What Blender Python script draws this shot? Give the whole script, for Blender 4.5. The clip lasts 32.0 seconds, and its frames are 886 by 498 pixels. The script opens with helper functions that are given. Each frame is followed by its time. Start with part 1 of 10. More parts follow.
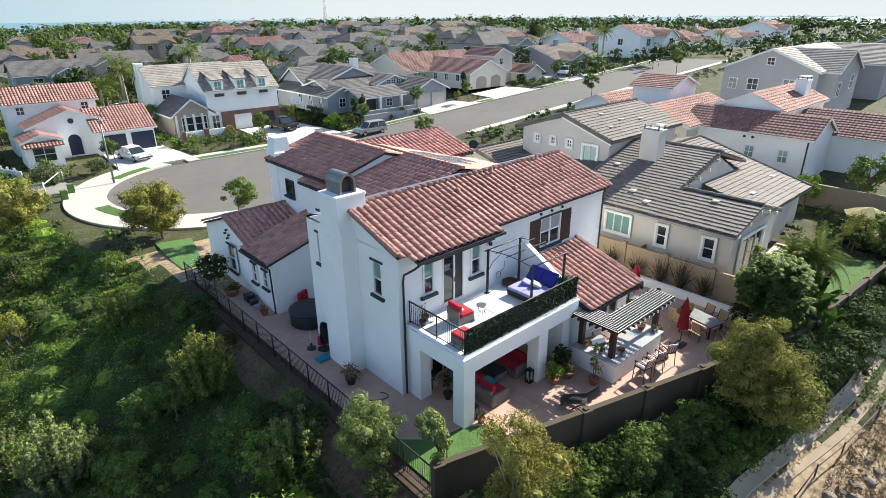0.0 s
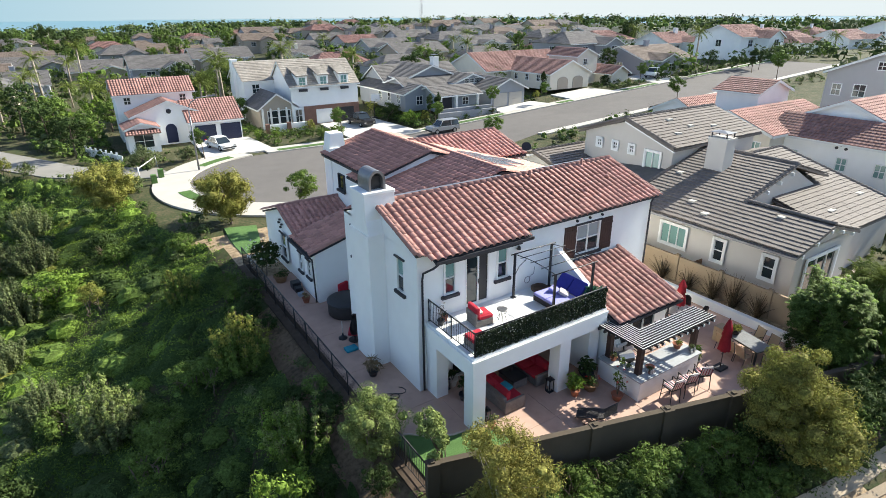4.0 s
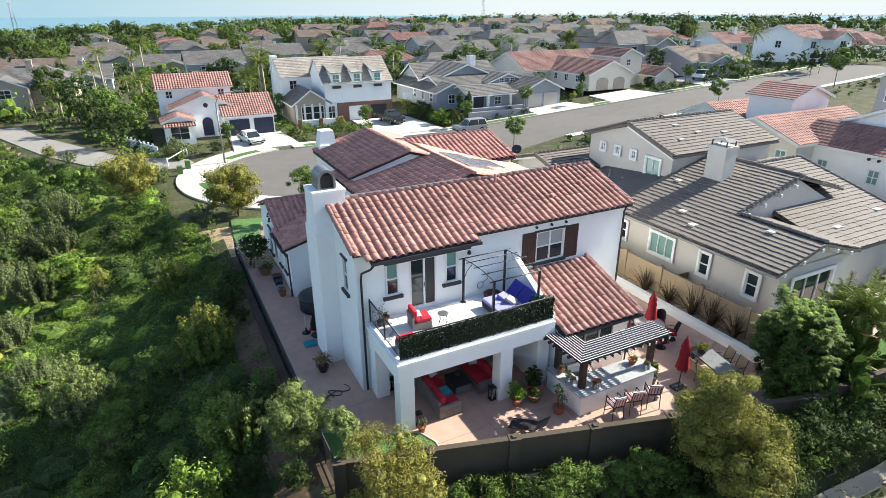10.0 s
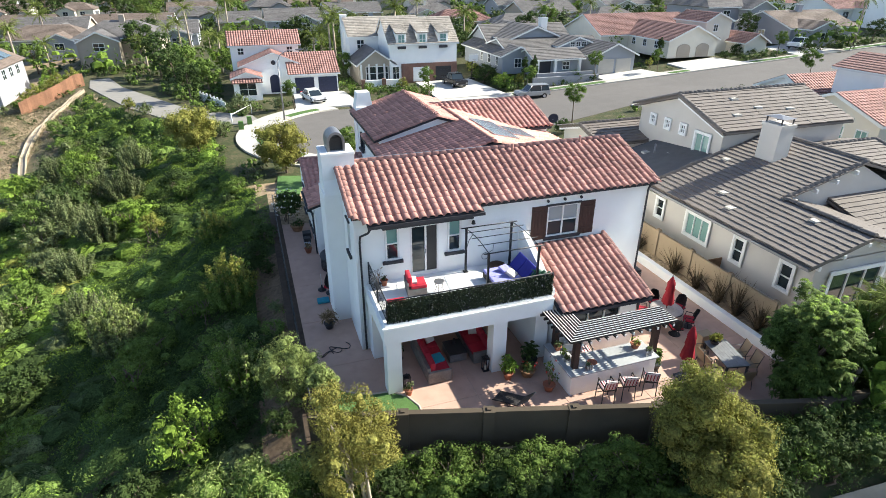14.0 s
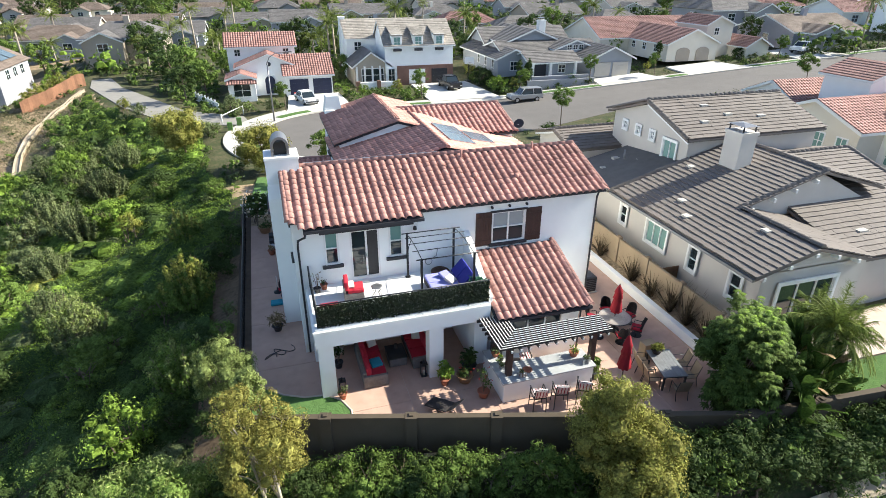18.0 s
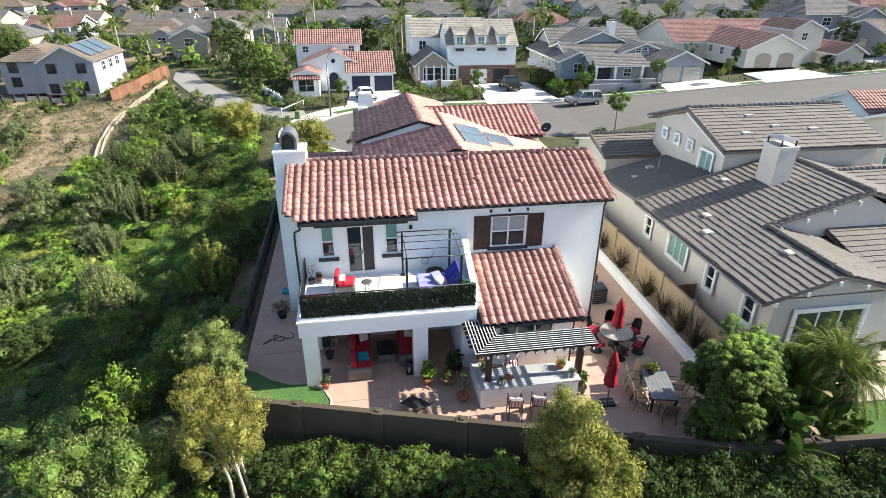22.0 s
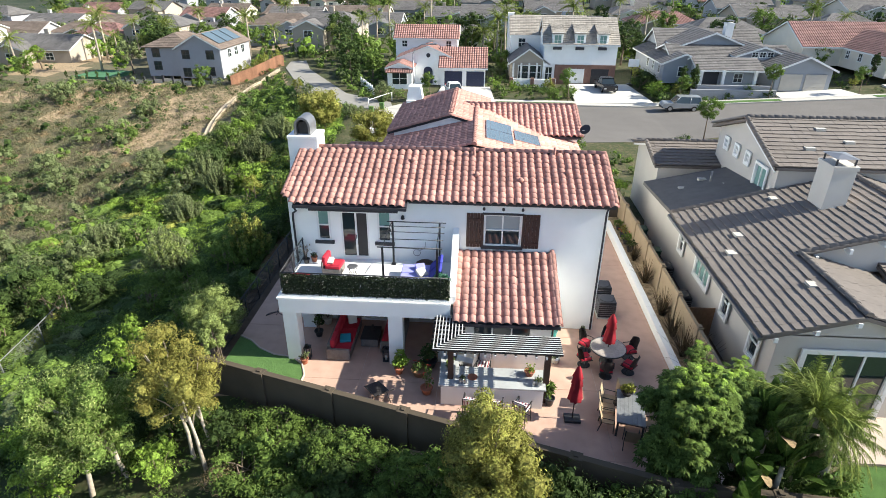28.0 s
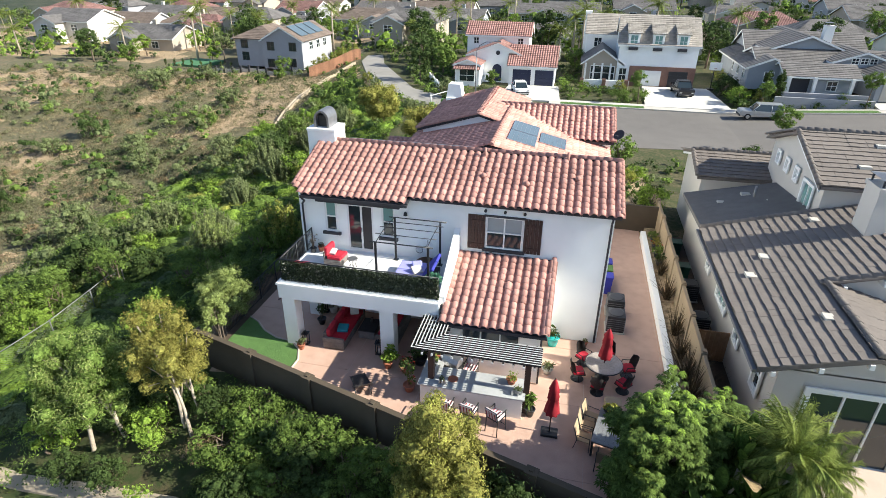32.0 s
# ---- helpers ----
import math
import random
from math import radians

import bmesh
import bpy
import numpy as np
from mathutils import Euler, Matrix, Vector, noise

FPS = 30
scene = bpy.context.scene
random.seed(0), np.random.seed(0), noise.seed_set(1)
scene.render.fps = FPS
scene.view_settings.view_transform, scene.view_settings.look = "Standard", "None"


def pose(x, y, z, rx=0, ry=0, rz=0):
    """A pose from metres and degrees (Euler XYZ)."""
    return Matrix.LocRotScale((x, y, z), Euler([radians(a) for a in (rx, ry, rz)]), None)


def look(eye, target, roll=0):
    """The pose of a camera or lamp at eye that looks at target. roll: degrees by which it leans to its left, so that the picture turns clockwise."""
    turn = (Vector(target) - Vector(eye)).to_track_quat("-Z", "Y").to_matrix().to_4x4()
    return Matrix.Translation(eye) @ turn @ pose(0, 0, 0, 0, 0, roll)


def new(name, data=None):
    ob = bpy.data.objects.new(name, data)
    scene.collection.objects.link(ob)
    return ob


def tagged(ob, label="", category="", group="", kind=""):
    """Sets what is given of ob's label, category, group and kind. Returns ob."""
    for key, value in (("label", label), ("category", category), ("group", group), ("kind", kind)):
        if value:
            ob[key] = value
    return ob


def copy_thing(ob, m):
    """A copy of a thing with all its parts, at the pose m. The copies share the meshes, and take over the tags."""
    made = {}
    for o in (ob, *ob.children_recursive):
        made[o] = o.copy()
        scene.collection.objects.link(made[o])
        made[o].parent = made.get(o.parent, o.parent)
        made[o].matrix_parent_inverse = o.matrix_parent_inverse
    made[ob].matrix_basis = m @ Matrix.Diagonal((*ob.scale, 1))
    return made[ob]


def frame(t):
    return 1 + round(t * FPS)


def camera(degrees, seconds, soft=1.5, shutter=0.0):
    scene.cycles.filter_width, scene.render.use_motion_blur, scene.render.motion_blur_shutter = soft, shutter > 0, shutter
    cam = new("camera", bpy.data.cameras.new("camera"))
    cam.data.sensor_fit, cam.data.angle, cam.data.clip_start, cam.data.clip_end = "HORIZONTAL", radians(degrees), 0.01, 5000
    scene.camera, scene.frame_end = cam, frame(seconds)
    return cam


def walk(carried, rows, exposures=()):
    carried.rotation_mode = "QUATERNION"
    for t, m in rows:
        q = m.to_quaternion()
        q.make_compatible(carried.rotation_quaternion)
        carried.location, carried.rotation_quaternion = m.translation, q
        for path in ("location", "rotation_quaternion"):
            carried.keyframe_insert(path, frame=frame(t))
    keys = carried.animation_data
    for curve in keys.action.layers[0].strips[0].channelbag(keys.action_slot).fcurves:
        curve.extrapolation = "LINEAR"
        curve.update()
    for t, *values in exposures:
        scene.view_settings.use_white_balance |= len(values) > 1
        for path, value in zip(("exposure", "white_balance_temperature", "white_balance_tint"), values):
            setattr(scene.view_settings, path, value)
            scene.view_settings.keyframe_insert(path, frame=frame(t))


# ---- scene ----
cam = camera(76.3, 32.0, soft=0.7)
METRES, EYE, TILT, LEAN, TURN = 25.0, 14.7, 0.0, 0.0, -42.1
ROWS = [
    (0.0, 0.0, 0.0, 0.0, -0.18, -22.69, 0.44),
    (0.5, 0.0123, 0.0009, -0.0033, 1.28, -22.68, 0.44),
    (1.0, 0.0252, 0.0005, -0.0044, 2.65, -22.69, 0.4),
    (1.5, 0.038, 0.0005, -0.0029, 3.97, -22.72, 0.4),
    (2.0, 0.0481, 0.0014, -0.0008, 5.29, -22.73, 0.38),
    (2.5, 0.0581, 0.0019, 0.0012, 6.53, -22.75, 0.36),
    (3.0, 0.0688, 0.0031, 0.0019, 7.57, -22.73, 0.36),
    (3.5, 0.0812, 0.0041, 0.0025, 8.39, -22.74, 0.36),
    (5.5, 0.1388, 0.012, 0.0073, 9.5, -22.77, 0.31),
    (6.0, 0.1541, 0.0161, 0.0089, 9.86, -22.77, 0.28),
    (6.5, 0.1676, 0.0198, 0.0097, 10.8, -22.79, 0.25),
    (7.0, 0.182, 0.0233, 0.0085, 11.7, -22.79, 0.26),
    (7.5, 0.1955, 0.0271, 0.0081, 12.35, -22.81, 0.25),
    (8.0, 0.2089, 0.0303, 0.008, 12.95, -22.81, 0.25),
    (8.5, 0.2235, 0.0337, 0.0082, 13.53, -22.81, 0.26),
    (9.0, 0.2379, 0.0353, 0.0099, 14.06, -22.83, 0.19),
    (9.5, 0.2529, 0.0406, 0.0091, 14.56, -22.83, 0.21),
    (10.0, 0.2689, 0.0464, 0.0088, 15.03, -22.94, 0.17),
    (10.5, 0.2849, 0.052, 0.0108, 15.43, -23.41, 0.13),
    (11.0, 0.3009, 0.0574, 0.0136, 15.96, -23.86, 0.09),
    (11.5, 0.3165, 0.0618, 0.0134, 18.03, -24.36, -0.01),
    (12.0, 0.3312, 0.0664, 0.0138, 20.09, -24.87, -0.07),
    (12.5, 0.3445, 0.0725, 0.0136, 21.84, -25.35, -0.09),
    (13.0, 0.3567, 0.0785, 0.0134, 22.53, -25.76, -0.09),
    (13.5, 0.3688, 0.0835, 0.0119, 22.97, -26.19, -0.1),
    (14.0, 0.3798, 0.0895, 0.0125, 23.39, -26.48, -0.13),
    (14.5, 0.3916, 0.0947, 0.0126, 23.6, -26.46, -0.14),
    (16.5, 0.4444, 0.1186, 0.0202, 23.71, -26.42, -0.18),
    (17.0, 0.4596, 0.1242, 0.0204, 23.85, -26.41, -0.19),
    (17.5, 0.4755, 0.1316, 0.0216, 24.29, -26.41, -0.21),
    (18.0, 0.4915, 0.1396, 0.0218, 24.99, -26.41, -0.22),
    (18.5, 0.5076, 0.1476, 0.0234, 25.9, -26.43, -0.26),
    (19.0, 0.5244, 0.1557, 0.0258, 26.99, -26.43, -0.26),
    (19.5, 0.5405, 0.164, 0.0273, 28.4, -26.48, -0.29),
    (20.0, 0.5537, 0.1729, 0.0272, 29.82, -26.52, -0.32),
    (20.5, 0.5656, 0.1807, 0.0268, 31.18, -26.52, -0.33),
    (21.0, 0.578, 0.1878, 0.0262, 32.08, -26.51, -0.35),
    (21.5, 0.5918, 0.1952, 0.0257, 32.63, -26.49, -0.31),
    (22.0, 0.6066, 0.2032, 0.0249, 33.18, -26.49, -0.32),
    (22.5, 0.6217, 0.2116, 0.0236, 33.84, -26.49, -0.31),
    (23.0, 0.6353, 0.221, 0.0218, 34.59, -26.49, -0.31),
    (23.5, 0.6482, 0.2304, 0.0214, 35.37, -26.5, -0.3),
    (24.0, 0.662, 0.2407, 0.0195, 36.21, -26.49, -0.31),
    (24.5, 0.6764, 0.2522, 0.019, 37.08, -26.5, -0.3),
    (25.0, 0.69, 0.2665, 0.0204, 38.1, -26.55, -0.3),
    (25.5, 0.7044, 0.2771, 0.0209, 39.14, -26.62, -0.32),
    (27.5, 0.7589, 0.3224, 0.021, 44.16, -26.78, -0.36),
    (28.0, 0.7727, 0.3332, 0.0213, 45.9, -26.79, -0.35),
    (28.5, 0.7836, 0.3445, 0.021, 47.4, -26.8, -0.36),
    (29.0, 0.7923, 0.3576, 0.021, 48.91, -26.89, -0.37),
    (29.5, 0.8017, 0.3726, 0.0218, 50.4, -26.97, -0.37),
    (30.0, 0.814, 0.3881, 0.0221, 51.47, -27.04, -0.39),
    (30.5, 0.827, 0.402, 0.0228, 52.36, -27.09, -0.4),
    (31.0, 0.8391, 0.4155, 0.0241, 53.23, -27.11, -0.43),
    (31.5, 0.8482, 0.429, 0.0249, 54.11, -27.13, -0.45),
    (32.0, 0.8563, 0.4417, 0.0248, 54.98, -27.19, -0.47),
]
walk(cam, [(t, pose(0, 0, EYE, TILT, LEAN, TURN) @ pose(METRES * x, METRES * y, METRES * z, 90 + pitch, roll, yaw)) for t, x, y, z, yaw, pitch, roll in ROWS],
     [(0.0, 1.27), (6.0, 1.30), (12.0, 1.40), (20.0, 1.40), (26.0, 1.36), (32.0, 1.26)])

# ---- light ----
SUN_EL, SUN_AZ = radians(34.0), radians(-1.8)      # azimuth from +x towards +y
world = bpy.data.worlds.new("world")
scene.world = world
world.use_nodes = True
wt = world.node_tree
sky = wt.nodes.new("ShaderNodeTexSky")
sky.sky_type = "NISHITA"
sky.sun_disc = False
sky.sun_elevation = SUN_EL
sky.sun_rotation = radians(90) - SUN_AZ
sky.altitude = 300
sky.dust_density = 0.6
sky.air_density = 0.8
sky.ozone_density = 0.4
wt.links.new(sky.outputs[0], wt.nodes["Background"].inputs[0])
wt.nodes["Background"].inputs[1].default_value = 0.101
sun = new("sun", bpy.data.lights.new("sun", "SUN"))
sun.data.energy = 4.4
sun.data.angle = radians(0.6)
sun.data.color = (1.0, 0.97, 0.845)
sun.matrix_world = look((0, 0, 60), (-math.cos(SUN_EL) * math.cos(SUN_AZ), -math.cos(SUN_EL) * math.sin(SUN_AZ), 60 - math.sin(SUN_EL)))

# ---- materials ----
def mat(name, col, rough=0.8, metal=0.0, var=0.12, scale=3.0, bump=0.0, bscale=40.0, island=0.0, obrand=0.0, stain=0.0, spec=0.4, translucent=0.0, fine=0.0):
    """A surface: base colour varied at two scales, fine relief, optional change from piece to piece."""
    m = bpy.data.materials.new(name)
    m.use_nodes = True
    t = m.node_tree
    n, l = t.nodes, t.links
    b = n["Principled BSDF"]
    b.inputs["Roughness"].default_value = rough
    b.inputs["Metallic"].default_value = metal
    b.inputs["Specular IOR Level"].default_value = spec
    co = n.new("ShaderNodeTexCoord")
    geo = n.new("ShaderNodeNewGeometry")
    n1 = n.new("ShaderNodeTexNoise")
    n1.inputs["Scale"].default_value = scale
    n1.inputs["Detail"].default_value = 6
    l.new(geo.outputs["Position"], n1.inputs["Vector"])
    n2 = n.new("ShaderNodeTexNoise")
    n2.inputs["Scale"].default_value = scale * 0.13
    n2.inputs["Detail"].default_value = 3
    l.new(geo.outputs["Position"], n2.inputs["Vector"])
    add = n.new("ShaderNodeMath")
    add.operation = "ADD"
    l.new(n1.outputs["Fac"], add.inputs[0])
    l.new(n2.outputs["Fac"], add.inputs[1])
    mr = n.new("ShaderNodeMapRange")
    mr.inputs["From Min"].default_value = 0.7
    mr.inputs["From Max"].default_value = 1.3
    mr.inputs["To Min"].default_value = 1 - var
    mr.inputs["To Max"].default_value = 1 + var
    l.new(add.outputs[0], mr.inputs["Value"])
    last = mr.outputs[0]
    for amount, sock in ((island, geo.outputs["Random Per Island"]), (obrand, None)):
        if amount:
            if sock is None:
                sock = n.new("ShaderNodeObjectInfo").outputs["Random"]
            r = n.new("ShaderNodeMapRange")
            r.inputs["To Min"].default_value = 1 - amount
            r.inputs["To Max"].default_value = 1 + amount
            l.new(sock, r.inputs["Value"])
            mu = n.new("ShaderNodeMath")
            mu.operation = "MULTIPLY"
            l.new(last, mu.inputs[0])
            l.new(r.outputs[0], mu.inputs[1])
            last = mu.outputs[0]
    if fine:
        n4 = n.new("ShaderNodeTexNoise")
        n4.inputs["Scale"].default_value = fine
        n4.inputs["Detail"].default_value = 4
        n4.inputs["Roughness"].default_value = 0.7
        l.new(geo.outputs["Position"], n4.inputs["Vector"])
        r4 = n.new("ShaderNodeMapRange")
        r4.inputs["From Min"].default_value = 0.32
        r4.inputs["From Max"].default_value = 0.68
        r4.inputs["To Min"].default_value = 0.45
        r4.inputs["To Max"].default_value = 1.55
        l.new(n4.outputs["Fac"], r4.inputs["Value"])
        m4 = n.new("ShaderNodeMath")
        m4.operation = "MULTIPLY"
        l.new(last, m4.inputs[0])
        l.new(r4.outputs[0], m4.inputs[1])
        last = m4.outputs[0]
    vm = n.new("ShaderNodeVectorMath")
    vm.operation = "SCALE"
    vm.inputs[0].default_value = col
    l.new(last, vm.inputs["Scale"])
    out = vm.outputs[0]
    if stain:
        n3 = n.new("ShaderNodeTexNoise")
        n3.inputs["Scale"].default_value = scale * 0.5
        n3.inputs["Detail"].default_value = 8
        n3.inputs["Roughness"].default_value = 0.7
        l.new(geo.outputs["Position"], n3.inputs["Vector"])
        rr = n.new("ShaderNodeMapRange")
        rr.inputs["From Min"].default_value = 0.52
        rr.inputs["From Max"].default_value = 0.75
        rr.inputs["To Max"].default_value = stain
        l.new(n3.outputs["Fac"], rr.inputs["Value"])
        mx = n.new("ShaderNodeMix")
        mx.data_type = "RGBA"
        l.new(rr.outputs[0], mx.inputs[0])
        l.new(out, mx.inputs[6])
        mx.inputs[7].default_value = (col[0] * 0.35, col[1] * 0.33, col[2] * 0.3, 1)
        out = mx.outputs[2]
    l.new(out, b.inputs["Base Color"])
    if bump:
        nb = n.new("ShaderNodeTexNoise")
        nb.inputs["Scale"].default_value = bscale
        nb.inputs["Detail"].default_value = 5
        l.new(geo.outputs["Position"], nb.inputs["Vector"])
        bp = n.new("ShaderNodeBump")
        bp.inputs["Strength"].default_value = bump
        bp.inputs["Distance"].default_value = 0.02
        l.new(nb.outputs["Fac"], bp.inputs["Height"])
        l.new(bp.outputs[0], b.inputs["Normal"])
    if translucent:
        tr = n.new("ShaderNodeBsdfTranslucent")
        l.new(out, tr.inputs["Color"])
        ms = n.new("ShaderNodeMixShader")
        ms.inputs[0].default_value = translucent
        l.new(b.outputs[0], ms.inputs[1])
        l.new(tr.outputs[0], ms.inputs[2])
        l.new(ms.outputs[0], n["Material Output"].inputs["Surface"])
    return m


def mixmat(name, cols, scale, rough=0.9, bump=0.4, bscale=30.0, lo=0.38, hi=0.62):
    """A ground surface of three colours in patches."""
    m = bpy.data.materials.new(name)
    m.use_nodes = True
    t = m.node_tree
    n, l = t.nodes, t.links
    b = n["Principled BSDF"]
    b.inputs["Roughness"].default_value = rough
    b.inputs["Specular IOR Level"].default_value = 0.2
    geo = n.new("ShaderNodeNewGeometry")
    out = None
    prev = None
    for i, c in enumerate(cols):
        if i == 0:
            prev = c
            continue
        nz = n.new("ShaderNodeTexNoise")
        nz.inputs["Scale"].default_value = scale * (1 if i == 1 else 7.3)
        nz.inputs["Detail"].default_value = 8
        nz.inputs["Roughness"].default_value = 0.65
        l.new(geo.outputs["Position"], nz.inputs["Vector"])
        rr = n.new("ShaderNodeMapRange")
        rr.inputs["From Min"].default_value = lo
        rr.inputs["From Max"].default_value = hi
        l.new(nz.outputs["Fac"], rr.inputs["Value"])
        mx = n.new("ShaderNodeMix")
        mx.data_type = "RGBA"
        l.new(rr.outputs[0], mx.inputs[0])
        if out is None:
            mx.inputs[6].default_value = (*prev, 1)
        else:
            l.new(out, mx.inputs[6])
        mx.inputs[7].default_value = (*c, 1)
        out = mx.outputs[2]
    l.new(out, b.inputs["Base Color"])
    nb = n.new("ShaderNodeTexNoise")
    nb.inputs["Scale"].default_value = bscale
    nb.inputs["Detail"].default_value = 6
    l.new(geo.outputs["Position"], nb.inputs["Vector"])
    bp = n.new("ShaderNodeBump")
    bp.inputs["Strength"].default_value = bump
    bp.inputs["Distance"].default_value = 0.05
    l.new(nb.outputs["Fac"], bp.inputs["Height"])
    l.new(bp.outputs[0], b.inputs["Normal"])
    return m


def roofmat(name, col, pitch_u, pitch_v, wave):
    """A far tile roof: courses and barrels as relief over UV metres, tiles varied one by one."""
    m = bpy.data.materials.new(name)
    m.use_nodes = True
    t = m.node_tree
    n, l = t.nodes, t.links
    b = n["Principled BSDF"]
    b.inputs["Roughness"].default_value = 0.85
    uv = n.new("ShaderNodeUVMap")
    mp = n.new("ShaderNodeMapping")
    mp.inputs["Scale"].default_value = (1 / pitch_u, 1 / pitch_v, 1)
    l.new(uv.outputs[0], mp.inputs["Vector"])
    fl = n.new("ShaderNodeVectorMath")
    fl.operation = "FLOOR"
    l.new(mp.outputs[0], fl.inputs[0])
    wn = n.new("ShaderNodeTexWhiteNoise")
    wn.noise_dimensions = "2D"
    l.new(fl.outputs[0], wn.inputs["Vector"])
    geo = n.new("ShaderNodeNewGeometry")
    nz = n.new("ShaderNodeTexNoise")
    nz.inputs["Scale"].default_value = 0.5
    nz.inputs["Detail"].default_value = 5
    l.new(geo.outputs["Position"], nz.inputs["Vector"])
    ad = n.new("ShaderNodeMath")
    ad.operation = "MULTIPLY_ADD"
    l.new(wn.outputs["Value"], ad.inputs[0])
    ad.inputs[1].default_value = 0.35
    l.new(nz.outputs["Fac"], ad.inputs[2])
    mr = n.new("ShaderNodeMapRange")
    mr.inputs["From Min"].default_value = 0.4
    mr.inputs["From Max"].default_value = 1.0
    mr.inputs["To Min"].default_value = 0.72
    mr.inputs["To Max"].default_value = 1.28
    l.new(ad.outputs[0], mr.inputs["Value"])
    vm = n.new("ShaderNodeVectorMath")
    vm.operation = "SCALE"
    vm.inputs[0].default_value = col
    l.new(mr.outputs[0], vm.inputs["Scale"])
    l.new(vm.outputs[0], b.inputs["Base Color"])
    fr = n.new("ShaderNodeVectorMath")
    fr.operation = "FRACTION"
    l.new(mp.outputs[0], fr.inputs[0])
    sp = n.new("ShaderNodeSeparateXYZ")
    l.new(fr.outputs[0], sp.inputs[0])
    s = n.new("ShaderNodeMath")
    s.operation = "MULTIPLY"
    s.inputs[1].default_value = math.pi
    l.new(sp.outputs[0], s.inputs[0])
    s2 = n.new("ShaderNodeMath")
    s2.operation = "SINE"
    l.new(s.outputs[0], s2.inputs[0])
    s3 = n.new("ShaderNodeMath")
    s3.operation = "MULTIPLY"
    s3.inputs[1].default_value = wave
    l.new(s2.outputs[0], s3.inputs[0])
    bp = n.new("ShaderNodeBump")
    bp.inputs["Strength"].default_value = 1.0
    bp.inputs["Distance"].default_value = 0.1
    l.new(s3.outputs[0], bp.inputs["Height"])
    l.new(bp.outputs[0], b.inputs["Normal"])
    return m


def glassmat(name, col=(0.02, 0.03, 0.035)):
    m = bpy.data.materials.new(name)
    m.use_nodes = True
    b = m.node_tree.nodes["Principled BSDF"]
    b.inputs["Base Color"].default_value = (*col, 1)
    b.inputs["Roughness"].default_value = 0.04
    b.inputs["Specular IOR Level"].default_value = 0.8
    return m


STUCCO = mat("white_stucco", (0.87, 0.87, 0.85), 0.9, var=0.035, scale=1.2, bump=0.25, bscale=60)
STUCCO_BEIGE = mat("beige_stucco", (0.55, 0.515, 0.47), 0.9, var=0.05, scale=1.0, bump=0.25, bscale=60)
STUCCO_CREAM = mat("cream_stucco", (0.70, 0.65, 0.55), 0.9, var=0.05, scale=1.0, bump=0.2, bscale=50)
STUCCO_GREY = mat("grey_stucco", (0.33, 0.33, 0.35), 0.9, var=0.05, scale=1.0, bump=0.2, bscale=50)
STUCCO_BLUE = mat("blue_grey_siding", (0.31, 0.33, 0.36), 0.85, var=0.05, scale=1.0, bump=0.2, bscale=50)
STUCCO_TAN = mat("tan_stucco", (0.38, 0.33, 0.27), 0.9, var=0.06, scale=1.0, bump=0.2, bscale=50)
STUCCO_MAUVE = mat("mauve_grey_stucco", (0.41, 0.385, 0.39), 0.9, var=0.05, scale=1.0, bump=0.2, bscale=50)
TERRA = mat("terracotta_tile", (0.435, 0.226, 0.186), 0.85, var=0.16, scale=9, bump=0.2, bscale=70, island=0.20, obrand=0.20, stain=0.25)
TERRA_RIDGE = mat("terracotta_ridge_tile", (0.37, 0.195, 0.162), 0.85, var=0.14, scale=8, bump=0.2, bscale=70, island=0.15)
SLATE = mat("grey_brown_flat_tile", (0.168, 0.143, 0.126), 0.8, var=0.12, scale=5, bump=0.2, bscale=60, island=0.05, obrand=0.05, stain=0.25)
ROOF_TERRA = roofmat("terracotta_far_roof", (0.315, 0.165, 0.135), 0.33, 0.38, 0.9)
ROOF_TERRA_DULL = roofmat("dull_terracotta_far_roof", (0.225, 0.118, 0.102), 0.33, 0.38, 0.9)
ROOF_GREY = roofmat("grey_far_roof", (0.135, 0.125, 0.12), 0.42, 0.38, 0.1)
ROOF_BROWN = roofmat("brown_far_roof", (0.165, 0.125, 0.10), 0.42, 0.38, 0.2)
ROOF_SAND = roofmat("sand_far_roof", (0.29, 0.26, 0.225), 0.42, 0.38, 0.1)
ROOF_DARK = mat("dark_flat_roofing", (0.125, 0.118, 0.114), 0.9, var=0.15, scale=2, bump=0.3, bscale=80)
WHITE = mat("white_paint", (0.78, 0.78, 0.76), 0.55, var=0.03, scale=3)
BLACK = mat("black_painted_metal", (0.018, 0.019, 0.022), 0.45, var=0.2, scale=8)
DARKTRIM = mat("charcoal_trim", (0.035, 0.035, 0.042), 0.6, var=0.15, scale=4)
GREYMETAL = mat("grey_flashing", (0.22, 0.22, 0.23), 0.45, metal=0.6, var=0.15, scale=3)
BROWNWOOD = mat("dark_brown_shutter", (0.055, 0.028, 0.022), 0.6, var=0.2, scale=12, bump=0.2)
GLASS = glassmat("window_glass")
ROCK = mat("pale_grey_rock", (0.205, 0.175, 0.14), 0.9, var=0.2, scale=4, bump=0.5, bscale=12)
GALV = mat("galvanised_wire", (0.22, 0.225, 0.22), 0.5, metal=0.3, var=0.1)
GLASS_GREEN = glassmat("green_tinted_glass", (0.19, 0.33, 0.30))
BLIND = mat("window_blind", (0.30, 0.33, 0.34), 0.5, var=0.05, scale=3, spec=0.6)
PATIO = mat("stamped_terracotta_concrete", (0.49, 0.322, 0.25), 0.75, var=0.14, scale=2.2, bump=0.25, bscale=25, island=0.05, stain=0.22)
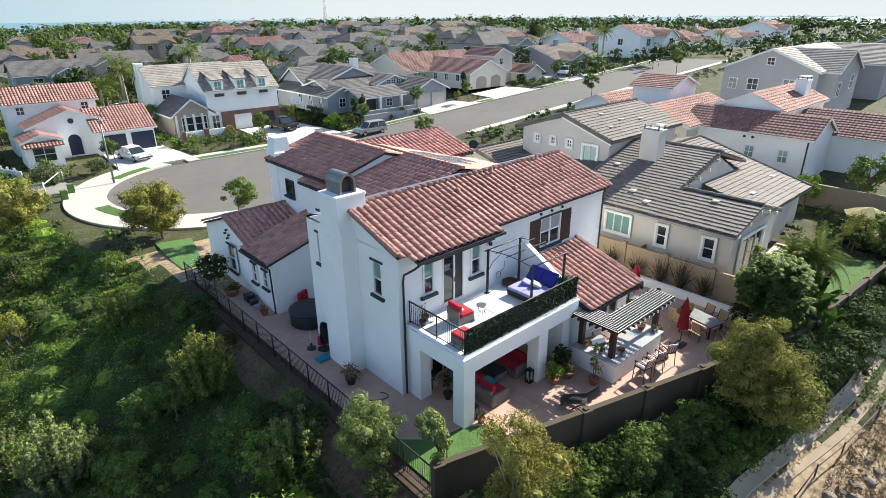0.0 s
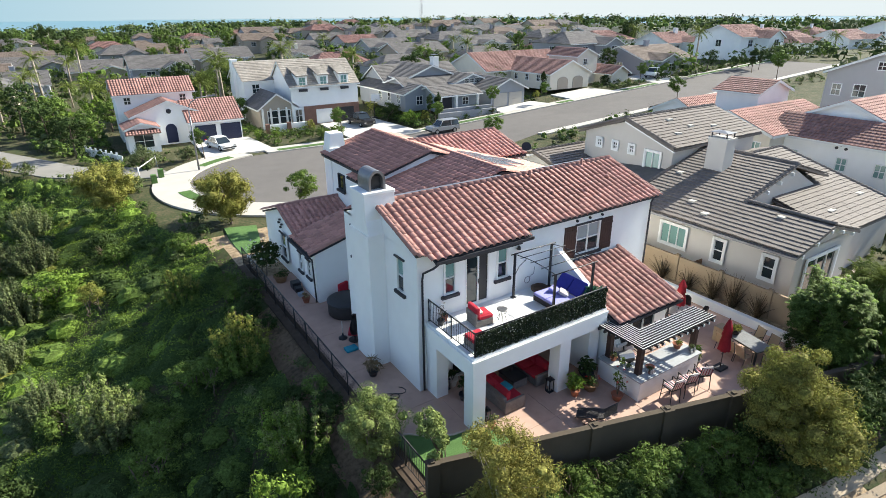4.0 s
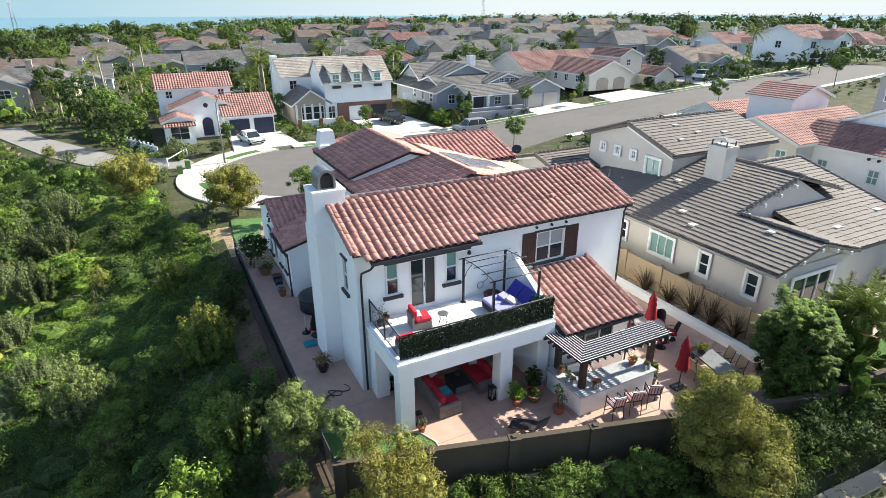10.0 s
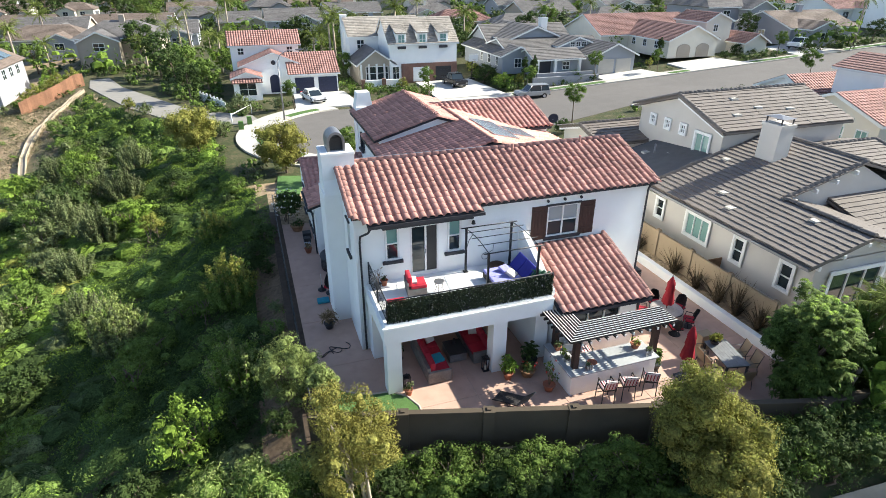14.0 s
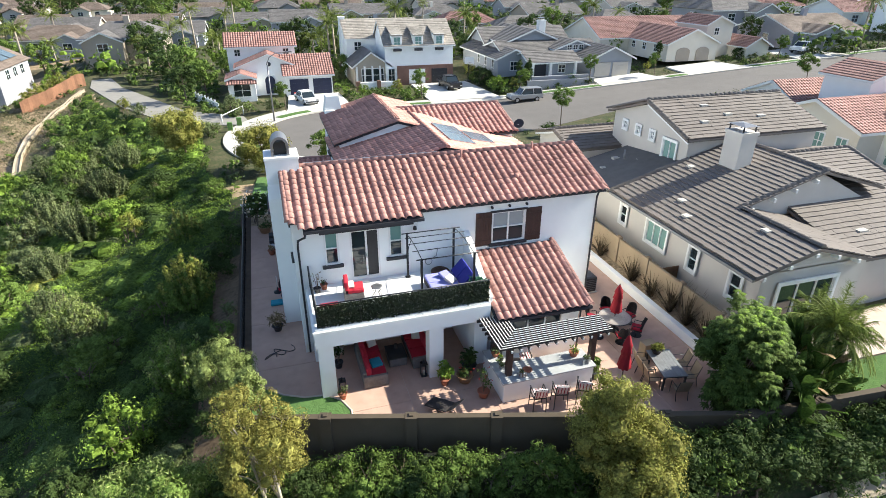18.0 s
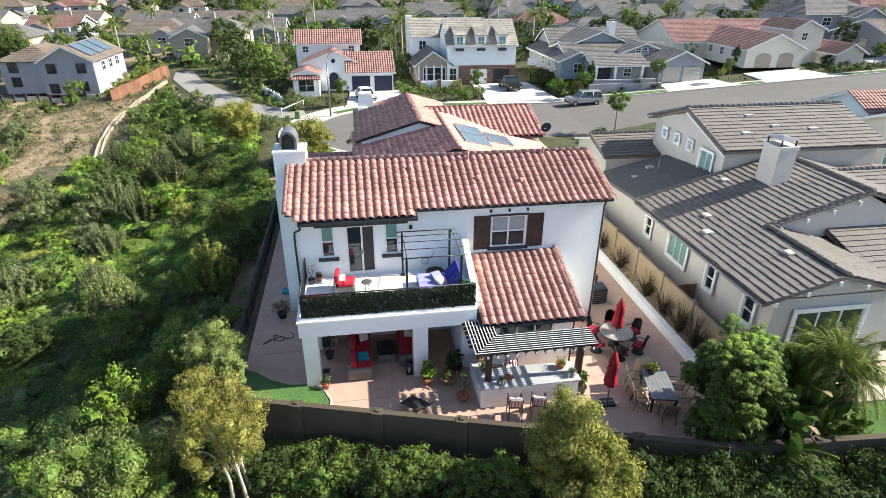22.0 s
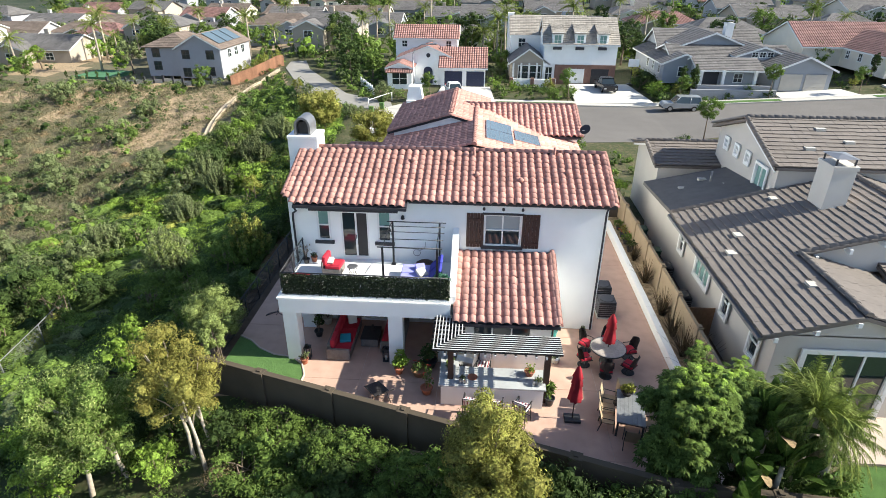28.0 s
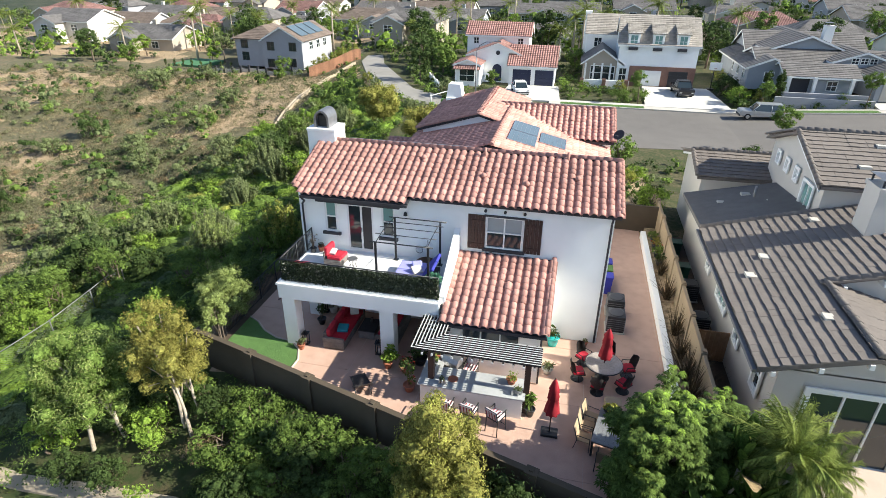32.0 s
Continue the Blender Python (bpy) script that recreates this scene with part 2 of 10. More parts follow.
PATIO_B = mat("pale_concrete", (0.50, 0.40, 0.33), 0.8, var=0.1, scale=2, bump=0.2, stain=0.15)
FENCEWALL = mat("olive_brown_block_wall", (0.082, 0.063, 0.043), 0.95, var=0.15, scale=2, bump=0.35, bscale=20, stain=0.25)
FENCETAN = mat("tan_block_wall", (0.34, 0.255, 0.165), 0.95, var=0.12, scale=2, bump=0.3, bscale=20, stain=0.2)
REDWOOD = mat("red_cedar_boards", (0.25, 0.122, 0.07), 0.85, var=0.2, scale=5, bump=0.2, island=0.2, obrand=0.2)
TURF = mat("artificial_turf", (0.085, 0.17, 0.045), 0.95, var=0.15, scale=3, bump=0.8, bscale=220)
LAWN = mat("lawn_grass", (0.06, 0.125, 0.025), 0.95, var=0.25, scale=2, bump=0.8, bscale=150)
ASPHALT = mat("asphalt", (0.135, 0.123, 0.113), 0.92, var=0.1, scale=0.7, bump=0.3, bscale=60, stain=0.12)
CONCRETE = mat("light_concrete", (0.48, 0.45, 0.40), 0.85, var=0.08, scale=1, bump=0.2, stain=0.12)
DRIVE = mat("pale_driveway_concrete", (0.56, 0.535, 0.49), 0.85, var=0.07, scale=0.8, bump=0.2, stain=0.1)
EARTH = mixmat("dry_earth", [(0.30, 0.205, 0.125), (0.15, 0.115, 0.07), (0.44, 0.33, 0.21)], 0.5)
SCRUB = mixmat("scrub_ground", [(0.05, 0.066, 0.022), (0.095, 0.07, 0.042), (0.036, 0.054, 0.018)], 0.25)
DRYSCRUB = mixmat("dry_canyon_ground", [(0.138, 0.125, 0.075), (0.20, 0.15, 0.096), (0.098, 0.096, 0.055)], 0.3)
BANKSOIL = mixmat("brown_bank_soil", [(0.15, 0.10, 0.062), (0.075, 0.06, 0.036), (0.21, 0.145, 0.092)], 0.7)
MULCH = mat("dark_brown_mulch", (0.075, 0.052, 0.036), 0.95, var=0.3, scale=4, bump=0.5, bscale=40)
DITCH = mat("weathered_ditch_concrete", (0.40, 0.325, 0.235), 0.9, var=0.2, scale=1.5, bump=0.3, stain=0.35)
GARDEN = mixmat("planted_garden_soil", [(0.055, 0.065, 0.024), (0.15, 0.115, 0.07), (0.04, 0.055, 0.02)], 0.6)
FARLAND = mixmat("far_wooded_land", [(0.035, 0.05, 0.022), (0.09, 0.08, 0.055), (0.025, 0.038, 0.02)], 0.03)
SEA = mat("sea_water", (0.145, 0.25, 0.30), 0.6, var=0.05, scale=0.002, spec=0.1)
RED = mat("red_fabric", (0.43, 0.02, 0.04), 0.85, var=0.12, scale=6, bump=0.2, bscale=120)
DARKRED = mat("crimson_umbrella_canvas", (0.27, 0.012, 0.022), 0.85, var=0.15, scale=6)
BLUE = mat("blue_fabric", (0.03, 0.035, 0.27), 0.85, var=0.12, scale=6, bump=0.2, bscale=120)
LILAC = mat("lilac_fabric", (0.30, 0.30, 0.62), 0.85, var=0.1, scale=6, bump=0.2, bscale=120)
TEAL = mat("teal_fabric", (0.02, 0.24, 0.32), 0.85, var=0.1, scale=6)
CREAMF = mat("cream_cushion", (0.62, 0.57, 0.50), 0.9, var=0.1, scale=6)
PINKF = mat("pink_patterned_cushion", (0.70, 0.60, 0.58), 0.9, var=0.25, scale=14)
WICKER = mat("grey_wicker", (0.20, 0.18, 0.165), 0.8, var=0.3, scale=25, bump=0.8, bscale=120)
DARKWICKER = mat("dark_wicker", (0.035, 0.03, 0.03), 0.7, var=0.3, scale=25, bump=0.8, bscale=120)
STONE = mat("grey_counter_stone", (0.40, 0.41, 0.41), 0.35, var=0.12, scale=6, stain=0.1)
TABLESTONE = mat("mosaic_table_top", (0.33, 0.29, 0.26), 0.5, var=0.25, scale=14)
TERRACOTTA_POT = mat("terracotta_pot", (0.36, 0.13, 0.075), 0.85, var=0.15, scale=8)
TEALPOT = mat("teal_glazed_pot", (0.03, 0.38, 0.36), 0.25, var=0.1, scale=6)
DARKPLASTIC = mat("dark_plastic", (0.03, 0.03, 0.033), 0.5, var=0.15, scale=8)
STEEL = mat("brushed_steel", (0.5, 0.5, 0.51), 0.35, metal=0.9, var=0.1, scale=8)
BRICK = mat("red_brown_brick", (0.22, 0.12, 0.09), 0.9, var=0.2, scale=6, bump=0.4, bscale=15)
WOODP = mat("weathered_wood", (0.30, 0.17, 0.09), 0.8, var=0.2, scale=6, bump=0.2)
SOLAR = mat("solar_cell_glass", (0.095, 0.13, 0.15), 0.2, var=0.1, scale=2, spec=0.7)
NAVY = mat("navy_garage_door", (0.016, 0.022, 0.055), 0.5, var=0.1, scale=3)
BARK = mat("grey_brown_bark", (0.16, 0.12, 0.09), 0.95, var=0.25, scale=8, bump=0.6, bscale=25)
PALEBARK = mat("pale_bark", (0.38, 0.32, 0.25), 0.95, var=0.25, scale=8, bump=0.5, bscale=25)
CAR_SILVER = mat("silver_car_paint", (0.42, 0.43, 0.44), 0.3, metal=0.5, var=0.03)
CAR_WHITE = mat("white_car_paint", (0.75, 0.75, 0.74), 0.3, var=0.03)
CAR_BLACK = mat("black_car_paint", (0.012, 0.012, 0.014), 0.25, var=0.03)
TYRE = mat("tyre_rubber", (0.02, 0.02, 0.02), 0.9, var=0.1)


def leafmat(name, col, island=0.25, tr=0.28):
    return mat(name, col, 0.6, bump=0.7, bscale=17, var=0.34, scale=0.9, island=island, spec=0.06, translucent=tr * 0.65, fine=12)


LEAF_GREEN = leafmat("mid_green_leaves", (0.118, 0.176, 0.040))
LEAF_BRIGHT = leafmat("bright_green_leaves", (0.168, 0.252, 0.042))
LEAF_DARK = leafmat("dark_green_leaves", (0.052, 0.080, 0.025))
LEAF_YELLOW = leafmat("yellow_green_leaves", (0.245, 0.255, 0.058))
LEAF_OLIVE = leafmat("grey_olive_leaves", (0.135, 0.163, 0.07))
LEAF_RUST = leafmat("rusty_golden_leaves", (0.215, 0.19, 0.048))
LEAF_DRY = leafmat("dry_brown_twigs", (0.24, 0.175, 0.10), tr=0.1)
LEAF_PHORMIUM = leafmat("bronze_flax_leaves", (0.115, 0.085, 0.05), tr=0.15)
LEAF_PALM = leafmat("palm_fronds", (0.155, 0.192, 0.045))
LEAF_STRAW = leafmat("straw_coloured_grass", (0.215, 0.185, 0.108), tr=0.15)
LEAF_PADDLE = leafmat("glossy_paddle_leaves", (0.06, 0.105, 0.022))
LEAF_WHORL = leafmat("umbrella_tree_leaves", (0.086, 0.128, 0.030))
LEAF_PALE = leafmat("pale_grey_green_leaves", (0.20, 0.245, 0.078))
LEAF_GOLDGREEN = leafmat("olive_gold_leaves", (0.225, 0.215, 0.055))
LEAF_SAGE = leafmat("grey_brown_sage_leaves", (0.140, 0.138, 0.076), tr=0.15)
LEAF_TEAL = leafmat("blue_green_leaves", (0.06, 0.165, 0.105))
# brighter leaf for the mat's crests, sunlit tops put into the colour
LEAF_LIT_CREST = leafmat("sunlit_crest_leaves", (0.235, 0.33, 0.055), tr=0.7)
LEAF_IVY = leafmat("dark_faux_ivy", (0.042, 0.056, 0.03), tr=0.1)
BLOSSOM = mat("white_blossoms", (0.75, 0.73, 0.68), 0.8, var=0.05)
FLOWER_RED = mat("red_blossoms", (0.55, 0.03, 0.03), 0.8, var=0.1)


# ---- builders ----
def part(name, bm, material, parent=None, label="", kind=""):
    """Links a bmesh as one mesh object, under its thing or part if there is one."""
    me = bpy.data.meshes.new(name)
    bm.to_mesh(me)
    bm.free()
    me.materials.append(material)
    ob = new(name, me)
    ob.parent = parent
    return tagged(ob, label, "", "", kind)


def thing(name, label, category, at=(0, 0, 0), rz=0.0, group="", kind=""):
    ob = new(name)
    ob.empty_display_size = 0.2
    ob.matrix_world = pose(*at, 0, 0, rz)
    return tagged(ob, label, category, group, kind)


def box(bm, x0, x1, y0, y1, z0, z1, bevel=0.0, m=None):
    vs = [bm.verts.new((x, y, z)) for z in (z0, z1) for x, y in ((x0, y0), (x1, y0), (x1, y1), (x0, y1))]
    if m is not None:
        for v in vs:
            v.co = m @ v.co
    fs = [bm.faces.new([vs[i] for i in f]) for f in ((3, 2, 1, 0), (4, 5, 6, 7), (0, 1, 5, 4), (1, 2, 6, 5), (2, 3, 7, 6), (3, 0, 4, 7))]
    if bevel:
        es = {e for f in fs for e in f.edges}
        bmesh.ops.bevel(bm, geom=list(es), offset=bevel, segments=2, affect="EDGES", profile=0.6)
    return bm


def B(*a, **k):
    return box(bmesh.new(), *a, **k)


def prism(bm, pts, a, b, axis="z"):
    """A polygon drawn out along an axis from a to b."""
    def put(p, h):
        return {"z": (p[0], p[1], h), "x": (h, p[0], p[1]), "y": (p[0], h, p[1])}[axis]
    lo = [bm.verts.new(put(p, a)) for p in pts]
    hi = [bm.verts.new(put(p, b)) for p in pts]
    bm.faces.new(lo[::-1])
    bm.faces.new(hi)
    for i in range(len(pts)):
        j = (i + 1) % len(pts)
        bm.faces.new((lo[i], lo[j], hi[j], hi[i]))
    bmesh.ops.recalc_face_normals(bm, faces=bm.faces)
    return bm


def tube(bm, path, radii, sides=8, cap=True):
    """A round bar through the points of path, tapering by radii."""
    rings = []
    path = [Vector(p) for p in path]
    for i, p in enumerate(path):
        d = (path[min(i + 1, len(path) - 1)] - path[max(i - 1, 0)]).normalized()
        a = d.orthogonal().normalized()
        if rings:
            a = (prev - prev.dot(d) * d).normalized()
        prev = a
        c = d.cross(a)
        r = radii[i] if isinstance(radii, (list, tuple)) else radii
        rings.append([bm.verts.new(p + r * (math.cos(k * math.tau / sides) * a + math.sin(k * math.tau / sides) * c)) for k in range(sides)])
    for r0, r1 in zip(rings, rings[1:]):
        for k in range(sides):
            bm.faces.new((r0[k], r0[(k + 1) % sides], r1[(k + 1) % sides], r1[k])).smooth = True
    if cap:
        bm.faces.new(rings[0][::-1])
        bm.faces.new(rings[-1])
    return bm


def lathe(bm, profile, sides=16, at=(0, 0, 0)):
    """A turned form: (radius, height) rings round a vertical axis."""
    rings = [[bm.verts.new((at[0] + r * math.cos(k * math.tau / sides), at[1] + r * math.sin(k * math.tau / sides), at[2] + z)) for k in range(sides)] for r, z in profile]
    for r0, r1 in zip(rings, rings[1:]):
        for k in range(sides):
            bm.faces.new((r0[k], r0[(k + 1) % sides], r1[(k + 1) % sides], r1[k])).smooth = True
    bm.faces.new(rings[0][::-1])
    bm.faces.new(rings[-1])
    return bm


def wall_with_holes(bm, axis, at, thick, a0, a1, z0, z1, holes):
    """An upright wall in a plane, at..at+thick, from a0 to a1, with rectangular openings (a0, a1, z0, z1)."""
    cuts_a = sorted({a0, a1, *[h[0] for h in holes], *[h[1] for h in holes]})
    cuts_z = sorted({z0, z1, *[h[2] for h in holes], *[h[3] for h in holes]})
    for u0, u1 in zip(cuts_a, cuts_a[1:]):
        run = None
        for w0, w1 in zip(cuts_z, cuts_z[1:]):
            um, wm = (u0 + u1) / 2, (w0 + w1) / 2
            solid = a0 <= um <= a1 and z0 <= wm <= z1 and not any(h[0] < um < h[1] and h[2] < wm < h[3] for h in holes)
            if solid:
                if axis == "y":
                    box(bm, u0, u1, at, at + thick, w0, w1)
                else:
                    box(bm, at, at + thick, u0, u1, w0, w1)
    bmesh.ops.remove_doubles(bm, verts=bm.verts, dist=0.0005)
    return bm


def slab(name, pts, z, thick, material, label, kind="structure", category="ground"):
    bm = prism(bmesh.new(), pts, z - thick, z)
    ob = part(name, bm, material)
    return tagged(ob, label, category, "", kind)

# ---- ground ----
def step(a, b, v):
    v = min(1.0, max(0.0, (v - a) / (b - a)))
    return v * v * (3 - 2 * v)


def ramp(v, *pts):
    if v <= pts[0][0]:
        return pts[0][1]
    for (a, p), (b, q) in zip(pts, pts[1:]):
        if v <= b:
            return p + (q - p) * (v - a) / (b - a)
    return pts[-1][1]


def rear_d(x, y):
    """Metres outside the rear garden wall's line."""
    return -0.279 * (x - 9.15) - 0.960 * (y - 10.45)


def edge_x(y):
    return ramp(y, (36, 8.9), (46, 5.6), (60, 4.5), (68, -3.5), (74, -7.5), (84, -11.5), (90, -14.5), (115, -20), (400, -20))


def ground_z(x, y):
    base = -0.08 - 0.42 * step(35, 41, y) + 0.06 * min(90, max(0.0, x - 40))
    r = math.hypot(x - 20, y - 60)
    d = max(edge_x(y) - x, rear_d(x, y) if y < 12 else -1.0)
    z = base
    if d > 0:
        floor = ramp(y, (45, 10.5), (62, 6.0), (80, 3.2), (110, 2.4), (160, 3.0))
        z = base - floor * (1 - math.exp(-0.43 * d / floor))
        z += step(1, 6, d) * 0.5 * (noise.noise((x * 0.16, y * 0.16, 3.0)) + 0.5 * noise.noise((x * 0.4, y * 0.4, 9.0)))
    if r > 170:
        z -= min(44, (r - 170) * 0.007 + max(0.0, r - 760) * 0.06)
        z += step(200, 500, r) * 4 * noise.noise((x * 0.004, y * 0.004, 1.0))
    return z


def axis(lo, hi, fine, grow, limit):
    out = [lo]
    v = lo
    while v < hi:
        v += fine
        out.append(v)
    s = fine
    while out[-1] < limit:
        s *= grow
        out.append(out[-1] + s)
    s = fine
    while out[0] > -limit:
        s *= grow
        out.insert(0, out[0] - s)
    return out


xs, ys = axis(-32, 44, 0.8, 1.13, 2600), axis(-14, 70, 0.8, 1.13, 2600)
bm = bmesh.new()
grid = [[bm.verts.new((x, y, ground_z(x, y))) for x in xs] for y in ys]
for j in range(len(ys) - 1):
    for i in range(len(xs) - 1):
        f = bm.faces.new((grid[j][i], grid[j][i + 1], grid[j + 1][i + 1], grid[j + 1][i]))
        f.smooth = True
        x, y = (xs[i] + xs[i + 1]) / 2, (ys[j] + ys[j + 1]) / 2
        if math.hypot(x - 20, y - 60) > 190:
            f.material_index = 2
        elif x < edge_x(y) or (y < 12 and rear_d(x, y) > 0):
            bare = noise.noise((x * 0.07, y * 0.07, 5.0)) + 0.35 * noise.noise((x * 0.3, y * 0.3, 2.0))
            f.material_index = 0 if -25 < x < -15.5 + noise.noise((y * 0.3, 0.0, 2.0)) and 62 < y < 86 else 5 if x > 7.2 - 1.2 * noise.noise((0.0, y * 0.35, 4.0)) and 11 < y < 27 else 0 if (bare > 0.14 and x < -9) or (bare > 0.02 and x < -12.5 and y > 58) or rear_d(x, y) > 3.1 and x + 5 * noise.noise((x * 0.2, y * 0.2, 6.0)) > 16.5 or rear_d(x, y) > 7 and bare > -0.05 else 4 if x < -8 else 1
        else:
            f.material_index = 3 if y > 40 or x > 30 else 0
ground = part("ground", bm, EARTH)
ground.data.materials.append(SCRUB)
ground.data.materials.append(FARLAND)
ground.data.materials.append(GARDEN)
ground.data.materials.append(DRYSCRUB)
ground.data.materials.append(BANKSOIL)
tagged(ground, "sloping ground of dry earth and scrub under the houses", "ground", "", "structure")

bm = bmesh.new()
ring = [bm.verts.new((20 + 4555 * math.cos(a * math.tau / 64), 60 + 4555 * math.sin(a * math.tau / 64), -22)) for a in range(64)]
bm.faces.new(ring)
tagged(part("sea", bm, SEA), "calm pale blue sea below the far horizon", "sea", "", "structure")


# pale sky along the horizon, far behind everything
sm = bpy.data.materials.new("horizon_sky")
sm.use_nodes = True
st = sm.node_tree
st.nodes.remove(st.nodes["Principled BSDF"])
em = st.nodes.new("ShaderNodeEmission")
em.inputs["Strength"].default_value = 0.39
sp = st.nodes.new("ShaderNodeSeparateXYZ")
sg = st.nodes.new("ShaderNodeNewGeometry")
st.links.new(sg.outputs["Position"], sp.inputs[0])
sr = st.nodes.new("ShaderNodeMapRange")
sr.inputs["From Min"].default_value = -500
sr.inputs["From Max"].default_value = 2600
st.links.new(sp.outputs[0], sr.inputs["Value"])
sx = st.nodes.new("ShaderNodeMix")
sx.data_type = "RGBA"
sx.inputs[6].default_value = (0.44, 0.68, 0.80, 1)
sx.inputs[7].default_value = (0.86, 0.95, 0.97, 1)
st.links.new(sr.outputs[0], sx.inputs[0])
st.links.new(sx.outputs[2], em.inputs["Color"])
st.links.new(em.outputs[0], st.nodes["Material Output"].inputs["Surface"])
bm = bmesh.new()
low = [bm.verts.new((20 + 4600 * math.cos(a * math.tau / 96), 60 + 4600 * math.sin(a * math.tau / 96), -30)) for a in range(96)]
top = [bm.verts.new((v.co.x, v.co.y, 150)) for v in low]
for a in range(96):
    bm.faces.new((low[a], top[a], top[(a + 1) % 96], low[(a + 1) % 96]))
tagged(part("backdrop", bm, sm), "pale blue hazy sky along the horizon", "sky", "", "structure")

PATHGREY = mat("worn_grey_path", (0.25, 0.235, 0.21), 0.9, var=0.12, scale=1.0, stain=0.2)


# ---- street ----
def arc(cx, cy, r, a0, a1, n):
    return [(cx + r * math.cos(radians(a0 + (a1 - a0) * k / n)), cy + r * math.sin(radians(a0 + (a1 - a0) * k / n))) for k in range(n + 1)]


CX, CY, CR = 20.5, 54.6, 10.4
ZS = -0.5

def inclined(name, pts, dz, thick, material, label, category):
    """A sheet that follows the street's rise: 6 percent from x = 40 on."""
    bm = bmesh.new()
    zz = [ZS + 0.06 * max(0.0, p[0] - 40) + dz for p in pts]
    top = [bm.verts.new((*p, z)) for p, z in zip(pts, zz)]
    bot = [bm.verts.new((*p, z - thick)) for p, z in zip(pts, zz)]
    bm.faces.new(top)
    for k in range(len(pts)):
        q = (k + 1) % len(pts)
        bm.faces.new((top[k], bot[k], bot[q], top[q]))
    bmesh.ops.recalc_face_normals(bm, faces=bm.faces)
    return tagged(part(name, bm, material), label, category, "", "structure")


STREET = [(40, 64.9), (40, 49.9)] + arc(CX, CY, CR, 325, 100, 34) + [(CX, 64.9)]
inclined("road", STREET[::-1], 0.03, 0.2, ASPHALT, "smooth grey asphalt cul-de-sac", "road")
inclined("road", [(40, 49.9), (52, 53.0), (130, 53.0), (130, 64.9), (40, 64.9)], 0.03, 0.2, ASPHALT, "smooth grey asphalt street climbing away", "road")
inclined("pavement", arc(CX, CY, CR + 0.02, 100, 265, 28) + arc(CX, CY, CR + 3.4, 262, 104, 28), 0.17, 0.3, CONCRETE, "curved pale concrete pavement round the cul-de-sac", "pavement")
inclined("pavement", [(CX, 64.95), (40, 64.95), (40, 67.4), (CX, 67.4)], 0.17, 0.3, CONCRETE, "pale concrete pavement with kerb across the street", "pavement")
inclined("pavement", [(40, 64.95), (130, 64.95), (130, 66.8), (40, 66.8)], 0.17, 0.3, CONCRETE, "long pale concrete pavement with kerb across the street", "pavement")
inclined("pavement", [(52, 52.95), (130, 52.95), (130, 51.7), (52, 51.7)][::-1], 0.17, 0.3, CONCRETE, "pale concrete pavement along the house side of the street", "pavement")
for x0, x1, y1, lab in ((14.4, 21.2, 75.6, "pale concrete driveway to the navy garage doors"), (32.6, 41.2, 79.0, "broad white concrete driveway with a pickup on it"), (57.6, 66, 70.3, "white concrete driveway to the grey double garage"), (72, 81, 72, "pale driveway to the arched garages"), (93, 100, 75, "pale driveway with a pickup on it")):
    inclined("driveway", [(x0 - 0.6, 66.3), (x1 + 0.6, 66.3), (x1, y1), (x0, y1)], 0.19, 0.3, DRIVE, lab, "driveway")
for x0, x1 in ((21.9, 31.8), (42.4, 56.6), (67.5, 70.8), (82.4, 91.6), (101, 112), (114, 130)):
    inclined("verge", [(x0, 65.15), (x1, 65.15), (x1, 66.15), (x0, 66.15)], 0.2, 0.1, LAWN, "narrow strip of mown grass beside the kerb", "grass verge")
for r0, r1, a0, a1 in ((0.4, 1.4, 112, 135), (0.4, 1.5, 185, 225)):
    inclined("verge", arc(CX, CY, CR + r0, a0, a1, 10) + arc(CX, CY, CR + r1, a1, a0, 10), 0.2, 0.1, LAWN, "curved strip of mown grass beside the kerb", "grass verge")
def on_path(x, y):
    return 58 < y < 98 and abs(x - ramp(y, (60, 9), (63, 6.4), (67, 1.5), (71, -1.5), (77, -3.8), (84, -7.7), (91, -11), (98, -12.6))) < 3.0


def by_ditch(x, y):
    return 60 < y < 89 and -1.2 < x - ramp(y, (58, -14.2), (67, -15.95), (75, -16.3), (81, -15.75), (85.4, -14.3), (88, -12.7)) < 2.3


slab("asphalt_path", [(8.6, 64.9), (1.9, 69.7), (-2.7, 78.0), (-8.4, 88.4), (-11.6, 97.5), (-14.0, 96.0), (-12.8, 89.4), (-10.2, 83.5), (-5.8, 73.8), (-1.5, 67.1), (5.2, 61.3), (9.6, 60.6)], -0.40, 0.9, PATHGREY, "worn grey access path leading away between shrubs", category="path")
bm = bmesh.new()
LW = [(9.5, 34.9), (10.9, 34.9), (11.3, 37.0), (11.8, 39.2), (12.2, 41.2), (9.9, 41.9), (9.6, 39.0), (9.5, 37.0)]
lt = [bm.verts.new((*p, ground_z(*p) + 0.06)) for p in LW]
lb = [bm.verts.new((*p, ground_z(*p) - 0.3)) for p in LW]
bm.faces.new(lt)
for k in range(8):
    bm.faces.new((lt[k], lb[k], lb[(k + 1) % 8], lt[(k + 1) % 8]))
bmesh.ops.recalc_face_normals(bm, faces=bm.faces)
tagged(part("lawn", bm, TURF), "small green front lawn beside the house", "lawn", "", "structure")

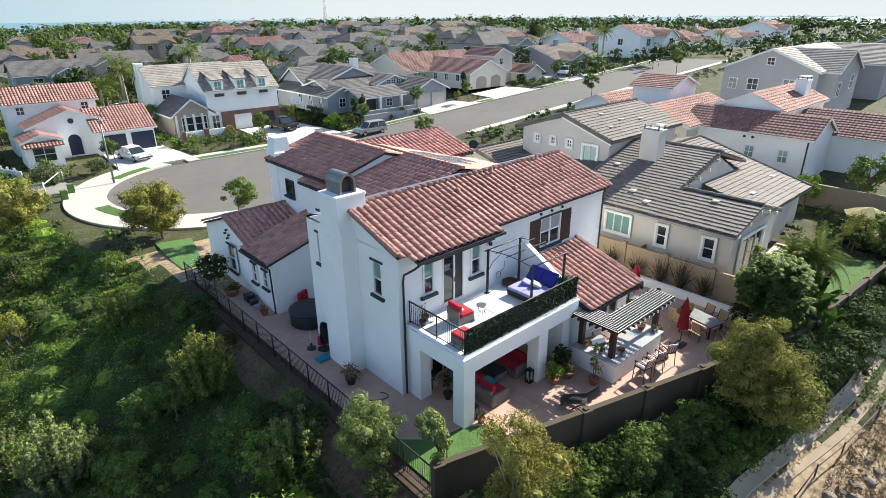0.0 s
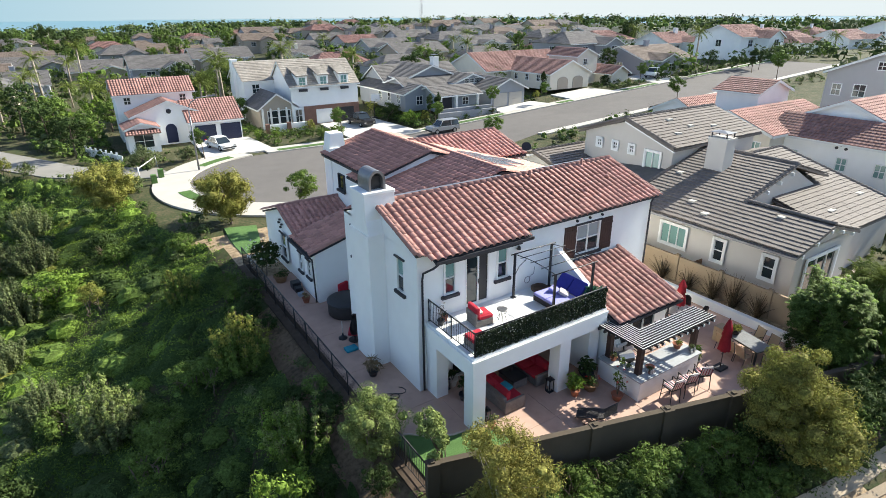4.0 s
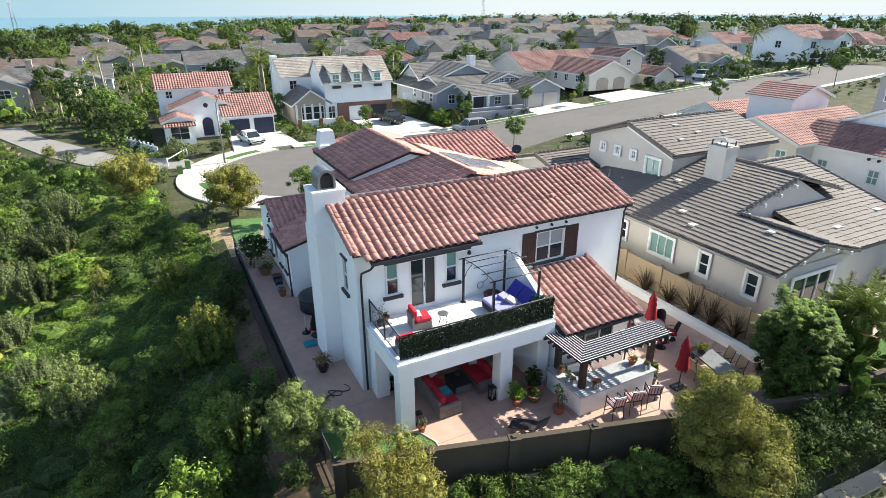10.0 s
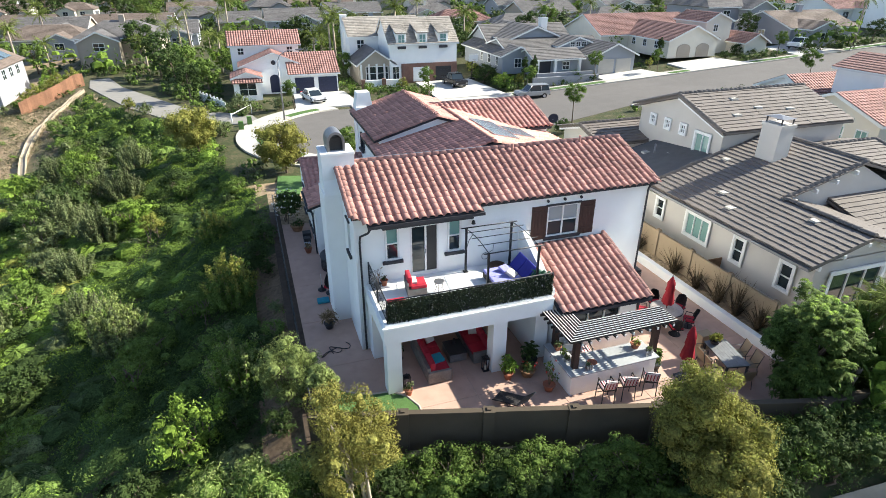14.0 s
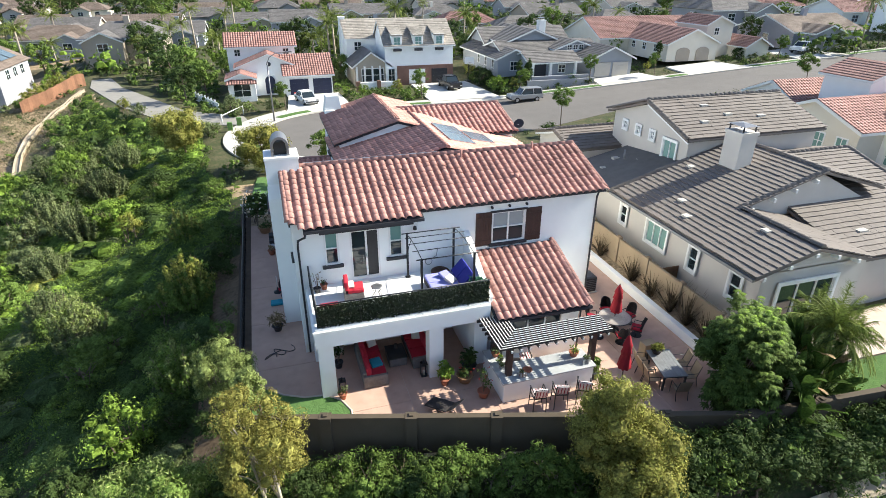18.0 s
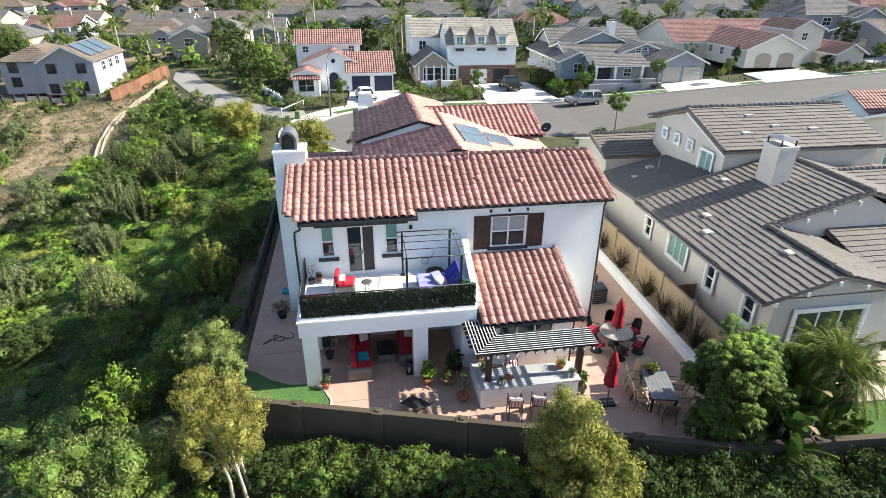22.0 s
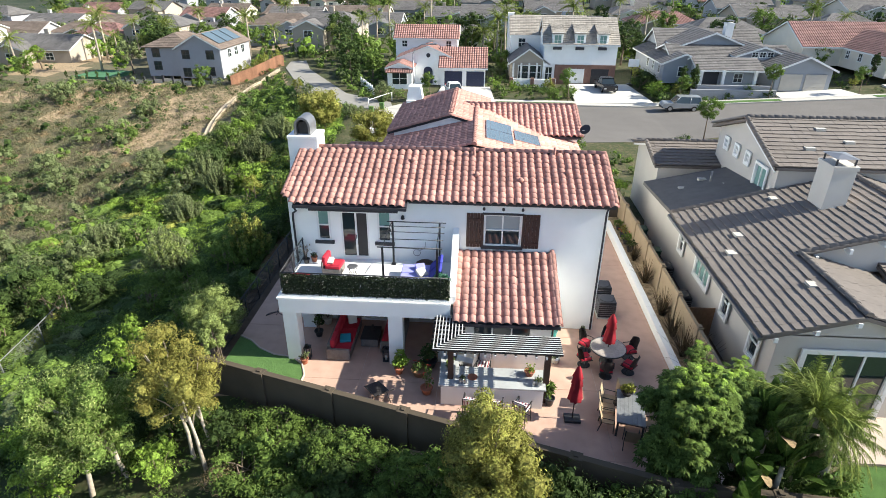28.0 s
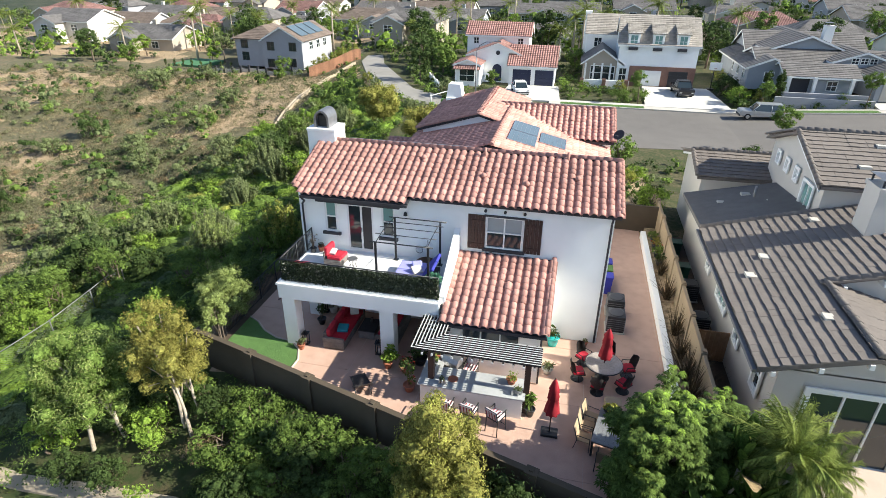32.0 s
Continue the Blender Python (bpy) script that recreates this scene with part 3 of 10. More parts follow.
# ---- tile roofs ----
def tile_mesh(kind):
    """One roof tile: across x, up the slope along y, lying on z = 0."""
    bm = bmesh.new()
    if kind == "barrel":
        w, ln, h, t = 0.33, 0.42, 0.092, 0.014
        prof = [(w * 0.76 * (0.5 - 0.5 * math.cos(math.pi * k / 6)), h * math.sin(math.pi * k / 6) + 0.016) for k in range(7)] + [(w * 0.88, 0.004), (w * 1.02, 0.018)]
    else:
        w, ln, t = 0.40, 0.42, 0.03
        prof = [(0.0015, 0.035), (w - 0.003, 0.035)]
    rows = []
    for y, lift in ((0.0, 0.022 if kind == "barrel" else 0.036), (ln, 0.0)):
        rows.append([bm.verts.new((x, y, z + lift * (1.0 if kind == "barrel" else 1.5))) for x, z in prof])
    skirt = [bm.verts.new((v.co.x, 0.004, v.co.z - t - (0.012 if kind == "barrel" else 0.036))) for v in rows[0]]
    for k in range(len(prof) - 1):
        bm.faces.new((rows[0][k], rows[0][k + 1], rows[1][k + 1], rows[1][k])).smooth = kind == "barrel"
        bm.faces.new((skirt[k], skirt[k + 1], rows[0][k + 1], rows[0][k]))
    if kind != "barrel":
        for e in (0, -1):
            low = bm.verts.new((rows[1][e].co.x, ln, -0.02))
            bm.faces.new((skirt[e], rows[0][e], rows[1][e], low))
    me = bpy.data.meshes.new("tile")
    bm.to_mesh(me)
    bm.free()
    me.materials.append(TERRA if kind == "barrel" else SLATE)
    return me


TILE = {"barrel": tile_mesh("barrel"), "flat": tile_mesh("flat")}
PITCH = {"barrel": (0.33, 0.355), "flat": (0.40, 0.355)}


def slope(roof, o, u, up, U, V, kind="barrel", lo=None, hi=None, parts=0, seed=1, name="tile"):
    """Lays tiles on a roof plane: o is the eave corner, u runs along the eave, up climbs the slope. lo(v), hi(v) bound each course."""
    rnd = random.Random(seed)
    o, u, up = Vector(o), Vector(u).normalized(), Vector(up).normalized()
    n = u.cross(up)
    pu, pv = PITCH[kind]
    me = TILE[kind]
    base = [v.co.copy() for v in me.vertices]
    polys = [tuple(p.vertices) for p in me.polygons]
    smooth = [p.use_smooth for p in me.polygons]
    verts, faces, sm, made = [], [], [], 0
    for j in range(int(V / pv + 0.35)):
        a = lo(j * pv) if lo else 0.0
        b = hi(j * pv) if hi else U
        for i in range(int(math.floor(a / pu + 0.35)), int(b / pu - 0.35) + 1):
            du, dv, dz = rnd.uniform(-0.008, 0.008), rnd.uniform(-0.018, 0.018), rnd.uniform(0, 0.012)
            if kind == "barrel" and rnd.random() < 0.012:
                du, dv, dz = rnd.uniform(-0.03, 0.03), rnd.uniform(-0.12, 0.06), rnd.uniform(0.02, 0.05)
            m = Matrix((u, up, n)).transposed().to_4x4()
            m.translation = o + u * (i * pu + du) + up * (j * pv + dv) + n * (0.03 + dz)
            m = m @ Matrix.Rotation(rnd.uniform(-0.012, 0.012), 4, "Z")
            if made < parts:
                t = new(name, me)
                t.parent = roof
                t.matrix_basis = m
                made += 1
            else:
                s = len(verts)
                verts += [m @ v for v in base]
                faces += [tuple(s + k for k in f) for f in polys]
                sm += smooth
    if verts:
        md = bpy.data.meshes.new("tiles")
        md.from_pydata(verts, [], faces)
        md.polygons.foreach_set("use_smooth", sm)
        md.materials.append(me.materials[0])
        ob = new("tiles", md)
        ob.parent = roof
        tagged(ob, kind="stuff")


CAPS = {}


def cap_mesh(r, material, every):
    """One half-round cap tile along y."""
    key = (r, material.name, every)
    if key not in CAPS:
        bm = bmesh.new()
        ring = [[bm.verts.new((rr * math.cos(math.pi * q / 6), y, rr * math.sin(math.pi * q / 6))) for q in range(7)] for y, rr in ((0.0, r * 1.08), (every + 0.05, r * 0.94))]
        for q in range(6):
            bm.faces.new((ring[0][q], ring[0][q + 1], ring[1][q + 1], ring[1][q])).smooth = True
        bm.faces.new(ring[0][::-1])
        me = bpy.data.meshes.new("cap_tile")
        bm.to_mesh(me)
        bm.free()
        me.materials.append(material)
        CAPS[key] = me
    return CAPS[key]


def caps(name, parent, a, b, material=None, r=0.13, every=0.36):
    """A run of half-round cap tiles from a to b."""
    a, b = Vector(a), Vector(b)
    d = (b - a)
    L = d.length
    d.normalize()
    side = d.cross(Vector((0, 0, 1))).normalized()
    upv = side.cross(d)
    run = new(name)
    run.parent = parent
    k, rnd = 0.0, random.Random(int(L * 100))
    me = cap_mesh(round(r, 2), material or TERRA_RIDGE, every)
    while k < L - 0.05:
        m = Matrix((side, d, upv)).transposed().to_4x4()
        m.translation = a + d * min(k, L - every) + upv * (0.03 + rnd.uniform(-0.008, 0.012))
        t = new("cap_tile", me)
        t.parent = run
        t.matrix_basis = m
        k += every
    return run


def deck(name, parent, pts, thick=0.12, material=None):
    """The boarded plane under the tiles: a polygon with thickness downwards."""
    bm = bmesh.new()
    top = [bm.verts.new(p) for p in pts]
    bot = [bm.verts.new((p[0], p[1], p[2] - thick)) for p in pts]
    bm.faces.new(top)
    bm.faces.new(bot[::-1])
    for i in range(len(pts)):
        j = (i + 1) % len(pts)
        bm.faces.new((top[i], bot[i], bot[j], top[j]))
    bmesh.ops.recalc_face_normals(bm, faces=bm.faces)
    return part(name, bm, material or DARKTRIM, parent)


# ---- windows and doors ----
def window(parent, axis, at, a0, a1, z0, z1, out=-1, frame=WHITE, glass=GLASS, mullions=1, rails=1, sill=DARKTRIM, head=None, blind=None, fw=0.055, surround=0.0):
    """A window in a wall plane: frame, mullions, panes, sill. out: which way the wall faces."""
    w = new("window")
    w.parent = parent

    def bx(x0, x1, y0, y1, za, zb):
        y0, y1 = sorted((at + out * y0, at + out * y1))
        return (x0, x1, y0, y1, za, zb) if axis == "y" else (y0, y1, x0, x1, za, zb)
    bm = bmesh.new()
    for r in ((a0, a0 + fw, z0, z1), (a1 - fw, a1, z0, z1), (a0 + fw, a1 - fw, z0, z0 + fw), (a0 + fw, a1 - fw, z1 - fw, z1)):
        box(bm, *bx(r[0], r[1], -0.10, 0.015, r[2], r[3]))
    for k in range(mullions - 1):
        c = a0 + (a1 - a0) * (k + 1) / mullions
        box(bm, *bx(c - 0.03, c + 0.03, -0.10, 0.0, z0 + fw, z1 - fw))
    for k in range(rails - 1):
        c = z0 + (z1 - z0) * (k + 1) / rails
        box(bm, *bx(a0 + fw, a1 - fw, -0.10, -0.005, c - 0.025, c + 0.025))
    part("window_frame", bm, frame, w)
    for k in range(mullions):
        for q in range(rails):
            p0, p1 = a0 + (a1 - a0) * k / mullions, a0 + (a1 - a0) * (k + 1) / mullions
            q0, q1 = z0 + (z1 - z0) * q / rails, z0 + (z1 - z0) * (q + 1) / rails
            part("pane", B(*bx(p0 + 0.02, p1 - 0.02, -0.075, -0.06, q0 + 0.02, q1 - 0.02)), blind if (blind and q == rails - 1) else glass, w)
    if sill:
        part("window_sill", B(*bx(a0 - 0.13, a1 + 0.13, -0.02, 0.11, z0 - 0.13, z0 - 0.002)), sill, w)
    if head:
        part("lintel", B(*bx(a0 - 0.10, a1 + 0.10, -0.02, 0.07, z1 + 0.002, z1 + 0.08)), head, w)
    if surround:
        bm = bmesh.new()
        s = surround
        for r in ((a0 - s, a0 - 0.002, z0 - s, z1 + s), (a1 + 0.002, a1 + s, z0 - s, z1 + s), (a0 - 0.002, a1 + 0.002, z1 + 0.002, z1 + s), (a0 - 0.002, a1 + 0.002, z0 - s, z0 - 0.002)):
            box(bm, *bx(r[0], r[1], -0.02, 0.05, r[2], r[3]))
        part("surround", bm, WHITE, w)
    return w


# ---- the main house ----
RZ, RY = 7.45, 18.75           # ridge of the garden block
SL = 0.335                      # rise over run
house = thing("house", "two-storey white stucco house with terracotta barrel-tile roofs", "house")


def roofz(y):
    return RZ - SL * abs(y - RY)


XL, XR, YB, YF = 11.72, 25.5, 15.55, 22.3
W1 = [(12.93, 13.53, 4.2, 5.68), (14.0, 15.22, 3.38, 5.62), (15.62, 16.24, 4.2, 5.68), (20.3, 21.86, 4.2, 5.68), (13.3, 16.2, 0.05, 2.25), (17.3, 18.6, 0.05, 2.2)]
bm = wall_with_holes(bmesh.new(), "y", YB, 0.25, XL, XR, -0.3, 6.22, W1)
part("rear_wall", bm, STUCCO, house)
bm = wall_with_holes(bmesh.new(), "x", XL, 0.25, YB + 0.25, YF, -0.3, 6.22, [(16.6, 17.2, 4.15, 5.65), (20.9, 21.5, 4.15, 5.65)])
prism(bm, [(YB, 6.22), (RY, roofz(RY) - 0.12), (YF, roofz(YF) - 0.12), (YF, 6.22)], XL, XL + 0.25, "x")
part("side_wall", bm, STUCCO, house)
bm = B(XR - 0.25, XR, YB + 0.25, YF, -0.3, 6.22)
prism(bm, [(YB, 6.22), (RY, roofz(RY) - 0.12), (YF, roofz(YF) - 0.12), (YF, 6.22)], XR - 0.25, XR, "x")
part("side_wall", bm, STUCCO, house)
part("floor_slab", B(XL + 0.25, XR - 0.25, YB + 0.25, YF - 0.2, 2.75, 3.1), STUCCO, house)
part("ground_floor", B(XL + 0.25, XR - 0.25, YB + 0.25, YF - 0.2, -0.2, 0.04), WOODP, house)
part("party_wall", B(XL + 0.25, XR - 0.25, YF - 0.2, YF, -0.3, 6.2), STUCCO, house)

roof = new("rear_roof")
roof.parent = house
EL, ER, STEPX = 14.92, 15.42, 17.0
RL, RR = 11.62, 25.72
up = Vector((0, 1, SL)).normalized()
sec = math.hypot(1, SL)
deck("roof_deck", roof, [(RL, ER, roofz(ER)), (RR, ER, roofz(ER)), (RR, RY, RZ), (RL, RY, RZ)])
deck("roof_deck", roof, [(12.15, EL, roofz(EL)), (STEPX, EL, roofz(EL)), (STEPX, ER, roofz(ER)), (12.15, ER, roofz(ER))])
deck("roof_deck", roof, [(RL, RY, RZ), (RR, RY, RZ), (RR, 20.7, roofz(20.7)), (RL, 20.7, roofz(20.7))])
V = (RY - EL) * sec
off = (ER - EL) * sec
slope(roof, (RL + 0.02, EL - 0.06, roofz(EL - 0.06)), (1, 0, 0), up, RR - RL, V, lo=lambda v: 0.5 if v < off - 0.2 else 0.0, hi=lambda v: (STEPX - RL) if v < off - 0.2 else RR - RL - 0.05, parts=180, seed=3)
slope(roof, (RR, RY + 1.95, roofz(RY + 1.95)), (-1, 0, 0), (0, -1, SL), RR - RL, 1.95 * sec, seed=4)
caps("ridge", roof, (RL, RY, RZ + 0.03), (RR, RY, RZ + 0.03))
caps("rake", roof, (RL, ER - 0.05, roofz(ER) + 0.02), (RL, RY, RZ), r=0.11)
caps("rake", roof, (RR, ER - 0.05, roofz(ER) + 0.02), (RR, RY, RZ), r=0.11)
caps("rake", roof, (RL, 20.7, roofz(20.7) + 0.02), (RL, RY, RZ), r=0.11)
# gutters and downpipes
part("gutter", B(STEPX + 0.03, RR, ER - 0.13, ER - 0.02, roofz(ER) - 0.16, roofz(ER) - 0.04), DARKTRIM, house)
part("gutter", B(12.15, STEPX, EL - 0.13, EL - 0.02, roofz(EL) - 0.16, roofz(EL) - 0.04), DARKTRIM, house)
part("downpipe", tube(bmesh.new(), [(12.22, EL - 0.08, 6.0), (12.20, EL + 0.2, 5.75), (11.93, YB - 0.12, 5.5), (11.90, YB - 0.08, 5.2), (11.90, YB - 0.08, 0.05)], 0.045), DARKTRIM, house)
part("downpipe", tube(bmesh.new(), [(25.42, ER - 0.05, 6.2), (25.40, YB - 0.08, 5.9), (25.40, YB - 0.08, 0.05)], 0.045), DARKTRIM, house)
for x, y, z in ((19.73, 18.3, 0.5), (23.4, 18.5, 0.45), (15.2, 17.1, 0.0)):
    if z:
        part("vent_pipe", tube(bmesh.new(), [(x, y, roofz(y) - 0.05), (x, y, roofz(y) + z)], 0.06), TERRA_RIDGE, house)

for a0, a1, z0, z1 in (W1[0], W1[2]):
    window(house, "y", YB - 0.03, a0, a1, z0, z1, rails=2, blind=GLASS_GREEN, glass=GLASS, fw=0.08)
w = window(house, "y", YB, 20.3, 21.86, 4.2, 5.68, mullions=2, rails=2, blind=BLIND, head=DARKTRIM)
for x0 in (19.5, 21.9):
    bm = bmesh.new()
    for k in range(5):
        box(bm, x0 + 0.02 + k * 0.15, x0 + 0.16 + k * 0.15, YB - 0.055, YB - 0.01, 4.13, 5.73)
    for z in (4.35, 5.45):
        box(bm, x0 + 0.02, x0 + 0.76, YB - 0.075, YB - 0.055, z - 0.05, z + 0.05)
    part("shutter", bm, BROWNWOOD, house, "dark brown board shutter")
for x in (20.25, 21.08, 21.9):
    part("vent_tube", tube(bmesh.new(), [(x, YB - 0.09, 5.93), (x, YB + 0.05, 5.96)], 0.06), DARKTRIM, house)
window(house, "x", XL, 16.6, 17.2, 4.15, 5.65, rails=2, blind=GLASS_GREEN, head=DARKTRIM)
window(house, "x", XL, 20.9, 21.5, 4.15, 5.65, rails=2, blind=GLASS_GREEN, head=DARKTRIM)
# balcony door
door = new("balcony_door")
door.parent = house
bm = bmesh.new()
for r in ((14.0, 14.07, 3.38, 5.62), (14.62, 14.70, 3.38, 5.62), (15.15, 15.22, 3.38, 5.62), (14.07, 14.62, 5.55, 5.62), (14.07, 14.62, 3.38, 3.46), (14.70, 15.15, 5.55, 5.62), (14.70, 15.15, 3.38, 3.46)):
    box(bm, r[0], r[1], YB - 0.02, YB + 0.09, r[2], r[3])
part("door_frame", bm, WHITE, door)
part("pane", B(14.06, 14.63, YB + 0.03, YB + 0.045, 3.45, 5.56), GLASS, door)
part("screen", B(14.69, 15.16, YB + 0.02, YB + 0.035, 3.45, 5.56), DARKPLASTIC, door, "black insect screen")
part("handle", B(14.645, 14.675, YB - 0.05, YB - 0.02, 4.3, 4.5), BLACK, door)
part("awning_case", B(12.75, 16.6, EL + 0.12, EL + 0.26, 5.80, 5.90, bevel=0.02), DARKTRIM, house)
part("wall_lamp", lathe(bmesh.new(), [(0.03, 0), (0.09, 0.03), (0.07, 0.16), (0.02, 0.2)], 10, (16.75, YB - 0.1, 5.35)), BLACK, house)

# chimney on the side wall
ch = new("chimney")
ch.parent = house
bm = B(10.98, XL, 18.2, 20.0, -0.3, 6.3)
prism(bm, [(18.2, 6.3), (20.0, 6.3), (19.75, 6.9), (18.45, 6.9)], 11.03, 12.42, "x")
box(bm, 11.03, 12.42, 18.45, 19.75, 6.9, 8.0)
box(bm, 11.0, 12.45, 18.42, 19.78, 7.93, 8.08, bevel=0.03)
part("shaft", bm, STUCCO, ch)
bm = bmesh.new()
CXC, CYC = 11.72, 19.1
pts = [(18.72, 8.08), (18.72, 8.45)] + [(19.1 + 0.38 * math.cos(radians(a)), 8.45 + 0.46 * math.sin(radians(a))) for a in range(165, 0, -15)] + [(19.48, 8.45), (19.48, 8.08)]
inn = [(18.82, 8.08), (18.82, 8.45)] + [(19.1 + 0.28 * math.cos(radians(a)), 8.45 + 0.35 * math.sin(radians(a))) for a in range(165, 0, -15)] + [(19.38, 8.45), (19.38, 8.08)]
for x0, x1 in ((11.2, 12.25),):
    for (p, q), (pi, qi) in zip(zip(pts, pts[1:]), zip(inn, inn[1:])):
        vs = [bm.verts.new((CXC + pp[0] - CYC, CYC + xx - CXC, pp[1])) for xx in (x0, x1) for pp in (p, q, qi, pi)]
        for f in ((0, 1, 2, 3), (7, 6, 5, 4), (0, 4, 5, 1), (3, 2, 6, 7)):
            bm.faces.new([vs[k] for k in f])
bmesh.ops.remove_doubles(bm, verts=bm.verts, dist=0.001)
part("cowl", bm, GREYMETAL, ch, "arched dark metal chimney cowl")
part("spark_screen", B(11.46, 11.98, 18.85, 19.35, 8.08, 8.62), DARKPLASTIC, ch)

# balcony
bal = new("balcony")
bal.parent = house
BX0, BX1, BY0 = 12.08, 19.0, 12.28
bm = B(BX0, BX1, BY0, YB, 2.86, 3.28)
part("deck", bm, WHITE, bal, "white balcony floor")
bm = bmesh.new()
box(bm, BX0 - 0.06, BX1 + 0.02, BY0 - 0.06, BY0 + 0.5, 2.45, 3.10)
box(bm, BX0 - 0.06, BX0 + 0.45, BY0 + 0.5, YB, 2.45, 3.10)
box(bm, BX0 - 0.1, BX1 + 0.02, BY0 - 0.1, BY0 + 0.02, 3.1, 3.18)
box(bm, BX0 - 0.1, BX0 + 0.02, BY0 + 0.02, YB, 3.1, 3.18)
part("beam", bm, STUCCO, bal)
for x0, x1, y0, y1 in ((12.1, 12.68, 12.3, 12.88), (16.47, 17.06, 12.3, 12.88), (12.06, 12.62, 14.75, 15.55), (18.5, 19.1, 12.6, 15.55)):
    part("pillar", B(x0, x1, y0, y1, -0.3, 2.45), STUCCO, bal)
bm = bmesh.new()
prism(bm, [(YB, 5.0), (YB, 3.0), (12.5, 3.0), (12.5, 3.35)], 18.95, 19.2, "x")
part("parapet", bm, STUCCO, bal)


def railing(parent, a, b, z, h, ivy=False):
    a, b = Vector((*a, z)), Vector((*b, z))
    L = (b - a).length
    d = (b - a).normalized()
    r = new("railing")
    r.parent = parent
    bm = bmesh.new()
    tube(bm, [a + Vector((0, 0, h)), b + Vector((0, 0, h))], 0.028, 6)
    tube(bm, [a + Vector((0, 0, 0.09)), b + Vector((0, 0, 0.09))], 0.018, 6)
    part("rail", bm, BLACK, r)
    for k in range(int(L / 1.6) + 2):
        p = a + d * min(L, k * 1.6)
        part("post", tube(bmesh.new(), [p, p + Vector((0, 0, h + 0.03))], 0.03, 6), BLACK, r)
    n = int(L / 0.115)
    for k in range(1, n):
        p = a + d * (L * k / n)
        bm = tube(bmesh.new(), [p + Vector((0, 0, 0.09)), p + Vector((0, 0, h))], 0.009, 4)
        if k % 2:
            lathe(bm, [(0.01, 0), (0.026, 0.025), (0.01, 0.05)], 5, p + Vector((0, 0, h * 0.55)))
        part("baluster", bm, BLACK, r)
    return r


r1 = railing(bal, (12.2, 15.5), (12.2, 12.38), 3.28, 0.97)
r2 = railing(bal, (12.2, 12.38), (18.95, 12.38), 3.28, 0.97)
for a0, a1, z0, z1, n in ((13.3, 16.2, 0.05, 2.25, 4), (17.3, 18.6, 0.05, 2.2, 2)):
    window(house, "y", YB, a0, a1, z0, z1, mullions=n, rails=1, sill=None, fw=0.08)

# dining bay under the low roof
bay = new("dining_bay")
bay.parent = house
LRY0, LRZ0, LRZ1 = 11.72, 2.72, 3.95
bm = wall_with_holes(bmesh.new(), "y", 12.2, 0.2, 19.3, 23.1, -0.3, 2.75, [(19.95, 22.3, 1.25, 2.45)])
box(bm, 22.9, 23.1, 12.4, YB, -0.3, 2.75)
prism(bm, [(12.4, 2.75), (YB, 2.75), (YB, 3.75)], 22.9, 23.1, "x")
box(bm, 19.3, 19.5, 12.4, YB, -0.3, 2.75)
part("wall", bm, STUCCO, bay)
window(bay, "y", 12.2, 19.95, 22.3, 1.25, 2.45, mullions=3, sill=WHITE, frame=WHITE)
ls = (LRZ1 - LRZ0) / (YB - LRY0)
lroof = new("low_roof")
lroof.parent = house
deck("roof_deck", lroof, [(19.1, LRY0, LRZ0), (23.3, LRY0, LRZ0), (23.3, YB - 0.01, LRZ1), (19.1, YB - 0.01, LRZ1)])
slope(lroof, (19.14, LRY0 - 0.08, LRZ0 - 0.02), (1, 0, 0), (0, 1, ls), 4.2, (YB - LRY0) * math.hypot(1, ls), parts=120, seed=7)
caps("rake", lroof, (23.3, LRY0 - 0.05, LRZ0 + 0.03), (23.3, YB - 0.02, LRZ1 + 0.03), r=0.11)
part("gutter", B(19.2, 23.35, LRY0 - 0.12, LRY0 - 0.01, LRZ0 - 0.15, LRZ0 - 0.03), DARKTRIM, house)
part("downpipe", tube(bmesh.new(), [(23.12, LRY0 - 0.04, 2.6), (23.14, 12.12, 2.4), (23.14, 12.12, 0.05)], 0.04), DARKTRIM, house)

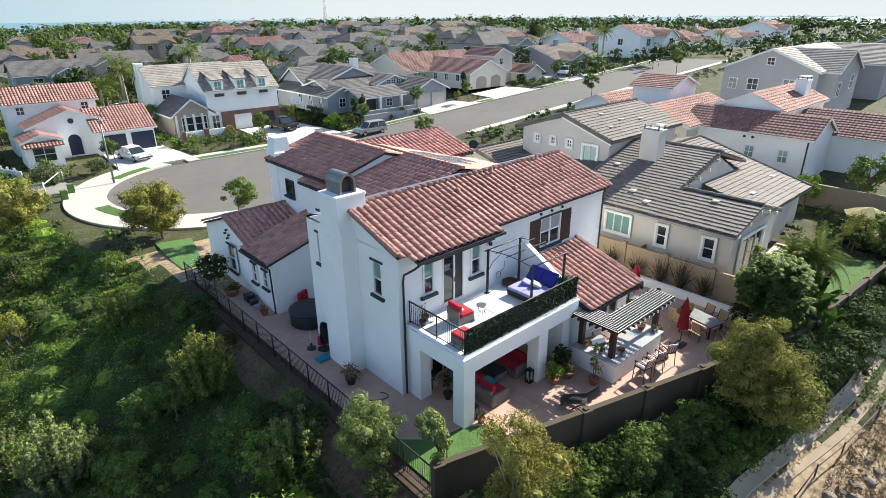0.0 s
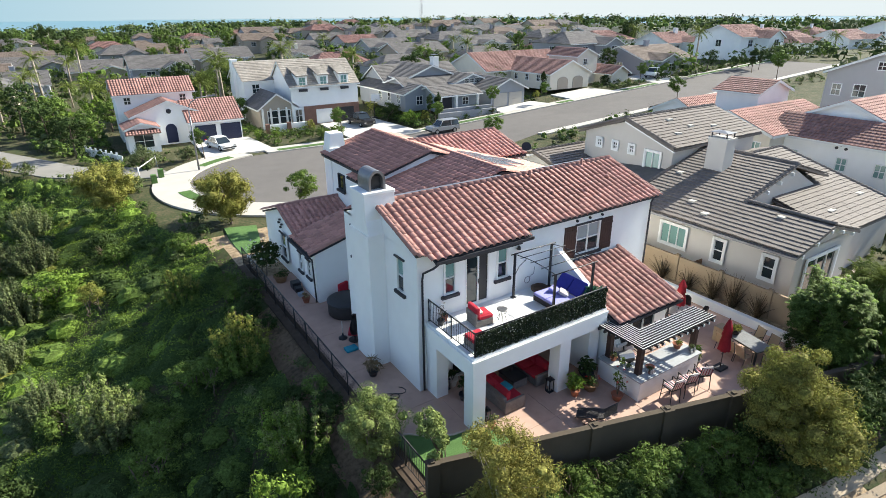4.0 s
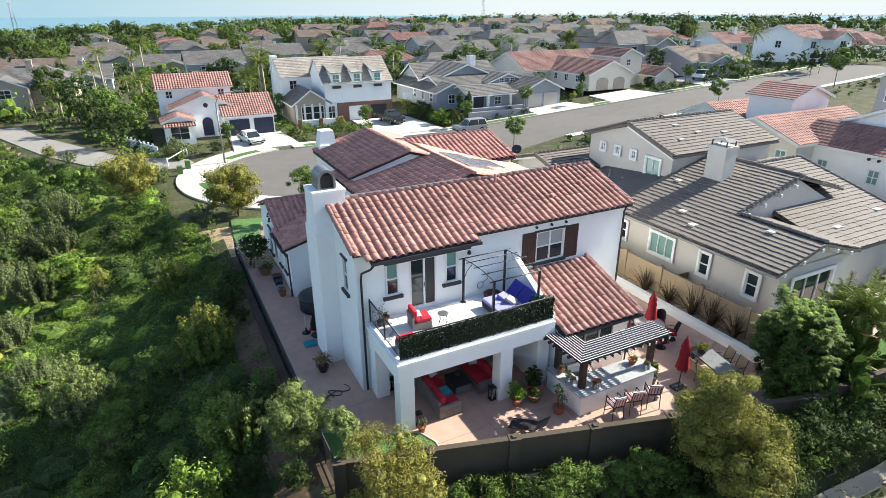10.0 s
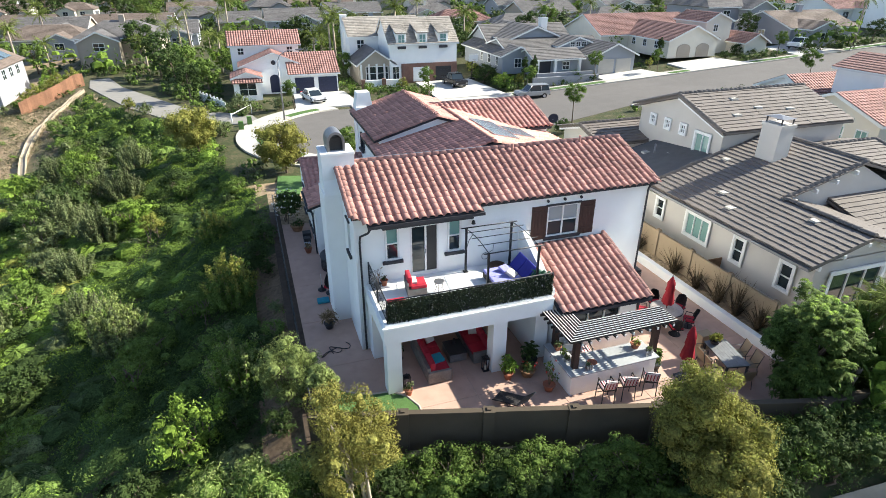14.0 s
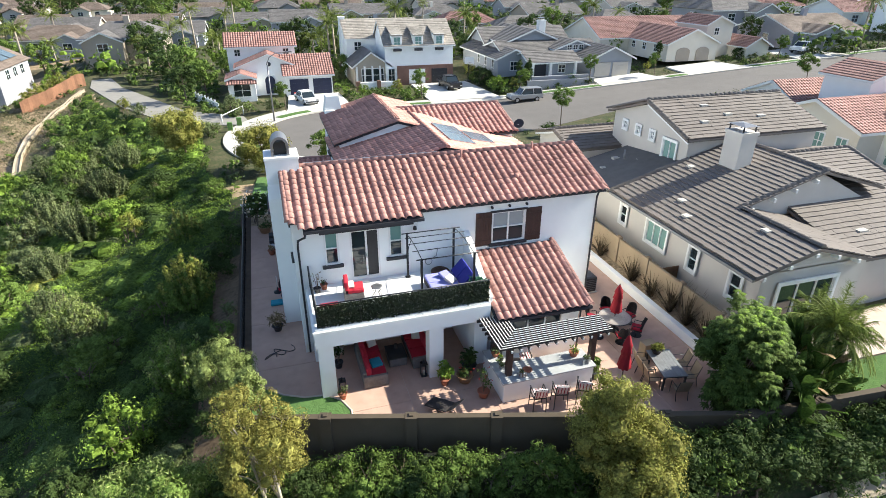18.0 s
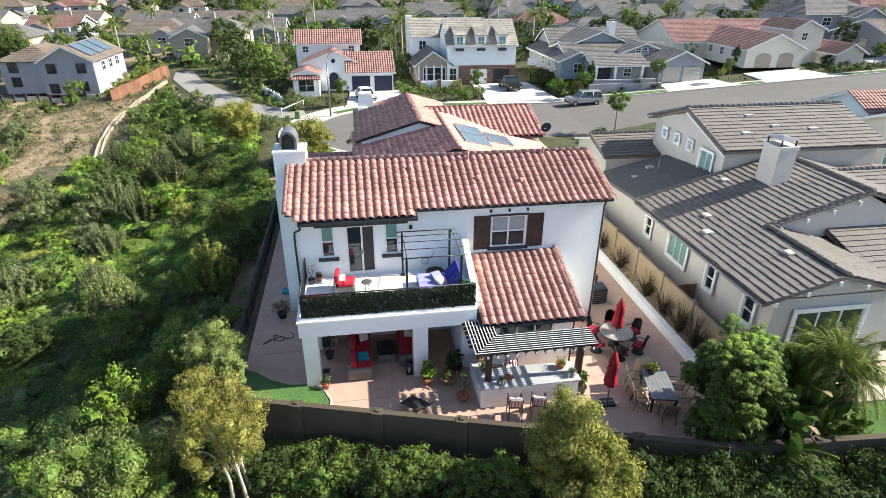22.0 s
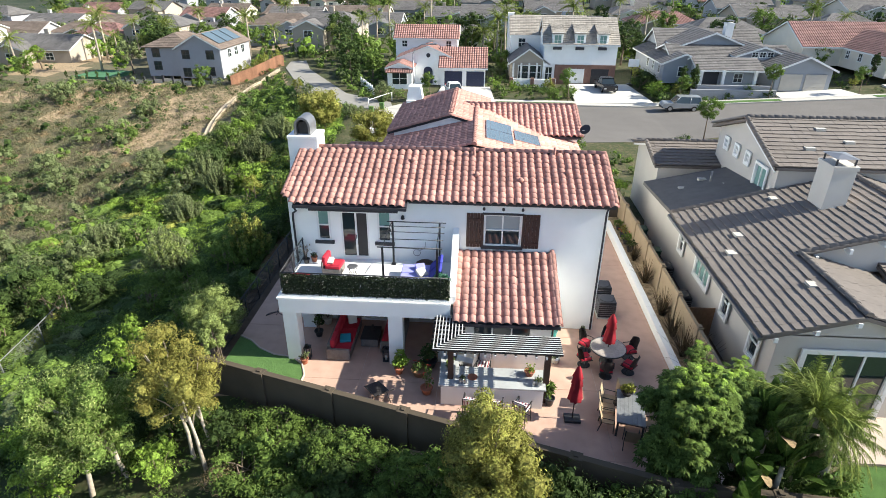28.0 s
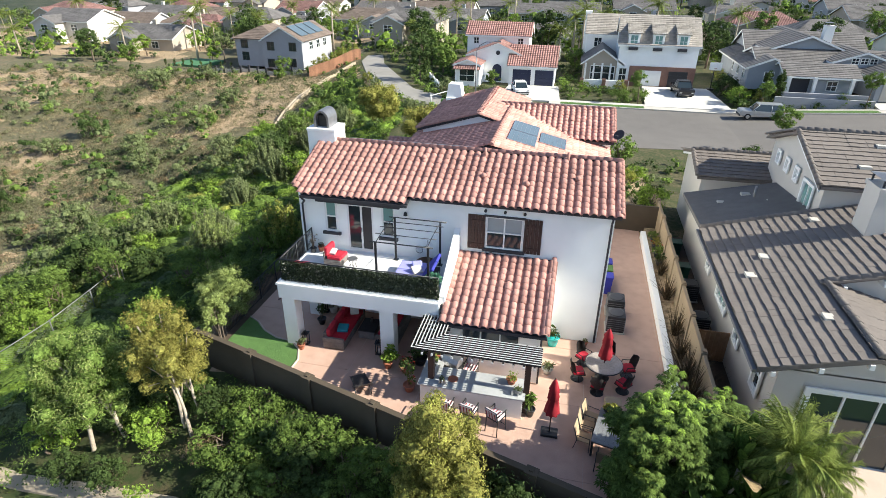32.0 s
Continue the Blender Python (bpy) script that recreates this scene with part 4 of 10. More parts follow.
# ---- street-side blocks of the house ----
def gable_block(parent, ridge_axis, r, e0, e1, c0, c1, rz, sl, eave0=None, eave1=None, wallmat=STUCCO, z0=-0.4, kind="barrel", walls=True, seed=1, over=0.35, cap0=True, cap1=True, left=True, right=True):
    """A gabled volume: ridge along x or y at r; e0, e1 eave lines; c0, c1 its ends along the ridge."""
    g = new("roof")
    g.parent = parent

    def P(c, e, z):
        return (c, e, z) if ridge_axis == "x" else (e, c, z)

    def rzz(e):
        return rz - sl * abs(e - r)
    if walls:
        bm = bmesh.new()
        w0, w1, d0, d1 = e0 + over, e1 - over, c0 + 0.15, c1 - 0.15
        pts = [(w0, z0), (w1, z0), (w1, rzz(w1) - 0.13), (r, rz - 0.13), (w0, rzz(w0) - 0.13)]
        if ridge_axis == "x":
            prism(bm, pts, d0, d1, "x")
        else:
            prism(bm, pts, d0, d1, "y")
        part("wall", bm, wallmat, parent)
    for e, on in ((e0, left), (e1, right)):
        if not on:
            continue
        deck("roof_deck", g, [P(c0, e, rzz(e)), P(c1, e, rzz(e)), P(c1, r, rz), P(c0, r, rz)])
        du = Vector(P(1, 0, 0))
        uv = Vector(P(0, r - e, rz - rzz(e)))
        start = Vector(P(c0, e, rzz(e)))
        if du.cross(uv).z < 0:
            du = -du
            start = Vector(P(c1, e, rzz(e)))
        slope(g, start, du, uv, c1 - c0, uv.length, kind=kind, seed=seed)
        m = TERRA_RIDGE if kind == "barrel" else SLATE
        if cap0:
            caps("rake", g, P(c0, e, rzz(e) + 0.02), P(c0, r, rz + 0.02), m, r=0.11)
        if cap1:
            caps("rake", g, P(c1, e, rzz(e) + 0.02), P(c1, r, rz + 0.02), m, r=0.11)
    caps("ridge", g, P(c0, r, rz + 0.03), P(c1, r, rz + 0.03), TERRA_RIDGE if kind == "barrel" else SLATE)
    return g


# tall block at the street corner, ridge along y
gable_block(house, "y", 18.3, 14.66, 20.6, 25.0, 32.3, 7.62, 0.29, seed=11)
# block towards the neighbour, ridge along x
gable_block(house, "x", 28.9, 25.5, 32.3, 18.0, 25.8, 7.4, 0.30, seed=12, cap0=False)
# middle roof, ridge along y
gable_block(house, "y", 19.7, 14.5, 25.6, 20.2, 28.2, 7.3, 0.24, seed=13, cap0=False, cap1=False)
bm = B(14.95, 16.05, 31.5, 32.6, 3.0, 7.0)
prism(bm, [(14.95, 7.0), (16.05, 7.0), (15.9, 7.9), (15.1, 7.9)], 31.6, 32.5, "y")
part("front_chimney", bm, STUCCO, house)
part("flashing", B(12.7, 19.0, 19.25, 19.75, 7.30, 7.36), GREYMETAL, house, "grey metal valley flashing")
part("flashing", B(21.4, 25.4, 19.25, 19.75, 7.28, 7.34), GREYMETAL, house, "grey metal valley flashing")
for y0, y1 in ((26.2, 26.9), (29.6, 30.5)):
    window(house, "x", 14.92, y0, y1, 4.7, 5.7, frame=DARKTRIM, sill=DARKTRIM)
# low street wing, ridge along x
gable_block(house, "x", 31.0, 27.6, 34.5, 11.1, 15.2, 4.05, 0.34, seed=14, over=0.05)
wing = new("lean_to")
wing.parent = house
prism_bm = prism(bmesh.new(), [(11.15, -0.3), (15.0, -0.3), (15.0, 4.05), (11.15, 2.95)], 25.4, 28.0, "y")
part("wall", prism_bm, STUCCO, wing)
deck("roof_deck", wing, [(10.85, 25.3, 2.96), (15.0, 25.3, 4.14), (15.0, 28.5, 4.14), (10.85, 28.5, 2.96)])
slope(wing, (10.85, 28.5, 2.96), (0, -1, 0), (4.15, 0, 1.18), 3.2, 4.3, seed=15)
caps("rake", wing, (10.8, 25.3, 2.98), (15.0, 25.3, 4.16), r=0.10)
part("gutter", B(10.72, 10.84, 25.3, 28.5, 2.80, 2.92), DARKTRIM, house)
part("downpipe", tube(bmesh.new(), [(10.8, 25.45, 2.85), (11.02, 25.5, 2.6), (11.05, 25.5, 0.05)], 0.045), DARKTRIM, house)
for y0, y1, z0, z1 in ((26.0, 26.5, 1.3, 2.3), (27.3, 27.8, 1.2, 2.3), (30.0, 30.9, 0.9, 2.5)):
    window(house, "x", 11.06, y0, y1, z0, z1, frame=WHITE, rails=2, sill=DARKTRIM, head=DARKTRIM)
for y, z in ((31.0, 3.25), (30.75, 3.0), (31.25, 3.0), (31.0, 2.75)):
    part("vent_tube", tube(bmesh.new(), [(11.08, y, z), (11.2, y, z)], 0.07), DARKTRIM, house)

# ---- other houses ----
def strip_slope(parent, A, Bp, C, D, material, name="roof_slope", lift=0.05):
    """A far roof plane from eave A-B to ridge D-C in stepped courses, with UV in metres."""
    A, Bp, C, D = map(Vector, (A, Bp, C, D))
    bm = bmesh.new()
    uvl = bm.loops.layers.uv.new("UVMap")
    nrm = (Bp - A).cross(D - A).normalized()
    if nrm.z < 0:
        A, Bp, C, D = Bp, A, D, C
        nrm = -nrm
    V = (D - A - (D - A).dot((Bp - A).normalized()) * (Bp - A).normalized()).length
    u = (Bp - A).normalized()
    n = max(3, int(V / 0.38))
    for k in range(n):
        f0, f1 = k / n, (k + 1) / n
        l0, l1, r0, r1 = A.lerp(D, f0), A.lerp(D, f1), Bp.lerp(C, f0), Bp.lerp(C, f1)
        q = [l0 + nrm * lift, r0 + nrm * lift, r1 + nrm * 0.005, l1 + nrm * 0.005, l0 + nrm * 0.005, r0 + nrm * 0.005]
        vs = [bm.verts.new(p) for p in q]
        for idx in ((0, 1, 2, 3), (4, 5, 1, 0)):
            f = bm.faces.new([vs[i] for i in idx])
            for lp, i in zip(f.loops, idx):
                lp[uvl].uv = ((q[i] - A).dot(u), V * (f0 if i in (0, 1, 4, 5) else f1) + (0.002 if i in (0, 1) else -0.002))
    vs = [bm.verts.new(p - nrm * 0.1) for p in (A, Bp, C, D)]
    if (C - D).length < 0.02:
        bm.faces.new((vs[2], vs[1], vs[0]))
    else:
        bm.faces.new(vs[::-1])
    a = [bm.verts.new(p + nrm * 0.005) for p in (A, Bp)] + [vs[1], vs[0]]
    bm.faces.new(a)
    bmesh.ops.remove_doubles(bm, verts=bm.verts, dist=0.002)
    return part(name, bm, material, parent)


def volume(parent, ax, r, e0, e1, c0, c1, z0, ze, rz, wall, roofm, hip=0.0, over=0.5, trim=WHITE, plain=False):
    """A house volume: ridge along ax at r, wall faces at e0/e1 and c0/c1, eave height ze, ridge height rz; hip: how far the ridge ends draw in."""
    def P(c, e, z):
        return (c, e, z) if ax == "x" else (e, c, z)
    sl0, sl1 = (rz - ze) / (r - e0), (rz - ze) / (e1 - r)
    if hip:
        bm = B(*((c0, c1, e0, e1) if ax == "x" else (e0, e1, c0, c1)), z0, ze)
    else:
        bm = prism(bmesh.new(), [(e0, z0), (e1, z0), (e1, ze), (r, rz), (e0, ze)], c0, c1, ax)
    part("wall", bm, wall, parent)
    E0, E1, Z0, Z1 = e0 - over, e1 + over, ze - sl0 * over + 0.12, ze - sl1 * over + 0.12
    K0, K1 = c0 - over, c1 + over
    R0, R1 = (K0 + hip, K1 - hip) if hip else (K0, K1)
    RZt = rz + 0.12
    strip_slope(parent, P(K0, E0, Z0), P(K1, E0, Z0), P(R1, r, RZt), P(R0, r, RZt), roofm)
    strip_slope(parent, P(K1, E1, Z1), P(K0, E1, Z1), P(R0, r, RZt), P(R1, r, RZt), roofm)
    if hip:
        for K, R in ((K0, R0), (K1, R1)):
            strip_slope(parent, P(K, E0, Z0), P(K, E1, Z1), P(R, r, RZt), P(R, r, RZt), roofm)
    elif not plain:
        for K, s in ((K0, -1), (K1, 1)):
            for e, z in ((E0, Z0), (E1, Z1)):
                bm = bmesh.new()
                a, b2 = sorted((K, K - s * 0.06))
                vs = [bm.verts.new(P(c, ee, zz)) for c in (a, b2) for ee, zz in ((e, z), (r, RZt), (r, RZt - 0.24), (e, z - 0.24))]
                for f in ((0, 1, 2, 3), (7, 6, 5, 4), (0, 4, 5, 1), (1, 5, 6, 2), (2, 6, 7, 3), (3, 7, 4, 0)):
                    bm.faces.new([vs[i] for i in f])
                bmesh.ops.recalc_face_normals(bm, faces=bm.faces)
                part("bargeboard", bm, trim, parent)
    if plain:
        return
    part("fascia", B(*((K0, K1, E0 - 0.02, E0 + 0.04) if ax == "x" else (E0 - 0.02, E0 + 0.04, K0, K1)), Z0 - 0.22, Z0 - 0.03), trim, parent)


def garage_door(parent, x0, x1, y, z0, z1, material, arch=False):
    bm = B(x0, x1, y - 0.02, y + 0.03, z0, z1)
    g = part("garage_door", bm, material, parent)
    rows = 4
    for k in range(rows):
        za, zb = z0 + (z1 - z0) * k / rows, z0 + (z1 - z0) * (k + 1) / rows
        part("panel", B(x0, x1, y - 0.05, y - 0.022, za + 0.012, zb - 0.012), material, g)
    if arch:
        bm = bmesh.new()
        cx, w = (x0 + x1) / 2, (x1 - x0) / 2
        prism(bm, [(cx + w * math.cos(radians(a)), z1 + 0.55 * w * math.sin(radians(a))) for a in range(0, 181, 15)], y - 0.05, y + 0.03, "y")
        part("arch_panel", bm, material, g)
    return g


def far_window(parent, axis, at, a0, a1, z0, z1, out=-1, frame=WHITE, glass=GLASS, shutter=None):
    w = new("window")
    w.parent = parent

    def bx(p0, p1, d0, d1, za, zb):
        d0, d1 = sorted((at + out * d0, at + out * d1))
        return (p0, p1, d0, d1, za, zb) if axis == "y" else (d0, d1, p0, p1, za, zb)
    bm = bmesh.new()
    f = 0.09
    for r in ((a0 - f, a0, z0 - f, z1 + f), (a1, a1 + f, z0 - f, z1 + f), (a0, a1, z1, z1 + f), (a0, a1, z0 - f, z0)):
        box(bm, *bx(r[0], r[1], -0.02, 0.06, r[2], r[3]))
    box(bm, *bx((a0 + a1) / 2 - 0.03, (a0 + a1) / 2 + 0.03, 0.0, 0.045, z0, z1))
    box(bm, *bx(a0, a1, 0.0, 0.04, (z0 + z1) / 2 - 0.03, (z0 + z1) / 2 + 0.03))
    part("window_frame", bm, frame, w)
    part("pane", B(*bx(a0, a1, -0.02, 0.02, z0, z1)), glass, w)
    return w


def chimney(parent, x, y, z0, z1, w=1.0, d=0.8, material=STUCCO, cap=True):
    bm = B(x - w / 2, x + w / 2, y - d / 2, y + d / 2, z0, z1)
    box(bm, x - w / 2 - 0.05, x + w / 2 + 0.05, y - d / 2 - 0.05, y + d / 2 + 0.05, z1 - 0.15, z1 + 0.03)
    c = part("chimney", bm, material, parent)
    if cap:
        bm = bmesh.new()
        for sx in (-1, 1):
            for sy in (-1, 1):
                box(bm, x + sx * w * 0.4 - 0.03, x + sx * w * 0.4 + 0.03, y + sy * d * 0.4 - 0.03, y + sy * d * 0.4 + 0.03, z1 + 0.03, z1 + 0.35)
        part("cap_frame", bm, DARKTRIM, c)
        bm = bmesh.new()
        b4 = [bm.verts.new((x + sx * w * 0.5, y + sy * d * 0.5, z1 + 0.35)) for sx, sy in ((-1, -1), (1, -1), (1, 1), (-1, 1))]
        t = bm.verts.new((x, y, z1 + 0.45))
        bm.faces.new(b4[::-1])
        for i in range(4):
            bm.faces.new((b4[i], b4[(i + 1) % 4], t))
        part("cap", bm, GREYMETAL, c)
    return c


# next-door house with flat grey tiles
nb = thing("house", "beige stucco house with grey-brown flat concrete tile roofs", "house", (0.33, 0.1, -0.15))
NS = 0.29
part("wall", B(30.5, 36.4, 10.4, 21.0, -0.3, 3.75), STUCCO_BEIGE, nb)
part("side_wing_wall", B(30.5, 36.4, 21.0, 27.4, -0.3, 3.1), STUCCO_BEIGE, nb)
part("rear_wing_wall", B(36.4, 44.8, 11.5, 27.2, -0.3, 3.1), STUCCO_BEIGE, nb)


def flat_plane(parent, pts, o, u, upv, U, V, lo=None, hi=None, parts=0, seed=1):
    deck("roof_deck", parent, pts, 0.15, SLATE)
    slope(parent, o, u, upv, U, V, "flat", lo, hi, parts, seed)


nroof = new("main_roof")
nroof.parent = nb
NX0, NZ0 = 29.72, 3.82


def nz(x):
    return NZ0 + NS * (x - NX0)


RXN = 38.0
flat_plane(nroof, [(NX0, 14.8, NZ0), (RXN, 14.8, nz(RXN)), (RXN, 21.0, nz(RXN)), (NX0, 21.0, NZ0)], (NX0, 21.0, NZ0), (0, -1, 0), (1, 0, NS), 6.2, (RXN - NX0) * math.hypot(1, NS), parts=150, seed=21)
flat_plane(nroof, [(NX0, 10.05, NZ0), (33.0, 10.05, nz(33.0)), (33.0, 14.8, nz(33.0)), (NX0, 14.8, NZ0)], (NX0, 14.8, NZ0), (0, -1, 0), (1, 0, NS), 4.75, 3.28 * math.hypot(1, NS), parts=130, seed=22)
flat_plane(nroof, [(33.0, 10.05, nz(33.0)), (36.3, 10.05, NZ0), (36.3, 14.8, NZ0), (33.0, 14.8, nz(33.0))], (36.3, 10.05, NZ0), (0, 1, 0), (-1, 0, NS), 4.75, 3.3 * math.hypot(1, NS), seed=23)
flat_plane(nroof, [(RXN, 14.8, nz(RXN)), (42.6, 14.8, 4.9), (42.6, 21.0, 4.9), (RXN, 21.0, nz(RXN))], (42.6, 14.8, 4.9), (0, 1, 0), (RXN - 42.6, 0, nz(RXN) - 4.9), 6.2, 4.7, seed=24)
flat_plane(nroof, [(45.2, 19.5, 5.53), (45.2, 27.5, 3.3), (36.4, 27.5, 3.3), (36.4, 19.5, 5.53)], (45.2, 27.5, 3.32), (-1, 0, 0), (0, -1, 0.28), 8.8, 8.2, seed=29)
caps("rake", nroof, (45.2, 11.0, 3.2), (45.2, 19.5, 5.58), SLATE)
caps("ridge", nroof, (40, 19.5, 5.58), (45.2, 19.5, 5.58), SLATE)
flat_plane(nroof, [(36.4, 11.0, 3.15), (45.2, 11.0, 3.15), (45.2, 19.5, 5.53), (36.4, 19.5, 5.53)], (36.4, 11.0, 3.17), (1, 0, 0), (0, 1, 0.28), 8.8, 8.8, seed=25)
caps("ridge", nroof, (33.0, 10.05, nz(33.0) + 0.04), (33.0, 14.8, nz(33.0) + 0.04), SLATE)
caps("ridge", nroof, (RXN, 14.75, nz(RXN) + 0.04), (RXN, 21.0, nz(RXN) + 0.04), SLATE)
caps("rake", nroof, (33.0, 14.75, nz(33.0) + 0.05), (RXN, 14.75, nz(RXN) + 0.05), SLATE)
bm = prism(bmesh.new(), [(30.8, 3.8), (42.0, 4.1), (RXN, nz(RXN) - 0.15)], 15.05, 15.2, "y")
part("gable", bm, STUCCO_BEIGE, nb)
part("gable", prism(bmesh.new(), [(30.5, 3.7), (35.8, 3.7), (33.0, nz(33) - 0.12)], 10.4, 10.6, "y"), STUCCO_BEIGE, nb)
part("gutter", B(NX0 - 0.14, NX0 - 0.01, 10.05, 21.0, NZ0 - 0.16, NZ0 - 0.03), GREYMETAL, nb)
for k in range(4):
    f = 0.12 + k * 0.25
    part("rafter_tail", B(33.0 + (RXN - 33) * f - 0.06, 33.0 + (RXN - 33) * f + 0.06, 14.55, 15.0, nz(33.0 + (RXN - 33) * f) - 0.36, nz(33.0 + (RXN - 33) * f) - 0.16), WHITE, nb)
chimney(nb, 35.7, 18.5, 4.5, 7.55, 1.0, 1.25, STUCCO_BEIGE)
# upper storey
bm = prism(bmesh.new(), [(21.1, 3.0), (28.9, 3.0), (28.9, 6.55), (25.0, 7.75), (21.1, 6.45)], 34.6, 44.2, "x")
part("upper_wall", bm, STUCCO_BEIGE, nb)
uroof = new("upper_roof")
uroof.parent = nb
for e, s in ((20.75, 1), (29.3, -1)):
    zE = 7.95 - 0.335 * abs(25.0 - e)
    pts = [(34.2, e, zE), (44.6, e, zE), (44.6, 25.0, 7.95), (34.2, 25.0, 7.95)]
    flat_plane(uroof, pts, (34.2, e, zE) if s > 0 else (44.6, e, zE), (s, 0, 0), (0, s, 0.335), 10.4, 4.5, seed=26)
caps("ridge", uroof, (34.2, 25.0, 8.0), (44.6, 25.0, 8.0), SLATE)
caps("rake", uroof, (34.2, 20.75, 6.57), (34.2, 25.0, 7.97), SLATE)
caps("rake", uroof, (34.2, 29.3, 6.55), (34.2, 25.0, 7.97), SLATE)
deck("bargeboard", uroof, [(34.22, 20.75, 6.50), (34.22, 25.0, 7.90), (34.3, 25.0, 7.90), (34.3, 20.75, 6.50)], 0.22, WHITE)
# low dark roof and garage roof
deck("side_roof", nb, [(29.8, 20.95, 3.90), (34.6, 20.95, 5.10), (34.6, 27.0, 4.5), (29.9, 27.05, 3.42)], 0.2, ROOF_DARK)
caps("hip", nroof, (29.75, 20.95, 3.9), (34.6, 20.95, 5.28), SLATE)
g = new("garage_roof")
g.parent = nb
flat_plane(g, [(30.6, 27.6, 4.28), (36.0, 27.6, 4.28), (36.0, 30.4, 5.05), (30.6, 30.4, 5.05)], (30.6, 27.6, 4.28), (1, 0, 0), (0, 1, 0.275), 5.4, 2.9, seed=28)
flat_plane(g, [(36.0, 33.2, 4.28), (30.6, 33.2, 4.28), (30.6, 30.4, 5.05), (36.0, 30.4, 5.05)], (36.0, 33.2, 4.28), (-1, 0, 0), (0, -1, 0.275), 5.4, 2.9, seed=30)
caps("ridge", g, (30.6, 30.4, 5.1), (36.0, 30.4, 5.1), SLATE)
caps("rake", g, (30.6, 27.6, 4.3), (30.6, 30.4, 5.08), SLATE)
deck("bargeboard", g, [(30.62, 33.2, 4.2), (30.62, 30.4, 4.97), (30.7, 30.4, 4.97), (30.7, 33.2, 4.2)], 0.2, WHITE)
part("garage_wall", prism(bmesh.new(), [(27.9, -0.4), (32.9, -0.4), (32.9, 4.2), (30.4, 4.9), (27.9, 4.2)], 30.9, 35.9, "x"), STUCCO_BEIGE, nb)
for a0, a1, z0, z1, n in ((16.55, 18.25, 1.85, 3.1, 3), (14.15, 14.75, 1.85, 3.1, 1), (11.3, 11.95, 1.85, 3.1, 1), (20.2, 20.8, 1.9, 3.0, 1)):
    window(nb, "x", 30.41, a0, a1, z0, z1, mullions=n, rails=1 if n > 1 else 2, sill=None, surround=0.13, glass=GLASS_GREEN if n > 1 else GLASS)
window(nb, "x", 34.51, 22.0, 23.2, 4.75, 6.0, mullions=2, sill=None, surround=0.13, glass=GLASS_GREEN)
for y in (24.2, 25.7, 27.2):
    window(nb, "x", 34.51, y, y + 0.42, 5.6, 6.15, mullions=2, rails=2, sill=None, surround=0.12)
window(nb, "y", 10.31, 31.55, 34.7, 0.1, 3.05, mullions=3, sill=None, surround=0.17)
for x in (30.2, 31.5, 32.8, 34.1, 35.4):
    z = nz(x) if x < 33 else nz(33.0) - NS * (x - 33.0)
    part("rafter_tail", B(x - 0.07, x + 0.07, 10.0, 10.4, z - 0.34, z - 0.16), WHITE, nb)

# white house with terracotta roofs across the street
hA = thing("house", "white stucco house with terracotta roofs and two navy garage doors", "house")
volume(hA, "x", 79.2, 75.6, 82.8, 14.2, 20.5, ZS, 2.35, 4.5, STUCCO, ROOF_TERRA, over=0.35)
volume(hA, "x", 84.4, 82.0, 86.8, 7.0, 16.2, ZS, 5.5, 7.0, STUCCO, ROOF_TERRA, over=0.35)
volume(hA, "y", 12.3, 8.0, 16.0, 77.4, 83, ZS, 3.2, 4.8, STUCCO, ROOF_TERRA, over=0.3)
volume(hA, "y", 8.6, 6.9, 10.3, 73.6, 78, ZS, 2.4, 3.0, STUCCO, ROOF_TERRA, over=0.3)
strip_slope(hA, (6.7, 72.8, 1.9), (10.5, 72.8, 1.9), (10.5, 73.7, 2.4), (6.7, 73.7, 2.4), ROOF_TERRA)
for x0 in (14.75, 17.85):
    garage_door(hA, x0, x0 + 2.5, 75.55, ZS + 0.2, 1.75, NAVY)
part("front_door", prism(bmesh.new(), [(11.6, ZS + 0.2), (12.9, ZS + 0.2), (12.9, 1.4)] + [(12.25 + 0.65 * math.cos(radians(a)), 1.4 + 0.65 * math.sin(radians(a))) for a in range(15, 180, 15)] + [(11.6, 1.4)], 77.3, 77.45, "y"), NAVY, hA)
part("round_vent", tube(bmesh.new(), [(12.3, 77.3, 3.6), (12.3, 77.45, 3.6)], 0.3, 12), DARKTRIM, hA)
for x0 in (8.0, 14.6):
    far_window(hA, "y", 82.0, x0, x0 + 0.7, 4.2, 5.0)
far_window(hA, "y", 73.6, 7.6, 9.6, 0.2, 1.7)

# white and grey house with dormers
hB = thing("house", "tall white house with pale grey tile roof and four dormers", "house")
volume(hB, "x", 84.0, 79.6, 88.4, 28.9, 39.3, ZS, 5.2, 8.3, STUCCO, ROOF_SAND, over=0.3)
volume(hB, "x", 91, 87, 95, 24.4, 36, ZS, 5.6, 8.0, STUCCO, ROOF_SAND, over=0.3)
volume(hB, "y", 26.8, 24.3, 29.5, 80.0, 88, ZS, 2.5, 4.3, STUCCO_TAN, ROOF_GREY, over=0.4)
part("brick_base", B(30.6, 39.34, 79.5, 79.6, ZS, 2.3), BRICK, hB)
garage_door(hB, 32.4, 34.9, 79.5, ZS + 0.2, 1.75, WHITE)
garage_door(hB, 35.9, 38.4, 79.5, ZS + 0.2, 1.75, DARKPLASTIC)
